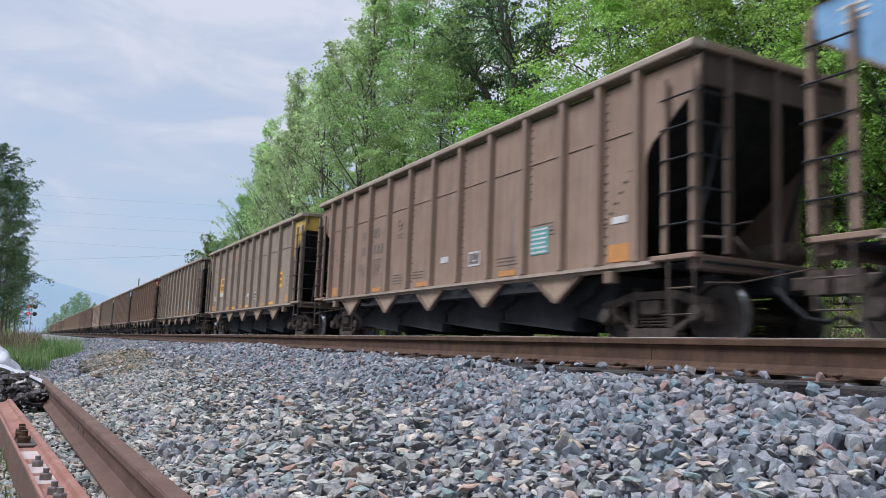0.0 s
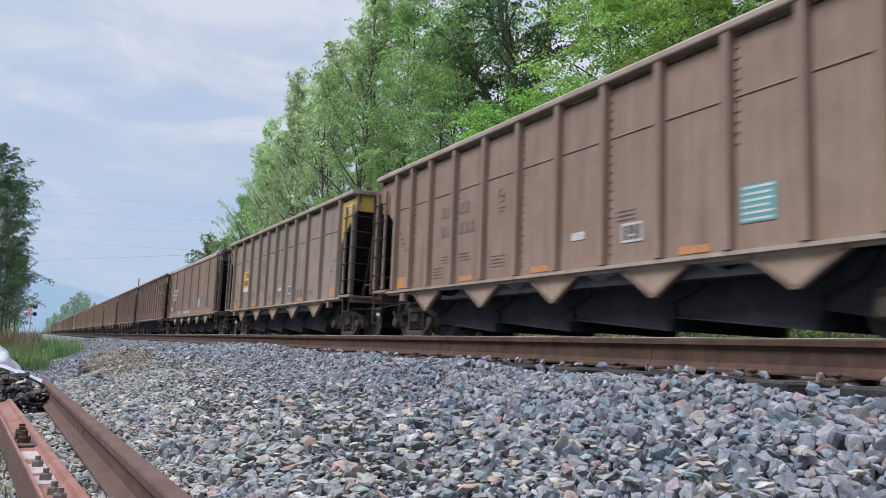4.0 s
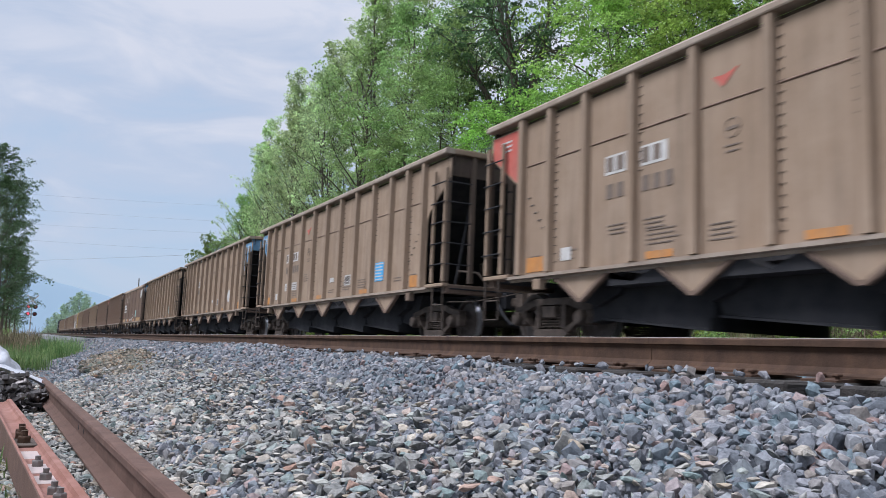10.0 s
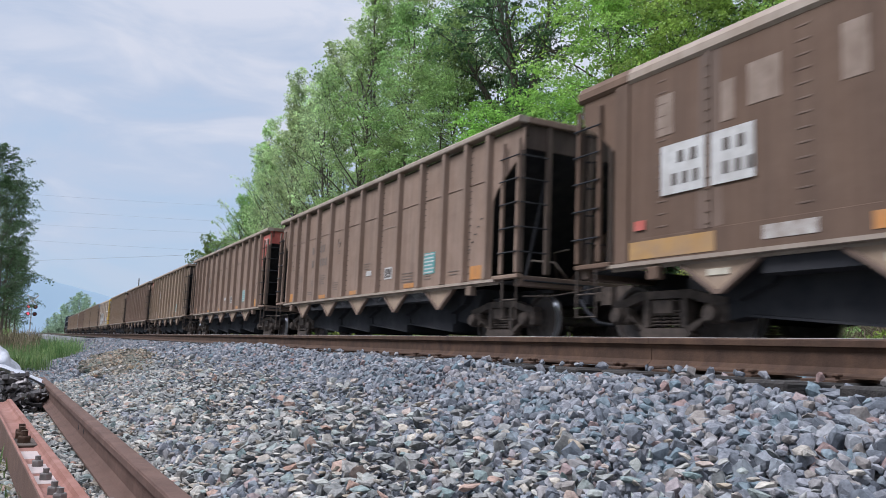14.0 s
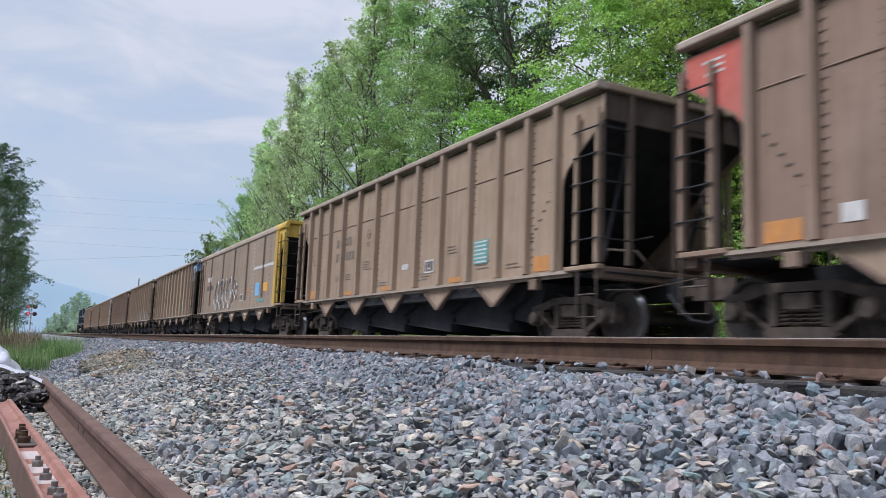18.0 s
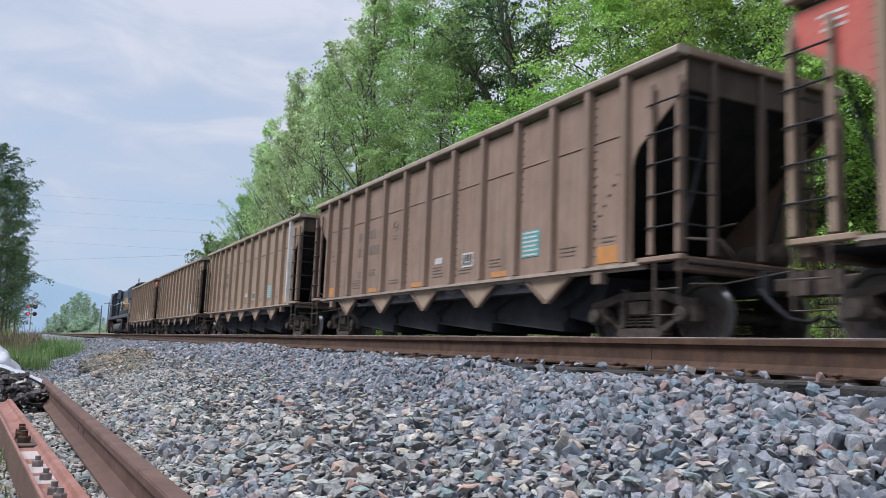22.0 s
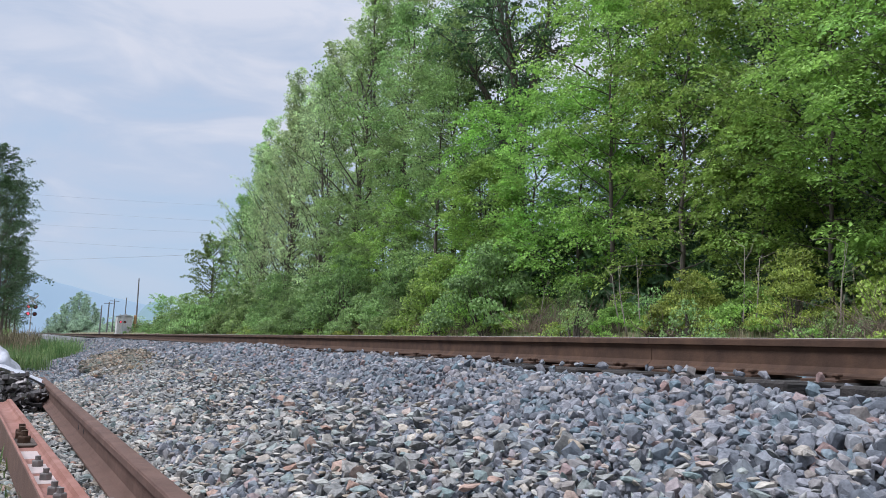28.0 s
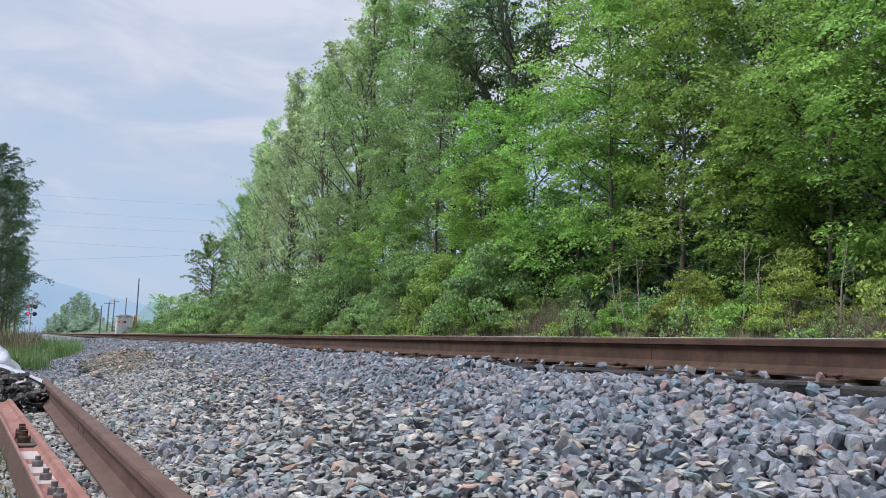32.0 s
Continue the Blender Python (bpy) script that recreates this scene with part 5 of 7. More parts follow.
make_train()


# ---- trees, shrubs and grass ----
def leaf_mat(name, dark, mid, light, glow=0.35):
    m = bpy.data.materials.new(name)
    m.use_nodes = True
    n, l = m.node_tree.nodes, m.node_tree.links
    b = n["Principled BSDF"]
    o = n["Material Output"]
    b.inputs["Roughness"].default_value = 0.55
    b.inputs["Specular IOR Level"].default_value = 0.35
    g = n.new("ShaderNodeNewGeometry")
    r = n.new("ShaderNodeValToRGB")
    for i, (p, c) in enumerate(((0.0, dark), (0.9, light), (0.45, mid))):
        k = r.color_ramp.elements[i] if i < 2 else r.color_ramp.elements.new(p)
        k.position, k.color = p, (*c, 1)
    l.new(g.outputs["Random Per Island"], r.inputs[0])
    oi = n.new("ShaderNodeObjectInfo")
    hs = n.new("ShaderNodeHueSaturation")
    mr = n.new("ShaderNodeMapRange")
    mr.inputs[3].default_value, mr.inputs[4].default_value = 0.84, 1.22
    mr2 = n.new("ShaderNodeMapRange")
    mr2.inputs[3].default_value, mr2.inputs[4].default_value = 0.478, 0.508
    l.new(oi.outputs["Random"], mr.inputs[0])
    l.new(oi.outputs["Random"], mr2.inputs[0])
    # clump noise: brighter and darker patches paint lit tufts and shaded gaps
    tcn = n.new("ShaderNodeTexCoord")
    cl = n.new("ShaderNodeTexNoise")
    cl.inputs["Scale"].default_value = 0.75
    cl.inputs["Detail"].default_value = 3
    mr3 = n.new("ShaderNodeMapRange")
    mr3.inputs[1].default_value, mr3.inputs[2].default_value = 0.35, 0.65
    mr3.inputs[3].default_value, mr3.inputs[4].default_value = 0.72, 1.4
    mm = n.new("ShaderNodeMath")
    mm.operation = "MULTIPLY"
    l.new(tcn.outputs["Object"], cl.inputs["Vector"])
    l.new(cl.outputs["Fac"], mr3.inputs[0])
    l.new(mr.outputs[0], mm.inputs[0])
    l.new(mr3.outputs[0], mm.inputs[1])
    l.new(mm.outputs[0], hs.inputs["Value"])
    l.new(mr2.outputs[0], hs.inputs["Hue"])
    l.new(r.outputs[0], hs.inputs["Color"])
    l.new(hs.outputs[0], b.inputs["Base Color"])
    t = n.new("ShaderNodeBsdfTranslucent")
    l.new(hs.outputs[0], t.inputs[0])
    mx = n.new("ShaderNodeMixShader")
    mx.inputs[0].default_value = glow
    l.new(b.outputs[0], mx.inputs[1])
    l.new(t.outputs[0], mx.inputs[2])
    l.new(mx.outputs[0], o.inputs[0])
    return m


LEAF = leaf_mat("spring_leaves", (0.142, 0.238, 0.088), (0.220, 0.350, 0.130), (0.322, 0.483, 0.179), 0.45)
# light green of the spires, paled and blued to hold their haze
LEAF_PALE = leaf_mat("pale_hazed_feathery_leaves", (0.233, 0.330, 0.170), (0.360, 0.485, 0.250), (0.527, 0.669, 0.345), 0.50)
LEAF_BRIGHT = leaf_mat("bright_young_leaves", (0.142, 0.255, 0.060), (0.220, 0.375, 0.088), (0.322, 0.517, 0.121), 0.45)
LEAF_OLIVE = leaf_mat("yellowish_vine_leaves", (0.155, 0.221, 0.048), (0.240, 0.325, 0.070), (0.351, 0.448, 0.097), 0.42)
# dark green of ivy and some trees; also painted shade in the undergrowth
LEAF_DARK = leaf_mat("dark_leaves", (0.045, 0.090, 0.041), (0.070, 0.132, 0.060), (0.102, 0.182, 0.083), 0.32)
LEAF_MID = leaf_mat("full_green_leaves", (0.098, 0.165, 0.058), (0.15, 0.245, 0.085), (0.22, 0.338, 0.117), 0.42)
# pale bluish greens: the haze of distance is put into the leaf colour
LEAF_FAR = leaf_mat("distant_hazed_leaves", (0.187, 0.272, 0.190), (0.290, 0.400, 0.280), (0.424, 0.552, 0.386), 0.42)
BARK = mat("grey_brown_bark", (0.055, 0.045, 0.036), 0.95, scale=6, col2=(0.13, 0.11, 0.09), bump=0.7, bscale=20, stretch=(3, 3, 0.5))
PALE_BARK = mat("pale_sapling_bark", (0.20, 0.17, 0.135), 0.9, scale=8, col2=(0.34, 0.30, 0.25), stretch=(3, 3, 0.6))
DRYWOOD = mat("dead_brush", (0.12, 0.09, 0.065), 0.95, scale=6, col2=(0.22, 0.17, 0.125))
GRASS = leaf_mat("rough_grass", (0.05, 0.10, 0.032), (0.09, 0.16, 0.05), (0.16, 0.21, 0.085), 0.35)
DRY_GRASS = leaf_mat("dry_grass", (0.10, 0.085, 0.05), (0.16, 0.14, 0.08), (0.28, 0.24, 0.15), 0.3)


def limb_points(start, direction, length, rng, bend=0.25, steps=5):
    pts, d = [Vector(start)], Vector(direction).normalized()
    for i in range(steps):
        d = (d + Vector(rng.normal(size=3)) * bend * 0.5 + Vector((0, 0, 0.10))).normalized()
        pts.append(pts[-1] + d * length / steps)
    return pts


def leaf_quads(c, axis, normal, size, rng):
    """Folded diamond leaves at c, pointing along axis, facing normal: vertices and quads."""
    n = len(c)
    u = axis / (np.linalg.norm(axis, axis=1)[:, None] + 1e-9)
    w = np.cross(u, normal)
    w /= np.linalg.norm(w, axis=1)[:, None] + 1e-9
    nn = np.cross(w, u)
    s = size * rng.uniform(0.6, 1.35, (n, 1))
    a = c - u * s * 0.5
    b = c + w * s * 0.40 + nn * s * 0.13
    d = c + u * s * 0.62 - nn * s * 0.06
    e = c - w * s * 0.40 + nn * s * 0.13
    return np.stack([a, b, d, e], 1).reshape(-1, 3), np.arange(4 * n).reshape(n, 4)


def spray_leaves(start, way, length, per, leaf, rng, droop=0.35, flat=0.07):
    """Leafy twigs: each a flat fan of leaves that spreads along its way and droops at the tip."""
    o = np.repeat(np.array(start), per, 0)
    d = np.array(way, float)
    d /= np.linalg.norm(d, axis=1)[:, None]
    side = np.cross(d, np.array([0, 0, 1.0]) + rng.normal(size=d.shape) * 0.25)
    side /= np.linalg.norm(side, axis=1)[:, None] + 1e-9
    face = np.cross(side, d)
    d, side, face = (np.repeat(q, per, 0) for q in (d, side, face))
    ln = np.repeat(np.array(length), per)[:, None]
    n = len(o)
    t = rng.beta(1.5, 1.15, (n, 1))
    w = rng.uniform(-1, 1, (n, 1)) * (0.48 * np.sin(math.pi * t ** 0.8) + 0.06)
    c = o + d * t * ln + side * w * ln + face * rng.normal(size=(n, 1)) * flat * ln
    c[:, 2:] -= droop * ln * t ** 2
    axis = d * 0.7 + side * np.sign(w) * 0.6 + rng.normal(size=(n, 3)) * 0.4
    axis[:, 2] -= droop * t[:, 0] * 1.3
    return leaf_quads(c, axis, face + np.array([0, 0, 0.6]) + rng.normal(size=(n, 3)) * 0.42, leaf, rng)


def tree_meshes(seed, height, width, clear, limbs, twigs, per, leaf, twig, rise=(0.1, 0.7), lean=0.03, droop=0.35, top=0.16, full=0.25, thick=0.0105, bare=0.3):
    """Trunk, limbs and leafy twigs. rise: how steeply the limbs climb; full: where the crown is widest; bare: leafless share of a limb."""
    rng = np.random.default_rng(seed)
    wood = Build()
    n = 9
    trunk = [Vector((lean * height * (i / n) ** 2 * rng.uniform(0.5, 1.5), rng.normal() * 0.012 * height * i / n, height * i / n)) for i in range(n + 1)]
    r0 = thick * height
    wood.tube(trunk, [r0 * (1.3 if i == 0 else 1 - 0.93 * i / n) for i in range(n + 1)], 8)
    start, way, length = [], [], []
    for k in range(limbs):
        t = clear + (0.985 - clear) * (k + rng.uniform(0, 1)) / limbs
        i = min(int(t * n), n - 1)
        p = trunk[i].lerp(trunk[i + 1], t * n - i)
        q = (t - clear) / (1 - clear)
        prof = (q / full * 0.5 + 0.5 if q < full else ((1 - q) / (1 - full)) ** 0.7) * (1 - top) + top
        ln = width * prof * rng.choice((0.5, 0.8, 1.0, 1.2)) * rng.uniform(0.8, 1.1)
        ang = k * 2.399 + rng.uniform(-0.6, 0.6)
        climb = rng.uniform(*rise) * (1 + 0.9 * q)
        d = Vector((math.cos(ang), math.sin(ang), climb))
        pts = limb_points(p, d, ln, rng, 0.28)
        wood.tube(pts, [r0 * 0.30 * (1 - 0.82 * j / 5) * (1 - 0.55 * t) for j in range(6)], 5, False)
        for j in range(twigs):
            s = bare + (1 - bare) * (j + rng.uniform(0.1, 0.9)) / twigs
            a = min(int(s * 5), 4)
            base = pts[a].lerp(pts[a + 1], s * 5 - a)
            along = (pts[a + 1] - pts[a]).normalized()
            turn = (1 if j % 2 else -1) * rng.uniform(0.25, 1.1) if j < twigs - 1 else 0.0
            along = Matrix.Rotation(turn, 3, "Z") @ along
            along.z = along.z * 0.75 + rng.normal() * 0.18
            start.append(base)
            way.append(along)
            length.append(twig * rng.uniform(0.65, 1.3) * min(1.0, 0.55 + ln / width))
    for q in range(4):
        start.append(trunk[-1] - Vector((0, 0, 0.12 * q * twig)))
        way.append(Vector((rng.normal() * 0.35, rng.normal() * 0.35, 1)))
        length.append(twig)
    for b, d, ln in list(zip(start, way, length))[::2]:
        wood.tube([b, b + d.normalized() * ln * 0.6], [r0 * 0.06 + 0.004, 0.004], 4, False)
    v, f = spray_leaves([q[:] for q in start], [q[:] for q in way], length, per, leaf, rng, droop)
    return wood.mesh("trunk", BARK, True), fast_mesh("crown", v, f, LEAF)


def ivy_tree_meshes(seed, height, fork, leaf):
    """A thick forked trunk wrapped in ivy, with a thin ragged crown."""
    rng = np.random.default_rng(seed)
    wood, pos, out, rad = Build(), [], [], []
    low = limb_points((0, 0, -0.2), (0.03, 0, 1), height * fork, rng, 0.05, 6)
    arms = [low]
    wood.tube(low, [0.36, 0.31, 0.29, 0.27, 0.26, 0.25, 0.24], 10)
    start, way, length = [], [], []
    for k, (dx, dy) in enumerate(((0.30, 0.1), (-0.34, -0.1), (0.05, 0.4))):
        a = limb_points(low[-1], (dx, dy, 1), height * (1 - fork) * (1, 0.9, 0.8)[k], rng, 0.12, 7)
        arms.append(a)
        wood.tube(a, [0.2, 0.18, 0.16, 0.13, 0.1, 0.07, 0.05, 0.02], 8)
    for a in arms:
        for p, q in zip(a[:-1], a[1:]):
            for _ in range(int((q - p).length * 105)):
                t, g = rng.uniform(), rng.uniform(0, 6.283)
                r = 0.30 + 0.34 * abs(noise.noise((p.lerp(q, t) * 0.9)[:])) + rng.exponential(0.10)
                o = Vector((math.cos(g), math.sin(g), 0.15))
                pos.append((p.lerp(q, t) + o * r)[:])
                out.append(o[:])
        for j in range(11):
            i = rng.integers(2, len(a) - 1)
            d = Vector((rng.normal(), rng.normal(), rng.uniform(-0.1, 0.7)))
            pts = limb_points(a[i], d, rng.uniform(1.4, 3.4), rng, 0.4)
            wood.tube(pts, [0.06, 0.045, 0.035, 0.025, 0.018, 0.01], 5, False)
            for m in (2, 3, 4, 5):
                start.append(pts[m][:])
                way.append((pts[m] - pts[m - 1] + Vector(rng.normal(size=3)) * 0.2)[:])
                length.append(rng.uniform(0.5, 1.1))
    pos, out = np.array(pos), np.array(out)
    axis = rng.normal(size=pos.shape) * 0.5 + np.array([0, 0, -1.0])
    v, f = leaf_quads(pos, axis, out + rng.normal(size=pos.shape) * 0.35 + np.array([0, 0, 0.5]), leaf, rng)
    v2, f2 = spray_leaves(start, way, length, 34, leaf * 1.1, rng)
    return wood.mesh("trunk", BARK, True), fast_mesh("crown", np.concatenate([v, v2]), np.concatenate([f, f2 + len(v)]), LEAF_DARK)


def bush_meshes(seed, height, width, lumps, per, leaf, material, trail=10):
    """A mound of vines over arching stems: leafy lumps with hollows between them and trails that hang down."""
    rng = np.random.default_rng(seed)
    wood, pos, out = Build(), [], []
    for k in range(lumps):
        a, q = rng.uniform(0, 6.283), rng.uniform() ** 0.6
        z = height * (1 - q ** 1.7 * 0.92) * rng.uniform(0.62, 1.0)
        c = Vector((width * q * math.cos(a), width * q * math.sin(a), z))
        pts = limb_points((0.35 * c.x, 0.35 * c.y, 0), Vector((c.x * 0.5, c.y * 0.5, max(z, 0.3))), max(z, 0.4), rng, 0.22, 4)
        wood.tube(pts + [c], [0.03, 0.026, 0.02, 0.015, 0.01, 0.006], 4, False)
        r = rng.uniform(0.16, 0.34) * (height * 0.35 + 0.55)
        d = rng.normal(size=(per, 3))
        d[:, 2] = np.abs(d[:, 2]) * 0.9 - 0.25
        d /= np.linalg.norm(d, axis=1)[:, None]
        pos.append(np.array(c[:]) + d * r * rng.uniform(0.75, 1.18, (per, 1)) * np.array([1.15, 1.15, 0.72]))
        out.append(d)
        if k < trail:
            m = per // 3
            t = rng.uniform(0, 1, (m, 1))
            pos.append(np.array(c[:]) + np.array([math.cos(a), math.sin(a), 0]) * (r * 0.9 + 0.1 * t) - np.array([0, 0, 1.0]) * t * z * 0.8 + rng.normal(size=(m, 3)) * 0.09)
            out.append(np.tile((math.cos(a), math.sin(a), 0.4), (m, 1)))
    pos, out = np.concatenate(pos), np.concatenate(out)
    pos[:, 2] = np.abs(pos[:, 2])
    axis = rng.normal(size=pos.shape) * 0.6 + np.array([0, 0, -0.5])
    v, f = leaf_quads(pos, axis, out * 0.7 + np.array([0, 0, 0.45]) + rng.normal(size=pos.shape) * 0.4, leaf, rng)
    return wood.mesh("stems", BARK, True), fast_mesh("foliage", v, f, material)


def place_tree(meshes, name, label, category, x, y, z, turn=0, scale=1.0, group="", crown=None, tilt=0.0):
    t = new(name)
    t.matrix_basis = pose(x, y, z, tilt, 0, turn) @ Matrix.Diagonal((scale, scale, scale, 1))
    a = new("trunk" if category == "tree" else "stem", meshes[0])
    a.parent = t
    b = new("crown" if category == "tree" else "foliage", meshes[1])
    b.parent = t
    if crown:
        b.material_slots[0].link = "OBJECT"
        b.material_slots[0].material = crown
    return tagged(t, label, category, group)


def make_woods():
    # broad trees of the wood's middle, leafy edge trees, feathery spires, thin far trees
    near = [tree_meshes(31 + i, h, w, c, 62, 5, 78, 0.115, 1.35, (0.15, 0.75), full=0.35) for i, (h, w, c) in enumerate(((17, 4.6, 0.14), (20, 4.3, 0.22), (15, 4.8, 0.10), (22, 4.6, 0.26)))]
    edge = [tree_meshes(51 + i, h, w, 0.12, 38, 5, 86, 0.096, 1.2, (0.0, 0.5), full=0.4, droop=0.5, thick=0.009) for i, (h, w) in enumerate(((9.5, 3.3), (7.5, 2.9), (11.5, 3.4), (6.0, 2.6)))]
    spire = [tree_meshes(71 + i, h, w, 0.08, 62, 4, 54, 0.14, 1.35, (0.45, 1.25), full=0.30, droop=0.2, top=0.14, bare=0.35) for i, (h, w) in enumerate(((20, 5.6), (23, 5.2), (17, 5.4), (21, 4.8)))]
    far = [tree_meshes(61 + i, h, w, 0.06, 44, 4, 40, 0.24, 1.7, (0.2, 0.9), full=0.35) for i, (h, w) in enumerate(((18, 5.2), (16, 5.4), (20, 5.0)))]
    bush = [bush_meshes(81 + i, h, w, 46, 170, 0.105, LEAF_BRIGHT) for i, (h, w) in enumerate(((3.0, 1.9), (4.2, 2.0), (2.2, 2.3)))]
    farbush = [bush_meshes(91 + i, h, w, 40, 80, 0.20, LEAF, 6) for i, (h, w) in enumerate(((4.0, 3.0), (5.0, 2.6)))]
    rng = random.Random(7)
    woods, hedge = "trees along the railway", "shrubs along the railway"
    # leafy edge trees over the bank, bright to the ground
    x, k = 6.0, 0
    while x > -46:
        y = 16.4 + rng.uniform(-0.7, 0.9)
        tone = LEAF_BRIGHT if x > -27 else (LEAF, LEAF_BRIGHT)[k % 2]
        place_tree(edge[(0, 2, 1, 0, 3)[k % 5]], "tree", "small leafy tree with bright young foliage at the wood's edge", "tree", x, y, ground_height(x, y) - 0.1, rng.uniform(0, 360), rng.uniform(0.85, 1.12), woods, tone)
        x -= rng.uniform(1.9, 3.0) if x > -26 else rng.uniform(2.4, 3.6)
        k += 1
    # tall trees of the wood
    for x, y, i, sc, tone in ((3, 19.5, 0, 1.0, LEAF_BRIGHT), (-2, 20.4, 1, 1.0, LEAF), (-6.5, 19.0, 2, 1.0, LEAF_BRIGHT), (-10.5, 20.8, 0, 1.05, LEAF_DARK), (-14, 19.0, 2, 1.02, LEAF_BRIGHT), (-17.5, 21.0, 3, 0.95, LEAF), (-20.5, 19.0, 0, 0.98, LEAF_BRIGHT),
                              (-25.0, 20.6, 1, 1.0, LEAF_BRIGHT), (-35.5, 18.8, 2, 1.06, LEAF), (-38.5, 21.2, 1, 1.08, LEAF), (-42.0, 18.6, 0, 1.12, LEAF), (-46.5, 20.4, 3, 1.05, LEAF)):
        place_tree(near[i], "tree", "dark tall tree deep in the wood" if tone is LEAF_DARK else "tall leafy tree with fresh green spring foliage", "tree", x, y, 1.5, rng.uniform(0, 360), sc, woods, tone)
    # two old trunks wrapped in ivy
    ivy = [ivy_tree_meshes(101, 19, 0.52, 0.13), ivy_tree_meshes(102, 17, 0.6, 0.13)]
    place_tree(ivy[0], "tree", "old forked tree wrapped in dark ivy", "tree", -29.0, 18.6, 1.4, 200, 1.0, woods)
    place_tree(ivy[1], "tree", "old tree hung with dark ivy", "tree", -32.4, 19.3, 1.4, 60, 1.0, woods)
    # feathery spires that step down along the line
    for x, y, i, sc in ((-45.5, 17.2, 1, 1.0), (-49.0, 19.2, 3, 1.08), (-51.5, 17.0, 2, 1.05), (-54.0, 18.2, 0, 1.03), (-57.0, 19.8, 1, 0.98), (-58.5, 16.8, 2, 1.0), (-61.5, 18.0, 3, 0.98), (-65.5, 19.0, 0, 1.0), (-66.0, 16.6, 2, 0.9), (-69.5, 17.8, 1, 0.82), (-72.5, 18.2, 0, 0.86), (-75.0, 16.6, 2, 0.76), (-77.0, 18.6, 3, 0.72), (-79.5, 18.6, 2, 0.74)):
        place_tree(spire[i], "tree", "slender tree with a feathery light green crown", "tree", x, y, 1.2, x * 37, sc, woods, LEAF if x < -70 else LEAF_PALE if x < -50 or i == 3 else None)
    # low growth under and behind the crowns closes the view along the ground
    # its dark leaf colour paints in the shade under the trees
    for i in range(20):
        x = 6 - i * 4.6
        place_tree(farbush[i % 2], "shrub", "undergrowth between the trunks, darkened as shade", "shrub", x, 20.5 + rng.uniform(-1, 1.5), 1.6, rng.uniform(0, 360), rng.uniform(0.9, 1.35), hedge, LEAF_DARK)
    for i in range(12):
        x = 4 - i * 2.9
        place_tree(farbush[i % 2], "shrub", "thicket deep under the trees, darkened as shade", "shrub", x, 18.6 + rng.uniform(-0.5, 0.5), 1.5, rng.uniform(0, 360), rng.uniform(0.8, 1.2), hedge, LEAF_DARK)
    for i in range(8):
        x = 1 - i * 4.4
        place_tree(edge[i % 3], "tree", "young tree under the tall crowns, darkened as shade", "tree", x, 21.6 + rng.uniform(-1, 1), 1.5, rng.uniform(0, 360), rng.uniform(1.1, 1.5) if x > -24 else 0.8, woods, LEAF_DARK)
    for i in range(9):
        x = 26 - i * 6.0
        place_tree(far[i % 3], "tree", "tall tree deep in the wood", "tree", x, 26 + rng.uniform(-1.5, 2), 1.6, rng.uniform(0, 360), rng.uniform(0.8, 1.0), woods, LEAF_DARK if i % 2 else None)
    # unseen trees past the right edge of view, added to block sky light
    for i in range(7):
        place_tree(far[i % 3], "tree", "tall leafy tree with fresh green spring foliage", "tree", 10 + i * 5.0, 18 + rng.uniform(-1.5, 2), 1.5, rng.uniform(0, 360), rng.uniform(0.9, 1.1), woods)
    # vines and shrubs on the bank
    x = 4.0
    while x > -60:
        y = 15.0 + rng.uniform(-0.7, 1.0)
        tone = rng.random()
        place_tree(bush[k % 3], "shrub", "shrub overgrown with bright green vines on the bank", "shrub", x, y, ground_height(x, y) - 0.1, rng.uniform(0, 360), rng.uniform(0.5, 0.95) * (1.2 if x < -24 else 0.72), hedge, (LEAF_OLIVE if tone < 0.6 else None) if x > -19 else (None if tone < 0.6 else LEAF_MID) if x > -32 else (LEAF_MID if tone < 0.7 else LEAF))
        x -= rng.uniform(1.1, 2.1)
        k += 1
    x = -58
    while x > -92:
        y = 15.4 + rng.uniform(-0.9, 1.6)
        place_tree(farbush[k % 2], "shrub", "dense green shrub overgrown with vines", "shrub", x, y, 0.9, rng.uniform(0, 360), rng.uniform(0.75, 1.1), hedge, (LEAF_MID, LEAF_MID, LEAF, LEAF_MID)[k % 4])
        x -= rng.uniform(2.0, 3.2)
        k += 1
    x = -90
    while x > -150:
        place_tree(farbush[k % 2], "shrub", "low hedge of vines at the end of the wood", "shrub", x, 15.6 + rng.uniform(-0.8, 1.4), 0.3, rng.uniform(0, 360), rng.uniform(0.72, 0.92) * (1.0 if x > -128 else 0.75), hedge, LEAF_MID)
        x -= rng.uniform(2.6, 4.0)
        k += 1
    # dead brush and bare saplings on the bank
    for i, (bx, by, bs) in enumerate(((-19.5, 14.0, 1.1), (-20.6, 14.3, 1.0), (-18.6, 14.2, 0.8), (-29, 14.2, 1.0), (-31, 14.6, 0.9), (-14.6, 14.0, 0.6), (-26, 14.2, 0.8), (-35, 14.3, 1.0), (-9.0, 14.0, 1.2), (-8.2, 14.2, 1.2), (-9.9, 13.6, 0.8))):
        b = Build()
        r2 = np.random.default_rng(300 + i)
        for k2 in range(110):
            a = r2.uniform(0, 6.283)
            pts = limb_points((0.5 * r2.normal(), 0.35 * r2.normal(), 0), Vector((math.cos(a), math.sin(a), r2.uniform(0.2, 1.6))), bs * r2.uniform(0.5, 1.5), r2, 0.55, 4)
            b.tube(pts, [0.010, 0.008, 0.006, 0.005, 0.003], 4, False)
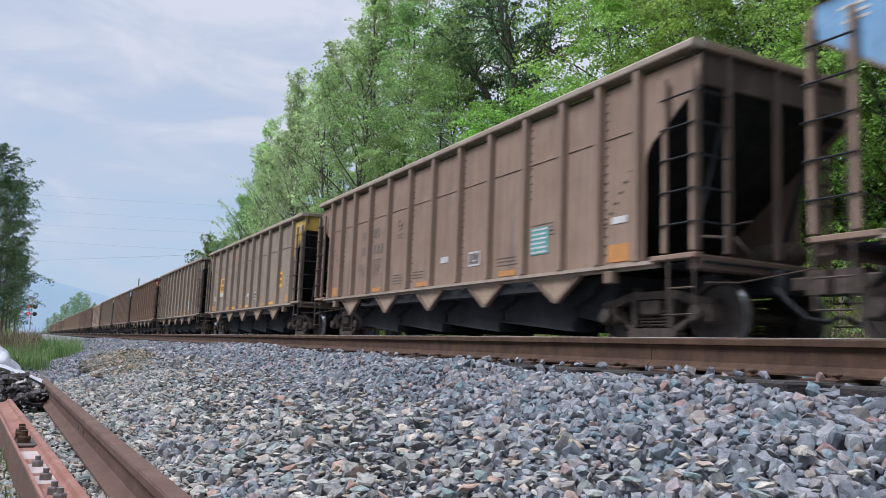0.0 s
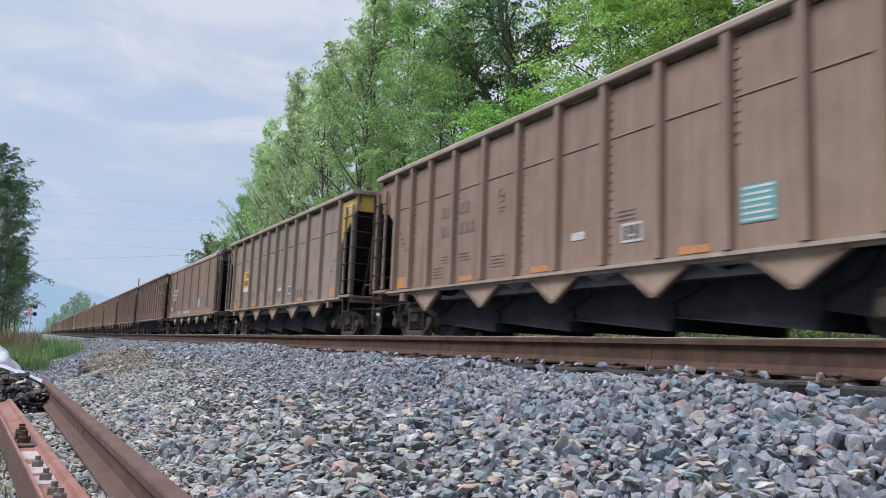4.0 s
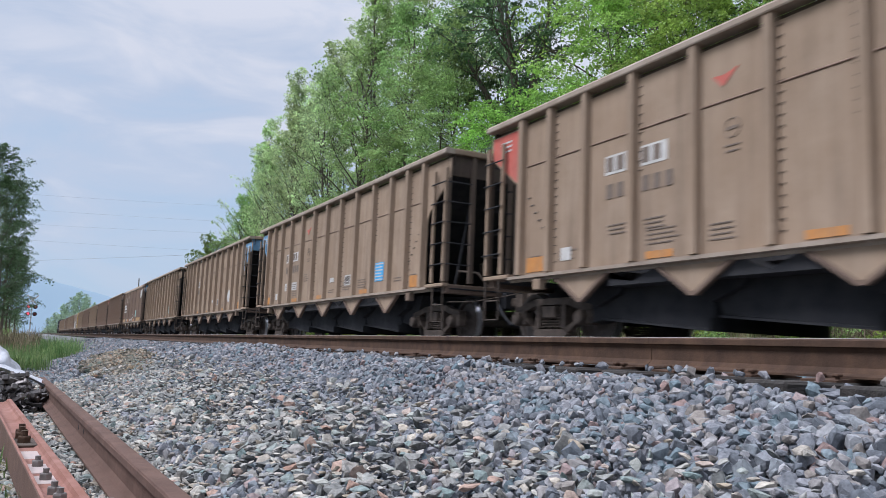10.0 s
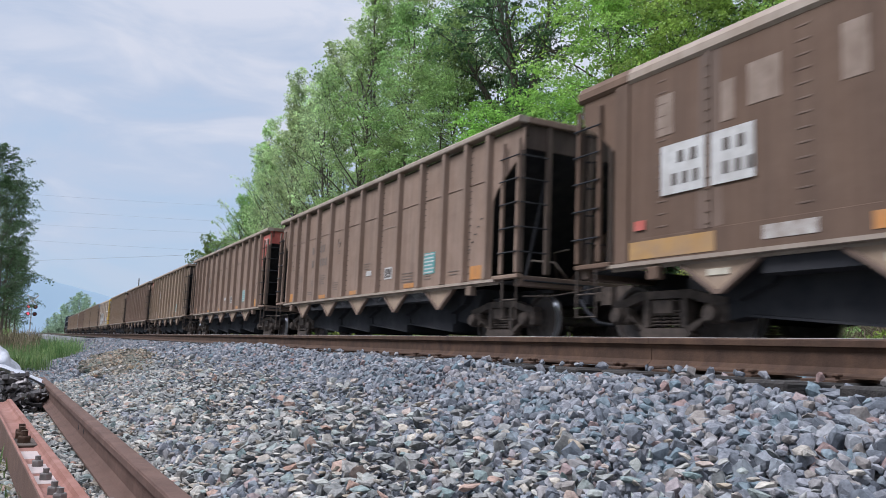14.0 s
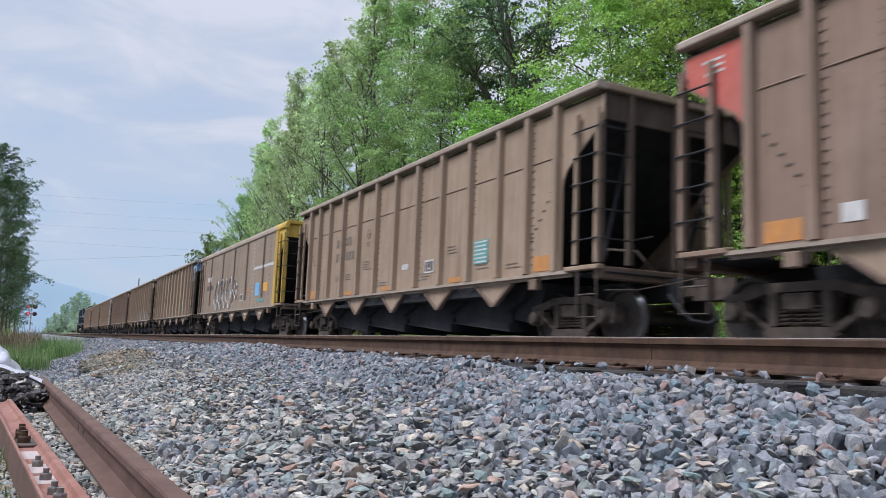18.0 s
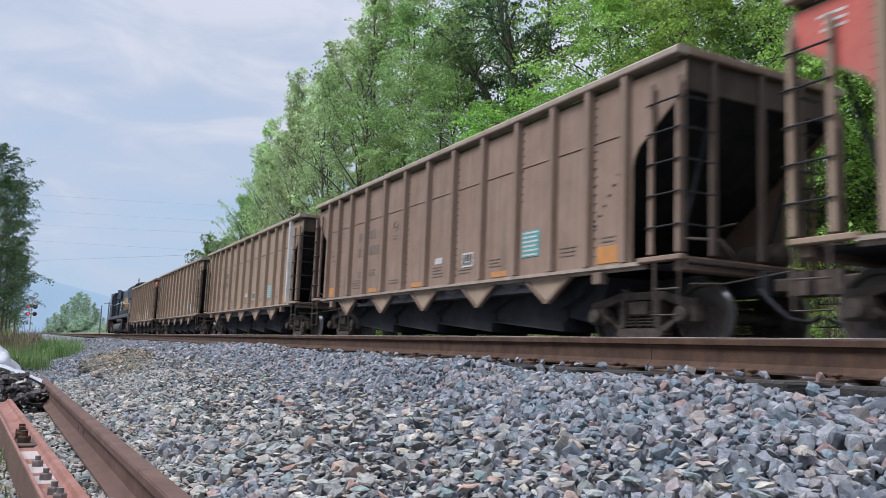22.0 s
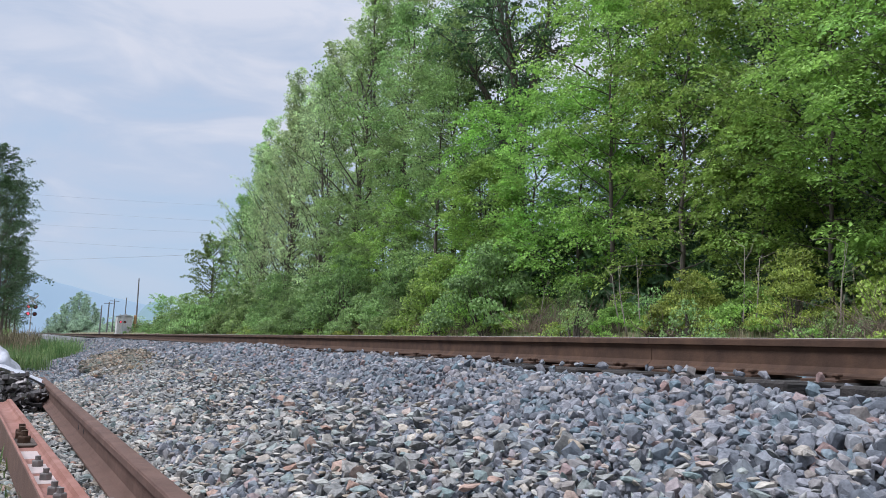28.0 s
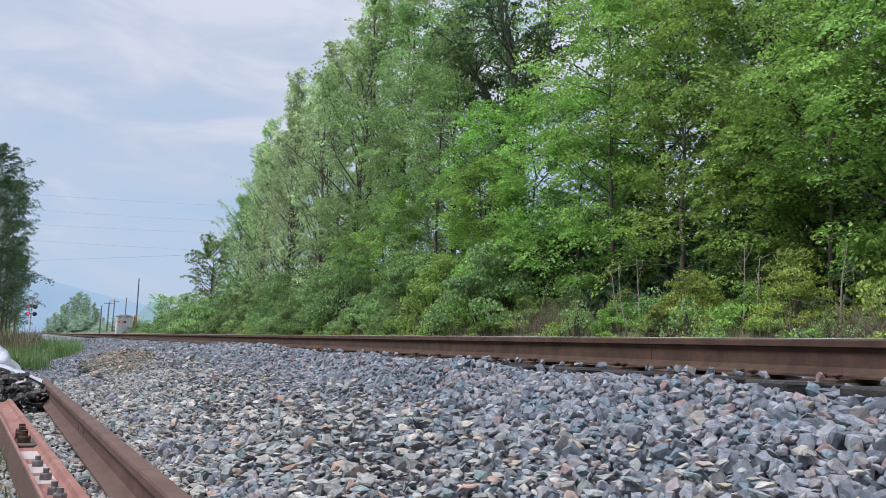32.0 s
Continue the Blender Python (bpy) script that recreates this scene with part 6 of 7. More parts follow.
        t = new("dead_brush", b.mesh("dead_brush", DRYWOOD))
        t.location = (bx, by, ground_height(bx, by) - 0.05)
        tagged(t, "tangle of dry brown brush on the bank", "brush", kind="stuff")
    # thin bare saplings before the vines
    for i, (bx, by, h) in enumerate(((-16.3, 13.9, 2.6), (-16.0, 14.1, 2.9), (-16.7, 14.0, 2.2), (-12.4, 14.2, 2.4), (-13.0, 14.5, 2.8), (-21.5, 14.6, 2.6), (-24.8, 14.3, 2.2), (-10.6, 14.6, 2.6))):
        r2 = np.random.default_rng(400 + i)
        b = Build()
        stem = limb_points((0, 0, 0), (r2.normal() * 0.12, r2.normal() * 0.12, 1), 0.72 * h, r2, 0.12, 6)
        b.tube(stem, [0.022, 0.02, 0.017, 0.014, 0.011, 0.008, 0.004], 6)
        for j in range(2, 7):
            b.tube(limb_points(stem[j], (r2.normal(), r2.normal(), 0.6), 0.35 * h * r2.uniform(0.4, 1), r2, 0.4, 3), [0.008, 0.006, 0.004, 0.002], 4, False)
        t = new("sapling", b.mesh("sapling", PALE_BARK, True))
        t.location = (bx, by, ground_height(bx, by) - 0.05)
        tagged(t, "thin pale bare sapling on the bank", "sapling", "bare saplings on the bank")
    scrub = [bush_meshes(161 + i, h, w, 14, 46, 0.06, LEAF_BRIGHT, 0) for i, (h, w) in enumerate(((0.7, 0.6), (0.95, 0.55), (0.5, 0.7)))]
    return near, far, bush, farbush, scrub


NEAR_TREES, FAR_TREES, BUSHES, FAR_BUSHES, SCRUB = make_woods()


# ---- the locomotive at the tail of the train ----
LOCO_OFFSET = -3.21
RUN = (-7.029, 17.3621, -0.0247251, 1.77478e-4)
LOCO_GRIME = mat("dusty_truck_steel", (0.06, 0.046, 0.037), 0.85, scale=4, col2=(0.165, 0.13, 0.103), bump=0.25, bscale=40, spec=0.2)
GRILLE = mat("black_radiator_grille", (0.012, 0.013, 0.018), 0.7, scale=30, col2=(0.03, 0.03, 0.036))
STRIPE = mat("dusty_yellow_stripe", (0.14, 0.095, 0.05), 0.8, scale=3, col2=(0.22, 0.155, 0.095), streak=((3, 6, 1), 0.75, (0.07, 0.06, 0.055)))
TANK = mat("grey_fuel_tank", (0.045, 0.043, 0.043), 0.75, scale=2, col2=(0.085, 0.08, 0.078), streak=((2, 2, 0.4), 0.5, (0.12, 0.11, 0.1)), spec=0.3)
ROOF_DUST = mat("dusty_blue_grey_roof", (0.17, 0.19, 0.215), 0.8, scale=3, col2=(0.27, 0.29, 0.31), spec=0.3)
SILVER = mat("silver_handrail", (0.42, 0.44, 0.46), 0.45, 0.5, scale=5)


def loco_truck(loco, x):
    t = part("truck", lambda: boxes((-2.3, 2.3, -0.7, 0.7, 0.55, 0.85), c=0.03), BLACK, loco, key="loco_bolster", m=pose(x, 0, 0))
    for s in (-1, 1):
        m = pose(0, s * 1.08, 0)
        part("sideframe", lambda: Build().prism([(-2.5, 0.62), (-2.5, 0.86), (-1.5, 0.92), (-0.6, 0.98), (0.6, 0.98), (1.5, 0.92), (2.5, 0.86), (2.5, 0.62), (2.0, 0.55), (1.35, 0.50), (0.65, 0.50), (0.0, 0.56), (-0.65, 0.50), (-1.35, 0.50), (-2.0, 0.55)], 1, -0.09, 0.09), LOCO_GRIME, t, "dusty cast truck frame", key="loco_frame", m=m)
        for a in (-1.98, 0.0, 1.98):
            part("journal_box", lambda: boxes((-0.20, 0.20, -0.17, 0.17, 0.32, 0.66), c=0.04), LOCO_GRIME, t, key="journal", m=pose(a, s * 1.10, 0))
            part("brake_cylinder", lambda: Build().lathe([(0, -0.22), (0.12, -0.22), (0.12, 0.12), (0, 0.12)], "y", 14), LOCO_GRIME, t, key="brake_cyl", m=pose(a + 0.62, s * 1.10, 1.02))
            part("damper", lambda: Build().tube([(0.3, -0.14, 0.55), (0.42, -0.16, 1.05)], 0.045, 8), LOCO_GRIME, t, key="damper", m=pose(a, s * 1.1, 0, 0, 0, 0 if s < 0 else 180))
        part("sand_hose", lambda: Build().tube([(1.1, -0.2, 1.55), (1.25, -0.24, 1.2), (1.6, -0.24, 1.16), (1.9, -0.22, 1.5)], 0.03, 6).tube([(-0.3, -0.2, 1.55), (0.0, -0.24, 1.22), (0.4, -0.24, 1.18), (0.8, -0.22, 1.5)], 0.03, 6), BLACK, t, key="sand_hose", m=m, smooth=True)
    for a in (-1.98, 0.0, 1.98):
        w = part("wheelset", wheelset_build, WHEEL, t, "wheels and axle of brown steel", key="wheelset", m=pose(a, 0, 0.457))
        WHEELS.append((w, a))


def make_loco():
    loco = new("locomotive")
    P = lambda name, b, mt, label="", key=None, m=None, **k: part(name, b, mt, loco, label, key=key, m=m, **k)
    P("deck", boxes((-10.6, 10.6, -1.56, 1.56, 1.62, 1.88), c=0.02), NAVY, "navy walkway deck")
    P("sill_stripe", boxes((-10.3, 10.3, -1.575, -1.555, 1.80, 1.86), c=0.004), STRIPE, "dusty yellow sill stripe")
    P("centre_frame", boxes((-10.9, 10.9, -0.7, 0.7, 1.0, 1.62), c=0.03), BLACK)
    # long hood with doors
    P("long_hood", Build().prism([(-0.95, 1.88), (-0.95, 4.30), (-0.80, 4.50), (-0.45, 4.58), (0.45, 4.58), (0.80, 4.50), (0.95, 4.30), (0.95, 1.88)], 0, -4.9, 9.55), NAVY, "navy blue long hood")
    for i in range(13):
        x = -2.4 + i * 0.62
        P("hood_door", lambda: boxes((0, 0.57, -0.985, -0.945, 2.15, 3.35), c=0.012), NAVY, key="hood_door", m=pose(x, 0, 0))
        P("door_latch", lambda: boxes((0.06, 0.10, -1.0, -0.98, 2.6, 2.75), c=0.004), BLACK, key="latch", m=pose(x, 0, 0))
        P("hood_door", lambda: boxes((0, 0.57, 0.945, 0.985, 2.15, 3.35), c=0.012), NAVY, key="hood_door_far", m=pose(x, 0, 0))
    for s in (-1, 1):
        m = pose(0, 0, 0, 0, 0, 0 if s < 0 else 180)
        m = pose(0, 0, 0) if s < 0 else Matrix.Diagonal((1, -1, 1, 1))
        P("radiator_housing", Build().prism([(-0.95, 3.28), (-1.12, 3.38), (-1.15, 4.28), (-1.02, 4.50), (-0.7, 4.60), (-0.7, 3.28)], 0, 4.7, 9.5), NAVY, "flared radiator housing", key="radiator_%d" % s, m=m)
        g = P("radiator_grille", boxes((4.9, 9.3, -1.175, -1.135, 3.40, 4.26), c=0.01), GRILLE, "black radiator grille", key="grille", m=m)
        P("grille_frame", boxes((4.8, 9.4, -1.19, -1.13, 3.33, 3.39), (4.8, 9.4, -1.19, -1.13, 4.27, 4.32), (4.8, 4.89, -1.19, -1.13, 3.39, 4.27), (9.31, 9.4, -1.19, -1.13, 3.39, 4.27), c=0.008), NAVY, key="grille_frame", m=m)
        P("roof_edge", Build().prism([(-1.155, 4.30), (-1.025, 4.515), (-0.7, 4.615), (-0.7, 4.60), (-1.015, 4.50), (-1.145, 4.285)], 0, 4.69, 9.5).prism([(-0.96, 4.30), (-0.805, 4.515), (-0.45, 4.595), (-0.45, 4.58), (-0.795, 4.50), (-0.945, 4.285)], 0, -2.1, 4.68), ROOF_DUST, "pale dusty roof edge", key="roof_edge", m=m)
        P("dynamic_brake_intake", boxes((-4.6, -2.2, -1.18, -0.9, 3.62, 4.42), c=0.02), GRILLE, "black intake grille", key="intake", m=m)
        P("intake_box", boxes((-5.0, -4.5, -1.22, -0.9, 3.70, 4.62), c=0.03), NAVY, key="intake_box", m=m)
        P("rear_louvre_panel", boxes((8.3, 9.5, -1.02, -0.94, 2.0, 3.25), c=0.01), NAVY, key="louvre_panel", m=m)
        for i in range(7):
            P("louvre", lambda: boxes((8.45, 9.35, -1.05, -1.015, -0.02, 0.05), c=0.008), BLACK, key="louvre", m=m @ pose(0, 0, 2.15 + i * 0.15))
    P("rear_end", boxes((9.55, 9.62, -0.93, 0.93, 2.3, 4.3), c=0.01), LOCO_YELLOW, "yellow rear end of the hood")
    P("rear_corner", boxes((9.36, 9.6, -1.0, -0.94, 2.3, 4.27), c=0.008), LOCO_YELLOW, "yellow corner of the hood")
    P("equipment_door", boxes((7.2, 8.0, -1.16, -0.95, 2.1, 3.15), c=0.02), NAVY)
    # plain yellow shapes where the company's name is painted
    for x, w in ((0.0, 1.0), (1.2, 0.95), (2.35, 1.05)):
        P("painted_shape", Build().prism([(x + 0.12, 2.45), (x, 2.6), (x, 3.42), (x + 0.12, 3.58), (x + w - 0.1, 3.58), (x + w, 3.42), (x + w * 0.72, 3.05), (x + w, 2.62), (x + w - 0.1, 2.45)], 1, -0.998, -0.986), LOCO_YELLOW, "large worn yellow painted shape", key=None)
    P("spill_panel", Build().prism([(-3.3, 2.45), (-2.9, 2.5), (-2.35, 3.55), (-2.75, 3.6)], 1, -1.0, -0.985), WHITEP, "white slanting panel by the cab")
    # cab and nose
    P("cab", Build().prism([(-1.56, 1.88), (-1.56, 4.05), (-1.30, 4.42), (-0.5, 4.55), (0.5, 4.55), (1.30, 4.42), (1.56, 4.05), (1.56, 1.88)], 0, -8.9, -6.9), NAVY, "navy wide cab")
    P("cab_front", Build().prism([(-9.7, 1.88), (-9.7, 3.3), (-9.15, 4.15), (-8.9, 4.4), (-8.9, 1.88)], 1, -1.5, 1.5), NAVY)
    P("nose", Build().prism([(-10.7, 1.88), (-10.7, 2.9), (-10.4, 3.15), (-9.7, 3.25), (-9.7, 1.88)], 1, -1.35, 1.35), NAVY, "short wide nose")
    P("cab_rear_locker", boxes((-6.9, -5.0, -1.1, 1.1, 1.88, 3.6), c=0.03), NAVY)
    for a, b in ((-8.85, -8.05), (-7.95, -7.15)):
        P("cab_window", boxes((a, b, -1.58, -1.55, 3.25, 3.95), c=0.02), GLASS_DARK, "dark side window", key=None)
        P("window_frame", boxes((a - 0.05, b + 0.05, -1.59, -1.565, 3.19, 3.25), (a - 0.05, b + 0.05, -1.59, -1.565, 3.95, 4.0), c=0.006), STEEL_GREY)
    P("windscreen", Build().prism([(-9.62, 3.36), (-9.20, 4.04), (-9.23, 4.07), (-9.66, 3.38)], 1, -1.3, 1.3), GLASS_DARK, "dark front windscreen")
    # fuel tank and air reservoirs
    belly = [(-1.5 * math.copysign(abs(math.cos(a)) ** 0.45, math.cos(a)), 0.80 + 0.46 * math.copysign(abs(math.sin(a)) ** 0.8, math.sin(a))) for a in np.linspace(0, 2 * math.pi, 36, endpoint=False)]
    P("fuel_tank", Build().prism(belly, 0, -3.7, 3.1), TANK, "grey dusty fuel tank")
    for x in (-3.6, 3.05):
        P("tank_band", Build().prism([(u * 1.012, 0.8 + (w - 0.8) * 1.02) for u, w in belly], 0, x - 0.04, x + 0.04), BLACK)
    for s in (-1, 1):
        P("air_reservoir", Build().lathe([(0, -0.9), (0.14, -0.86), (0.19, -0.75), (0.19, 3.2), (0.14, 3.32), (0, 3.36)], "x", 16, (0, s * 1.3, 1.46)), TANK, "long air reservoir", smooth=True)
    P("battery_box", boxes((3.2, 4.4, -1.45, 1.45, 0.6, 1.55), c=0.03), BLACK)
    loco_truck(loco, -7.6)
    loco_truck(loco, 7.6)
    # step wells, pilots, couplers
    for s in (-1, 1):
        m = pose(0, 0, 0) if s > 0 else pose(0, 0, 0, 0, 0, 180)
        for q in (-1, 1):
            P("step_well", lambda: boxes((9.85, 10.75, 1.05, 1.56, 0.5, 1.62), c=0.03), LOCO_GRIME, "dusty step well", key="step_well", m=m @ (pose(0, 0, 0) if q > 0 else Matrix.Diagonal((1, -1, 1, 1))))
            for z in (0.62, 0.98, 1.34):
                P("step", lambda: boxes((9.95, 10.65, 1.5, 1.60, 0, 0.04), c=0.006), LOCO_GRIME, key="loco_step", m=m @ (pose(0, 0, z) if q > 0 else Matrix.Diagonal((1, -1, 1, 1)) @ pose(0, 0, z)))
        P("pilot", lambda: Build().prism([(10.6, 0.28), (10.95, 0.22), (10.95, 1.5), (10.6, 1.62)], 1, -1.4, 1.4), BLACK, "black pilot plate", key="pilot", m=m)
        P("coupler", lambda: Build().box(10.6, 10.95, -0.09, 0.09, 0.78, 0.96, 0.02).prism([(10.92, -0.16), (11.22, -0.20), (11.29, -0.05), (11.2, 0.03), (11.26, 0.16), (11.12, 0.20), (10.92, 0.13)], 2, 0.72, 1.02), GRIME, "", key="loco_coupler", m=m)
    # handrails along the walkway
    for s in (-1, 1):
        y = s * 1.5
        top = [(9.9, y, 2.75), (8.8, y, 2.80), (5.3, y, 2.86), (4.7, y, 3.06), (-0.9, y, 3.06), (-4.6, y, 3.0)]
        P("handrail", Build().tube(top, 0.022, 6), SILVER, "silver walkway handrail")
        P("handrail", Build().tube([(9.9, y, 2.75), (10.5, y, 1.9), (10.75, y, 1.2)], 0.022, 6).tube([(9.75, y, 2.0), (10.4, y, 1.0)], 0.02, 6), LOCO_YELLOW, "yellow step handrail")
        for x in np.arange(-4.4, 9.0, 0.95):
            P("stanchion", lambda: Build().tube([(0, 0, 1.86), (0, 0, 3.0)], 0.018, 6), BLACK, key="stanchion", m=pose(float(x), y, 0 if x < 4.9 else -0.18))
        P("cab_handrail", Build().tube([(-6.4, y * 1.04, 1.95), (-6.4, y * 1.04, 3.1), (-5.2, y * 1.04, 3.1)], 0.02, 6), SILVER)
    for x in (-0.6, 1.4):
        P("roof_fan", Build().lathe([(0, 4.72), (0.5, 4.72), (0.56, 4.58)], "z", 20, (x, 0, 0)), BLACK, key=None)
    for x in (5.6, 7.0, 8.4):
        P("radiator_fan", Build().lathe([(0, 4.72), (0.6, 4.72), (0.66, 4.55)], "z", 20, (x, 0, 0)), BLACK, key=None)
    P("exhaust_stack", boxes((2.2, 3.0, -0.3, 0.3, 4.55, 4.75), c=0.03), BLACK)
    P("horn", Build().lathe([(0.03, -0.2), (0.05, 0.0), (0.11, 0.25)], "x", 12, (-7.2, 0.4, 4.68)), STEEL_GREY)
    tagged(loco, "dusty navy locomotive with yellow rear end and radiator", "locomotive", group="cars of the coal train")
    TRAIN.append((27, loco))


make_loco()


# ---- stored rails, spikes and sack beside the line ----
RUBBED = mat("rubbed_pale_paint", (0.30, 0.24, 0.225), 0.8, scale=12, col2=(0.48, 0.45, 0.44), streak=((12, 12, 12), 0.6, (0.34, 0.19, 0.15)))
GREY_NUT = mat("dull_grey_nut", (0.13, 0.12, 0.115), 0.65, 0.3, scale=20, col2=(0.22, 0.20, 0.19))


def make_stored_rails():
    up = new("stored_rail")
    up.matrix_basis = pose(-6.5, 0.316, 0.004, 0, 0, 2.47)
    tagged(up, "long rusty spare rail lying upright on the stones", "rail")
    part("rail_body", rail_build(-4.1, 6.2), RUST_STORED, up)
    part("head_top", Build().prism([(-0.034, 0.1842), (-0.028, 0.1868), (0.028, 0.1868), (0.034, 0.1842)], 0, -4.1, 6.2), RUST_STORED, up, "worn rusty head")
    for x in (0.6, 0.9):
        part("bolt_hole", Build().lathe([(0, -0.0115), (0.017, -0.0115), (0.017, -0.009)], "y", 12, (x, 0, 0.085)), BLACK, up)
    side = new("stored_rail")
    side.matrix_basis = pose(-4.8, 0.138, 0.0, 0, 0, 4.2)
    tagged(side, "pinkish rusty rail lying on its side, nuts on its web", "rail")
    # on its side: foot stands at the near edge, web level, head at the far edge
    body = Build().prism([(z - 0.19, y + 0.076) for y, z in SECTION], 0, -3.3, 4.2)
    part("rail_body", body, RUST_PINK, side)
    part("rail_foot_face", Build().prism([(-0.1935, 0.004), (-0.1905, 0.002), (-0.1905, 0.150), (-0.1935, 0.148)], 0, -3.3, 4.2), RUST_STORED, side, "brown underside of the foot")

    def nut(x, y, r=0.026, h=0.03, stud=0.02):
        b = Build()
        b.lathe([(0, h), (r * 0.92, h), (r, h - 0.006), (r, 0)], "z", 6, (x, y, 0.085))
        b.lathe([(0, h + stud), (r * 0.5, h + stud), (r * 0.5, h)], "z", 10, (x, y, 0.085))
        return b
    for x, y in ((0.59, -0.105), (0.98, -0.105), (1.32, -0.105), (1.47, -0.10)):
        part("nut", nut(x, y), GREY_NUT, side, "grey steel nut on a bolt")
    # rusty clamp near the middle of the visible stretch
    part("clamp_plate", boxes((-0.42, -0.10, -0.17, -0.045, 0.086, 0.10), c=0.004), GRIME, side, "dark rusty clamp plate")
    for x, y in ((-0.22, -0.11), (-0.42, -0.11), (-0.58, -0.10)):
        part("clamp_nut", nut(x, y, 0.036, 0.05, 0.03), RUST, side, "dark rusty nut")
    for x0, x1 in ((0.06, 0.34), (0.52, 0.80), (0.88, 1.08)):
        part("paint_mark", boxes((x0, x1, -0.145, -0.05, 0.084, 0.0875), c=0.001), RUBBED, side, "white paint mark")


make_stored_rails()


def make_pile():
    """Heap of dark track spikes, one thing, spikes as parts."""
    heap = new("spike_pile")
    heap.location = (-8.95, -0.13, -0.04)
    tagged(heap, "heap of dark used track spikes on the stones", "spike pile")
    rng = random.Random(4)

    def spike():
        return Build().prism([(-0.0085, -0.0085), (0.0085, -0.0085), (0.0085, 0.0085), (-0.0085, 0.0085)], 2, -0.09, 0.075).box(-0.02, 0.016, -0.017, 0.017, 0.07, 0.092, 0.006)
    for i in range(170):
        a, r = rng.uniform(0, 6.283), rng.random() ** 0.6
        h = 0.27 * (1 - r ** 1.6) * rng.uniform(0.35, 1.0)
        part("spike", spike, SPIKE, heap, key="loose_spike", m=pose(0.38 * r * math.cos(a), 0.26 * r * math.sin(a), 0.05 + h, rng.uniform(55, 125), rng.uniform(-40, 40), rng.uniform(0, 360)) @ Matrix.Diagonal((1.75, 1.75, 1.5, 1)))
    part("heap_core", Build().lathe([(0.0, 0.20), (0.10, 0.17), (0.22, 0.07), (0.29, 0.0)], "z", 14), BLACK, heap)


SPIKE = mat("dark_spike_steel", (0.04, 0.037, 0.038), 0.42, 0.45, scale=12, col2=(0.13, 0.115, 0.11), obj_rand=0.7)
make_pile()
SACKCLOTH = mat("white_woven_plastic", (0.33, 0.34, 0.385), 0.5, scale=8, col2=(0.56, 0.57, 0.615), bump=1.0, bscale=9)


def make_sack():
    n, m = 40, 22
    v, f = [], []
    for j in range(m):
        t = j / (m - 1)
        for i in range(n):
            a = 2 * math.pi * i / n
            r = 0.60 * math.sin(math.pi * (0.5 + 0.5 * t)) ** 0.55 + 0.02
            d = noise.noise((math.cos(a) * 1.7, math.sin(a) * 1.7, t * 2.5)) * 0.16 + noise.noise((math.cos(a) * 5, math.sin(a) * 5, t * 7)) * 0.11 + noise.noise((math.cos(a) * 11, math.sin(a) * 11, t * 15)) * 0.05
            v.append(((r + d * r) * math.cos(a) * 1.1, (r + d * r) * math.sin(a) * 0.62, 0.62 * t * (1 + 0.25 * d) + 0.015 * math.sin(9 * a + 8 * t)))
    for j in range(m - 1):
        for i in range(n):
            f.append((j * n + i, j * n + (i + 1) % n, (j + 1) * n + (i + 1) % n, (j + 1) * n + i))
    f.append(tuple((m - 1) * n + i for i in range(n)))
    b = Build().add(v, f)
    sack = new("bulk_sack", b.mesh("bulk_sack", SACKCLOTH, True))
    sack.matrix_basis = pose(-10.5, -0.50, -0.01, 0, 0, 25)
    tagged(sack, "crumpled white bulk sack slumped beside the spikes", "sack")
    # torn skirt of the sack over the heap
    n = 16
    v = [(-0.5 + i / n * 1.0, -0.35 + j / 8 * 0.7, 0.33 - 0.26 * (j / 8) ** 1.5 + 0.035 * noise.noise((i * 0.5, j * 0.7, 1)) + 0.02 * math.sin(i * 1.3)) for i in range(n + 1) for j in range(9)]
    f = [(i * 9 + j, (i + 1) * 9 + j, (i + 1) * 9 + j + 1, i * 9 + j + 1) for i in range(n) for j in range(8)]
    skirt = part("sack_skirt", Build().add(v, f), SACKCLOTH, sack, "loose torn flap of the sack", smooth=True)
    skirt.matrix_basis = sack.matrix_basis.inverted() @ pose(-9.75, -0.06, 0.02, 0, 0, 0)
    sk = skirt.modifiers.new("thick", "SOLIDIFY")
    sk.thickness = 0.004


make_sack()


def grass_tufts(name, spots, blades, height, label, seed, material=None):
    rng = np.random.default_rng(seed)
    n = len(spots) * blades
    c = np.repeat(np.array(spots), blades, 0) + np.column_stack([rng.normal(size=(n, 2)) * 0.12, np.zeros(n)])
    h = height * rng.uniform(0.45, 1.25, (n, 1))
    d = rng.normal(size=(n, 3)) * np.array([1, 1, 0.0])
    d /= np.linalg.norm(d, axis=1)[:, None] + 1e-9
    s = np.column_stack([-d[:, 1], d[:, 0], np.zeros(n)]) * 0.006 * (0.7 + height)
    bend = rng.uniform(0.1, 0.55, (n, 1)) * h
    up = np.array([0, 0, 1.0])
    v = np.stack([c - s, c + s, c + s * 0.7 + up * h * 0.55 + d * bend * 0.35, c - s * 0.7 + up * h * 0.55 + d * bend * 0.35, c + up * h + d * bend], 1).reshape(-1, 3)
    k = np.arange(n)[:, None] * 5
    f = np.concatenate([k + [0, 1, 2], k + [0, 2, 3], k + [3, 2, 4]])
    ob = new(name, fast_mesh(name, v, f, material or GRASS))
    return tagged(ob, label, "grass", kind="stuff")


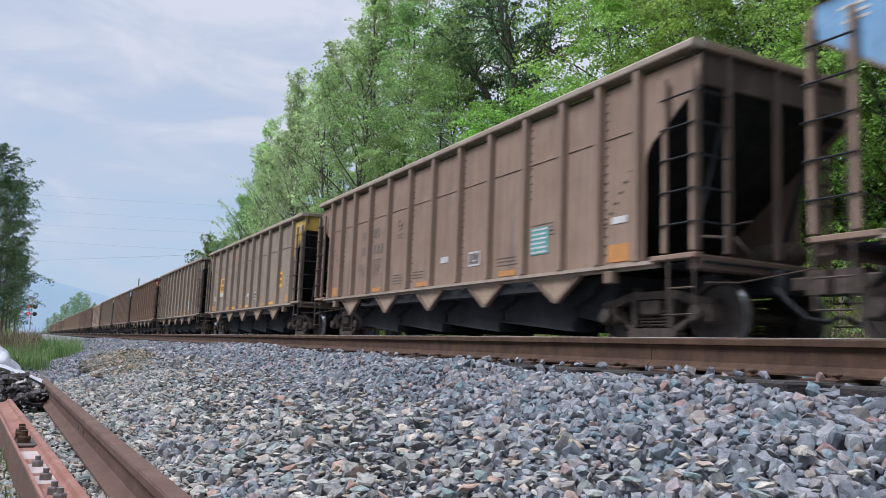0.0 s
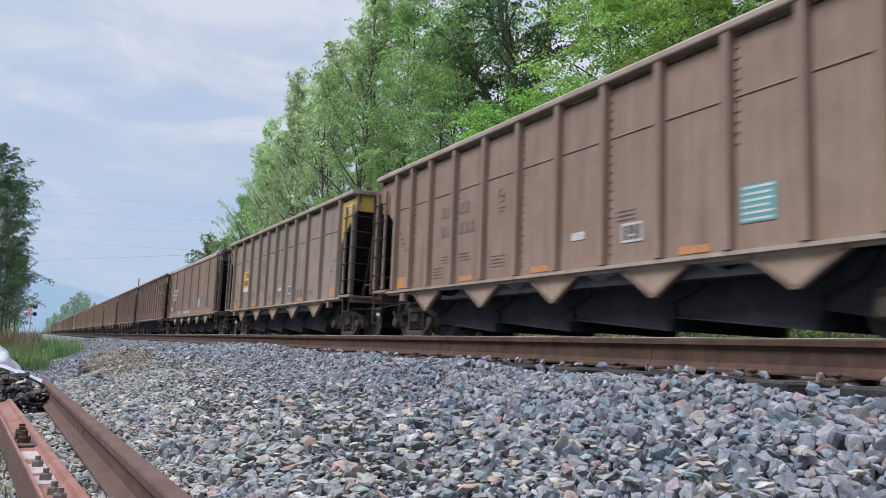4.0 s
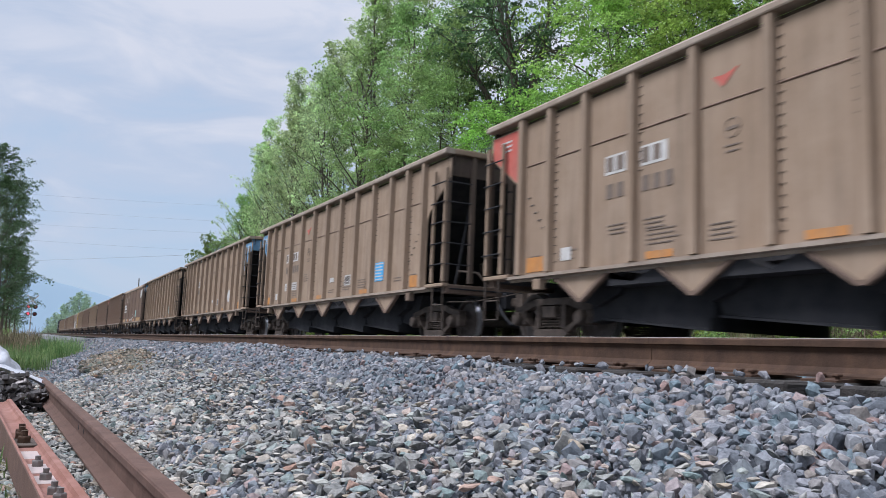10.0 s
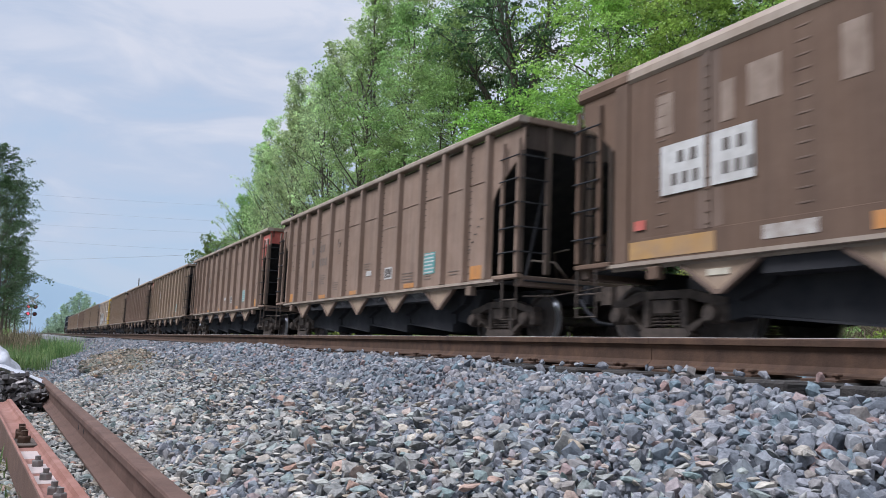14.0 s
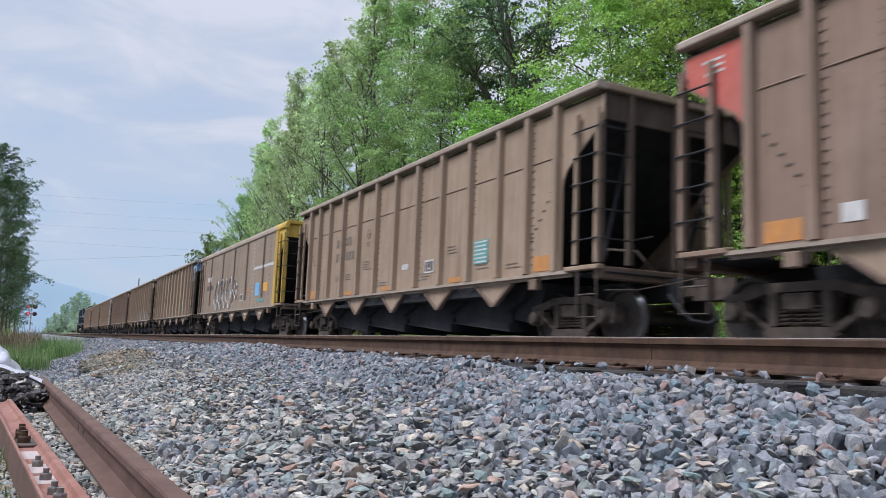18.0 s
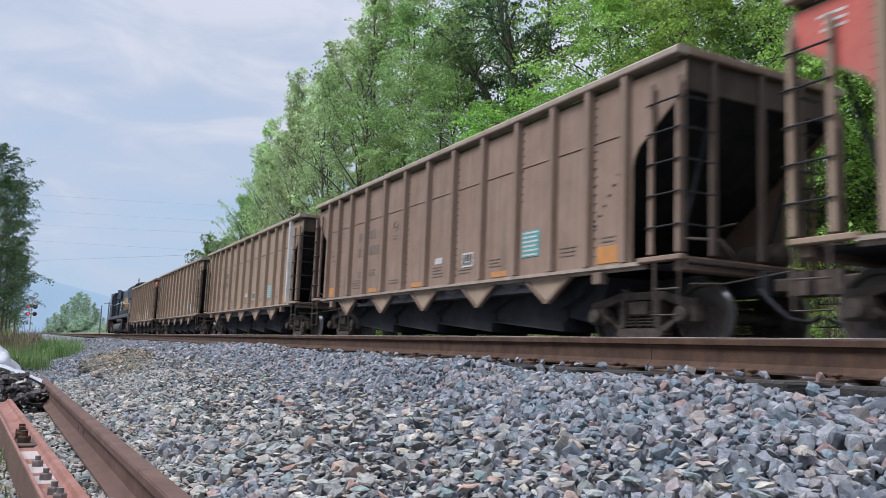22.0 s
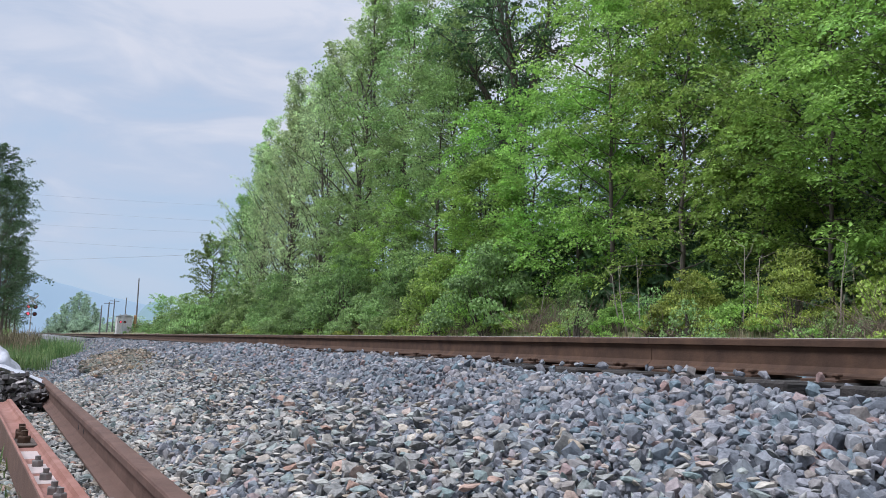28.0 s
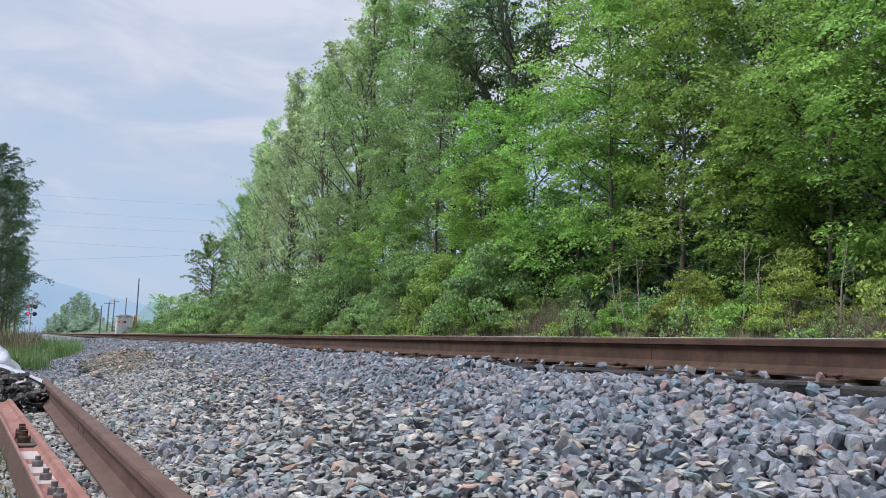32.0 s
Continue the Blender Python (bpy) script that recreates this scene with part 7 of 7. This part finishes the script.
rg = random.Random(12)
spots = []
for i in range(900):
    x = -17 - 60 * rg.random() ** 1.5
    y = -6 + 6.2 * rg.random() ** 0.7 + (0.9 if x < -22 else 0.0) * rg.random()
    spots.append((x, y, 0.0))
grass_tufts("tall_grass", spots, 44, 0.31, "tall rough grass beside the ballast", 5)
spots = [(-24 - 40 * rg.random(), -6 + 6.4 * rg.random() ** 0.8, 0.0) for i in range(240)]
grass_tufts("dry_stalks", spots, 16, 0.85, "tall brown seeding stalks among the grass", 15, DRY_GRASS)
spots = [(-23.5 - 3 * rg.random(), 0.2 + 1.0 * rg.random(), 0.05) for i in range(70)]
grass_tufts("tall_grass", spots, 20, 0.55, "seeding grass at the edge of the ballast", 6)
spots = [(-1.6 - 3.5 * rg.random(), -0.10 - 0.22 * rg.random(), 0.0) for i in range(40)]
grass_tufts("weeds", spots, 14, 0.085, "dry weeds beside the stored rails", 7)
spots = []
for i in range(2600):
    x = 3 - 85 * rg.random() ** 1.25
    y = 12.2 + 3.6 * rg.random()
    spots.append((x, y, ground_height(x, y)))
grass_tufts("bank_grass", spots[:1200], 14, 0.26, "rough grass along the bank behind the tracks", 8)

# low leafy scrub, ivy and dry litter on the bank behind the tracks
for i in range(170):
    x = 0 - 60 * rg.random() ** 1.2
    y = 12.2 + 2.6 * rg.random()
    place_tree(SCRUB[rg.randrange(3)], "shrub", "low leafy scrub on the bank", "shrub", x, y, ground_height(x, y) - 0.05, rg.uniform(0, 360), rg.uniform(0.6, 1.25), "low scrub on the bank", (None, LEAF, LEAF_OLIVE)[i % 3])
spots = []
for i in range(420):
    x = 3 - 60 * rg.random() ** 1.2
    y = 12.0 + 3.4 * rg.random()
    spots.append((x, y, ground_height(x, y)))
grass_tufts("dry_stalks", spots, 12, 0.42, "dry brown stalks along the bank", 18, DRY_GRASS)


# ---- left trees, far trees, signals, poles, wires, hills ----
def make_distance():
    rng = random.Random(21)
    edge = "trees beside the crossing road"
    for x, y, s, i in ((-41, -2.3, 0.62, 2), (-46, -1.7, 0.52, 0), (-54, -1.7, 0.50, 1), (-63, -1.7, 0.5, 2), (-75, -1.8, 0.45, 0), (-40, -6.5, 0.66, 3), (-86, -1.6, 0.36, 1), (-50, -5.5, 0.62, 2)):
        place_tree(NEAR_TREES[i], "tree", "dark leafy tree with drooping branches beside the grass", "tree", x, y, 0, rng.uniform(0, 360), s * 0.94, edge, LEAF_DARK)
    for x in (-30, -36, -45, -52, -60, -70):
        place_tree(BUSHES[rng.randrange(3)], "shrub", "green shrub at the edge of the grass", "shrub", x - 6, -3.2 + rng.uniform(-1, 0.6), 0, rng.uniform(0, 360), 0.8, "shrubs beside the grass", LEAF)
    # round tree, small tree and low hedge at the end of the wood
    lone = tree_meshes(141, 13.2, 4.1, 0.40, 40, 4, 62, 0.19, 1.5, (0.2, 0.8), full=0.55, thick=0.022, top=0.5, bare=0.4)
    low = tree_meshes(142, 6.2, 4.0, 0.30, 26, 4, 40, 0.19, 1.2, (0.2, 0.8), full=0.45, thick=0.016, top=0.4, bare=0.4)
    place_tree(lone, "tree", "round-topped lone tree with a dark trunk and thin foliage", "tree", -111, 21.2, 0.4, 40, 1.0, "trees along the railway", LEAF_MID)
    place_tree(low, "tree", "small sparse tree beyond the hedge", "tree", -140, 19.6, 0.3, 10, 1.0, "trees along the railway", LEAF)
    place_tree(low, "tree", "small sparse tree beside the lone tree", "tree", -122, 20.4, 0.3, 170, 0.95, "trees along the railway")
    for i in range(22):
        y = 5.5 + 27 * (i + rng.random()) / 22
        top = float(np.interp(y, (5, 13, 20, 25, 33), (0.45, 0.8, 1.15, 1.1, 0.55)))
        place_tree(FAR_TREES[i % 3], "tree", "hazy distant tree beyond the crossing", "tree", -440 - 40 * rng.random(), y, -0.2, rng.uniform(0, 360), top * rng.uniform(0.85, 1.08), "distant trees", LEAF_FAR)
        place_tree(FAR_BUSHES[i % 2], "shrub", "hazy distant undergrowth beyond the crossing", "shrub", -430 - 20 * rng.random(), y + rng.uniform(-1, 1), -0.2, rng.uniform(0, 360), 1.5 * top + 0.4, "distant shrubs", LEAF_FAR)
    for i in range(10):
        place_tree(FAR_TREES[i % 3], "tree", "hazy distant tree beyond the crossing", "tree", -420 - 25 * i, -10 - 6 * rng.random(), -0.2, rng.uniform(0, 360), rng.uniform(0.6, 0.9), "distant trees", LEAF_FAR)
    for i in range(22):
        place_tree(FAR_BUSHES[i % 2], "shrub", "shrub near the crossing, leaves paled as haze", "shrub", -190 - 6 * i, 17 + rng.uniform(0, 12), -0.1, rng.uniform(0, 360), rng.uniform(0.8, 1.4), "shrubs near the crossing", LEAF_FAR)


make_distance()
LAMP_RED = bpy.data.materials.new("lit_red_lamp")
LAMP_RED.use_nodes = True
LAMP_RED.node_tree.nodes["Principled BSDF"].inputs["Base Color"].default_value = (0.6, 0.02, 0.03, 1)
LAMP_RED.node_tree.nodes["Principled BSDF"].inputs["Emission Color"].default_value = (1.0, 0.12, 0.16, 1)
LAMP_RED.node_tree.nodes["Principled BSDF"].inputs["Emission Strength"].default_value = 1.3
POLEWOOD = mat("weathered_pole_wood", (0.11, 0.108, 0.108), 0.95, scale=4, col2=(0.19, 0.187, 0.185), stretch=(4, 4, 0.4), bump=0.3)


def crossing_signal(x, y, z, levels, label):
    sig = new("crossing_signal")
    sig.location = (x, y, z)
    tagged(sig, label, "crossing signal", "crossing signals")
    top = max(levels) + 1.0
    part("mast", Build().tube([(0, 0, 0), (0, 0, top)], 0.07, 10), STEEL_GREY, sig)
    part("base_box", boxes((-0.3, 0.3, -0.3, 0.3, 0, 0.9), c=0.03), STEEL_GREY, sig, "grey base box")
    part("crossbuck", Build().prism([(-0.6, top - 0.75), (-0.52, top - 0.85), (0.6, top + 0.25), (0.52, top + 0.35)], 0, 0.08, 0.11).prism([(0.6, top - 0.75), (0.52, top - 0.85), (-0.6, top + 0.25), (-0.52, top + 0.35)], 0, 0.111, 0.14), WHITEP, sig, "white crossbuck boards")
    for h in levels:
        part("lamp_bar", Build().tube([(0.1, -0.42, h), (0.1, 0.42, h)], 0.035, 8), BLACK, sig)
        for i, s in enumerate((-1, 1)):
            hood = part("lamp_hood", Build().lathe([(0.0, 0.10), (0.22, 0.10), (0.23, 0.13), (0.14, 0.16), (0.13, 0.30)], "x", 16, (0, s * 0.34, h)), BLACK, sig, "black lamp target and hood")
            part("lens", Build().lathe([(0.0, 0.19), (0.10, 0.18), (0.14, 0.165)], "x", 14, (0, s * 0.34, h)), LAMP_RED if i == 0 else REDP, hood, "red lens")
    return sig


crossing_signal(-100, -0.36, 0.0, (2.85, 3.66), "grey crossing mast with two pairs of red lamps")
crossing_signal(-142, 13.15, 0.0, (3.17,), "crossing mast with a pair of red lamps")


def make_shed():
    shed = new("signal_shed")
    shed.location = (-150, 14.1, 0.0)
    tagged(shed, "pale grey metal signal shed beside the crossing", "shed")
    part("wall", boxes((-1.5, 1.5, -1.25, 1.25, 0.3, 4.3), c=0.03), WHITEP, shed, "pale grey walls")
    part("roof", Build().prism([(-1.4, 4.3), (1.4, 4.3), (0, 4.65)], 0, -1.65, 1.65), STEEL_GREY, shed)
    part("door", boxes((1.5, 1.54, -0.5, 0.5, 0.4, 2.5), c=0.01), STEEL_GREY, shed)
    part("footing", boxes((-1.6, 1.6, -1.35, 1.35, -0.1, 0.32), c=0.03), BALLAST, shed)
    b = new("marker_post")
    b.location = (-150, 15.9, 0.0)
    tagged(b, "dusty orange marker post near the shed", "marker post")
    part("post", boxes((-0.2, 0.2, -0.22, 0.22, -0.05, 4.6), c=0.05), FADED_ORANGE, b)


make_shed()


def make_pole(x, y, h, arms, lean=0.0):
    pole = new("utility_pole")
    pole.matrix_basis = pose(x, y, -0.1, lean, 0, 0)
    tagged(pole, "grey wooden utility pole near the crossing", "utility pole", "utility poles")
    part("pole", Build().tube([(0, 0, 0), (0, 0, h * 0.5), (0, 0, h)], [0.19, 0.16, 0.12], 10), POLEWOOD, pole)
    for z in arms:
        a = part("crossarm", boxes((-0.06, 0.06, -1.2, 1.2, z - 0.06, z + 0.06), c=0.01), POLEWOOD, pole)
        for q in (-1.05, -0.5, 0.5, 1.05):
            part("insulator", lambda: Build().lathe([(0.03, 0.0), (0.05, 0.05), (0.03, 0.12), (0.0, 0.14)], "z", 8), STEEL_GREY, a, key="insulator", m=pose(0, q, z + 0.06))


make_pole(-180, 19.4, 13.4, (), 1.0)
make_pole(-200, 13.7, 7.9, ())
make_pole(-205, 15.6, 9.0, (8.6,))
make_pole(-230, 18.8, 10.8, (10.3,))
make_pole(-240, 22.7, 11.9, ())
WIRE = mat("dull_wire", (0.30, 0.33, 0.38), 0.6, 0.3)


def make_wires():
    for k, (z0, z1, sag) in enumerate(((35.24, 37.44, 3.0), (31.35, 33.12, 3.0), (27.73, 29.73, 3.0), (23.62, 24.85, 3.0), (18.82, 23.16, 0.6))):
        slope = (z1 - z0) / (38.0 if k < 4 else 33.6)
        pts = []
        for i in range(33):
            y = -90 + 240 * i / 32
            pts.append((-220, y, z0 + slope * y + sag * ((y - 18) / 110) ** 2))
        w = new("power_line", Build().tube(pts, 0.022 if k < 4 else 0.04, 5).mesh("power_line", WIRE, True))
        tagged(w, "thin dark overhead power line across the valley", "power line", "overhead power lines")
    for y in (-92, 152):
        t = new("transmission_pole")
        t.location = (-220, y, -0.3)
        tagged(t, "tall steel transmission pole that holds the lines", "transmission pole", "transmission poles")
        part("pole", Build().tube([(0, 0, 0), (0, 0, 44)], [0.5, 0.25], 12), STEEL_GREY, t)
        for z in (20.5, 26.5, 31, 34.5, 38.5):
            part("arm", boxes((-0.1, 0.1, -2.2 if y > 0 else -0.2, 0.2 if y > 0 else 2.2, z - 0.1, z + 0.1), c=0.02), STEEL_GREY, t)


make_wires()


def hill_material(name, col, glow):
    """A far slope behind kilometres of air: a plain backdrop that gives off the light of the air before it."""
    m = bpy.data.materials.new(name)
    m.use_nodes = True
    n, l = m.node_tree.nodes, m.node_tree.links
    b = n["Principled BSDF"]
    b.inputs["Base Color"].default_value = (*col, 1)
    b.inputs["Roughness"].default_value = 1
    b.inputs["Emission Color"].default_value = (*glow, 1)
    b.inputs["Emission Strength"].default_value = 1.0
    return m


def make_hill(x, ridge, depth, material, label, seed):
    """A ridge that runs across the valley; ridge: (y, z) crest points."""
    ys = np.linspace(ridge[0][0], ridge[-1][0], 90)
    zs = np.interp(ys, [r[0] for r in ridge], [r[1] for r in ridge])
    v, k = [], 9
    for i, (y, z) in enumerate(zip(ys, zs)):
        z = z * (1 + 0.03 * noise.noise((y * 0.02, seed, 0)) + 0.015 * noise.noise((y * 0.09, seed, 4)))
        for j in range(k):
            t = j / (k - 1)
            v.append((x + depth * (1 - t) * 1.0 + 20 * noise.noise((y * 0.01, t * 3, seed)), y, z * math.sin(t * math.pi / 2) - 2))
    f = [(i * k + j, (i + 1) * k + j, (i + 1) * k + j + 1, i * k + j + 1) for i in range(len(ys) - 1) for j in range(k - 1)]
    ob = new("backdrop", Build().add(v, f).mesh("backdrop", material, True))
    tagged(ob, label, "hill", kind="structure")


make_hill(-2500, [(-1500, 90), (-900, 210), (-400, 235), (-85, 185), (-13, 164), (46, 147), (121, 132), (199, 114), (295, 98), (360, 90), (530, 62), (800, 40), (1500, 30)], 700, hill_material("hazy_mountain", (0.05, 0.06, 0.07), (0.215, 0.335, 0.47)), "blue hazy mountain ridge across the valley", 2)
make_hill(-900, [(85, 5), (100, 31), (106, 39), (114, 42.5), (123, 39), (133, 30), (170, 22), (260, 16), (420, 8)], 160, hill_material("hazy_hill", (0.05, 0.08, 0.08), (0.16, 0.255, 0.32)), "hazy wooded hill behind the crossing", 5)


def run(t):
    """Metres that the leading car's top corner has gone: the train slows gently from 17.2 to 16.4 m/s."""
    return RUN[0] + RUN[1] * t + RUN[2] * t * t + RUN[3] * t ** 3


def motions():
    times = [i * 0.5 for i in range(65)]
    for n, car in TRAIN:
        off = LOCO_OFFSET if car.name.startswith("loco") else 0.0
        walk(car, [(t, pose(run(t) - n * PITCH_CARS - HALF + off, FAR_Y, RAIL)) for t in times])
    # wheels turn while their car is near; each turn is less than a quarter from row to row
    homes = {car.name: (n, LOCO_OFFSET if car.name.startswith("loco") else 0.0) for n, car in TRAIN}
    for wheel, a in WHEELS:
        truck = wheel.parent
        n, off = homes[truck.parent.name]
        base = -n * PITCH_CARS - HALF + off + truck.location.x + a
        steps = [k for k in range(961) if -42 < run(k / 30) + base < 3]
        if not steps:
            continue
        rows = []
        for k in steps:
            turn = math.degrees((run(k / 30) - run(steps[0] / 30)) / 0.457)
            rows.append((k / 30, pose(a, 0, 0.457, 0, turn, 0)))
        if steps[0] > 0:
            rows.insert(0, (0, rows[0][1]))
        if steps[-1] < 960:
            rows.append((32, rows[-1][1]))
        walk(wheel, rows)


motions()
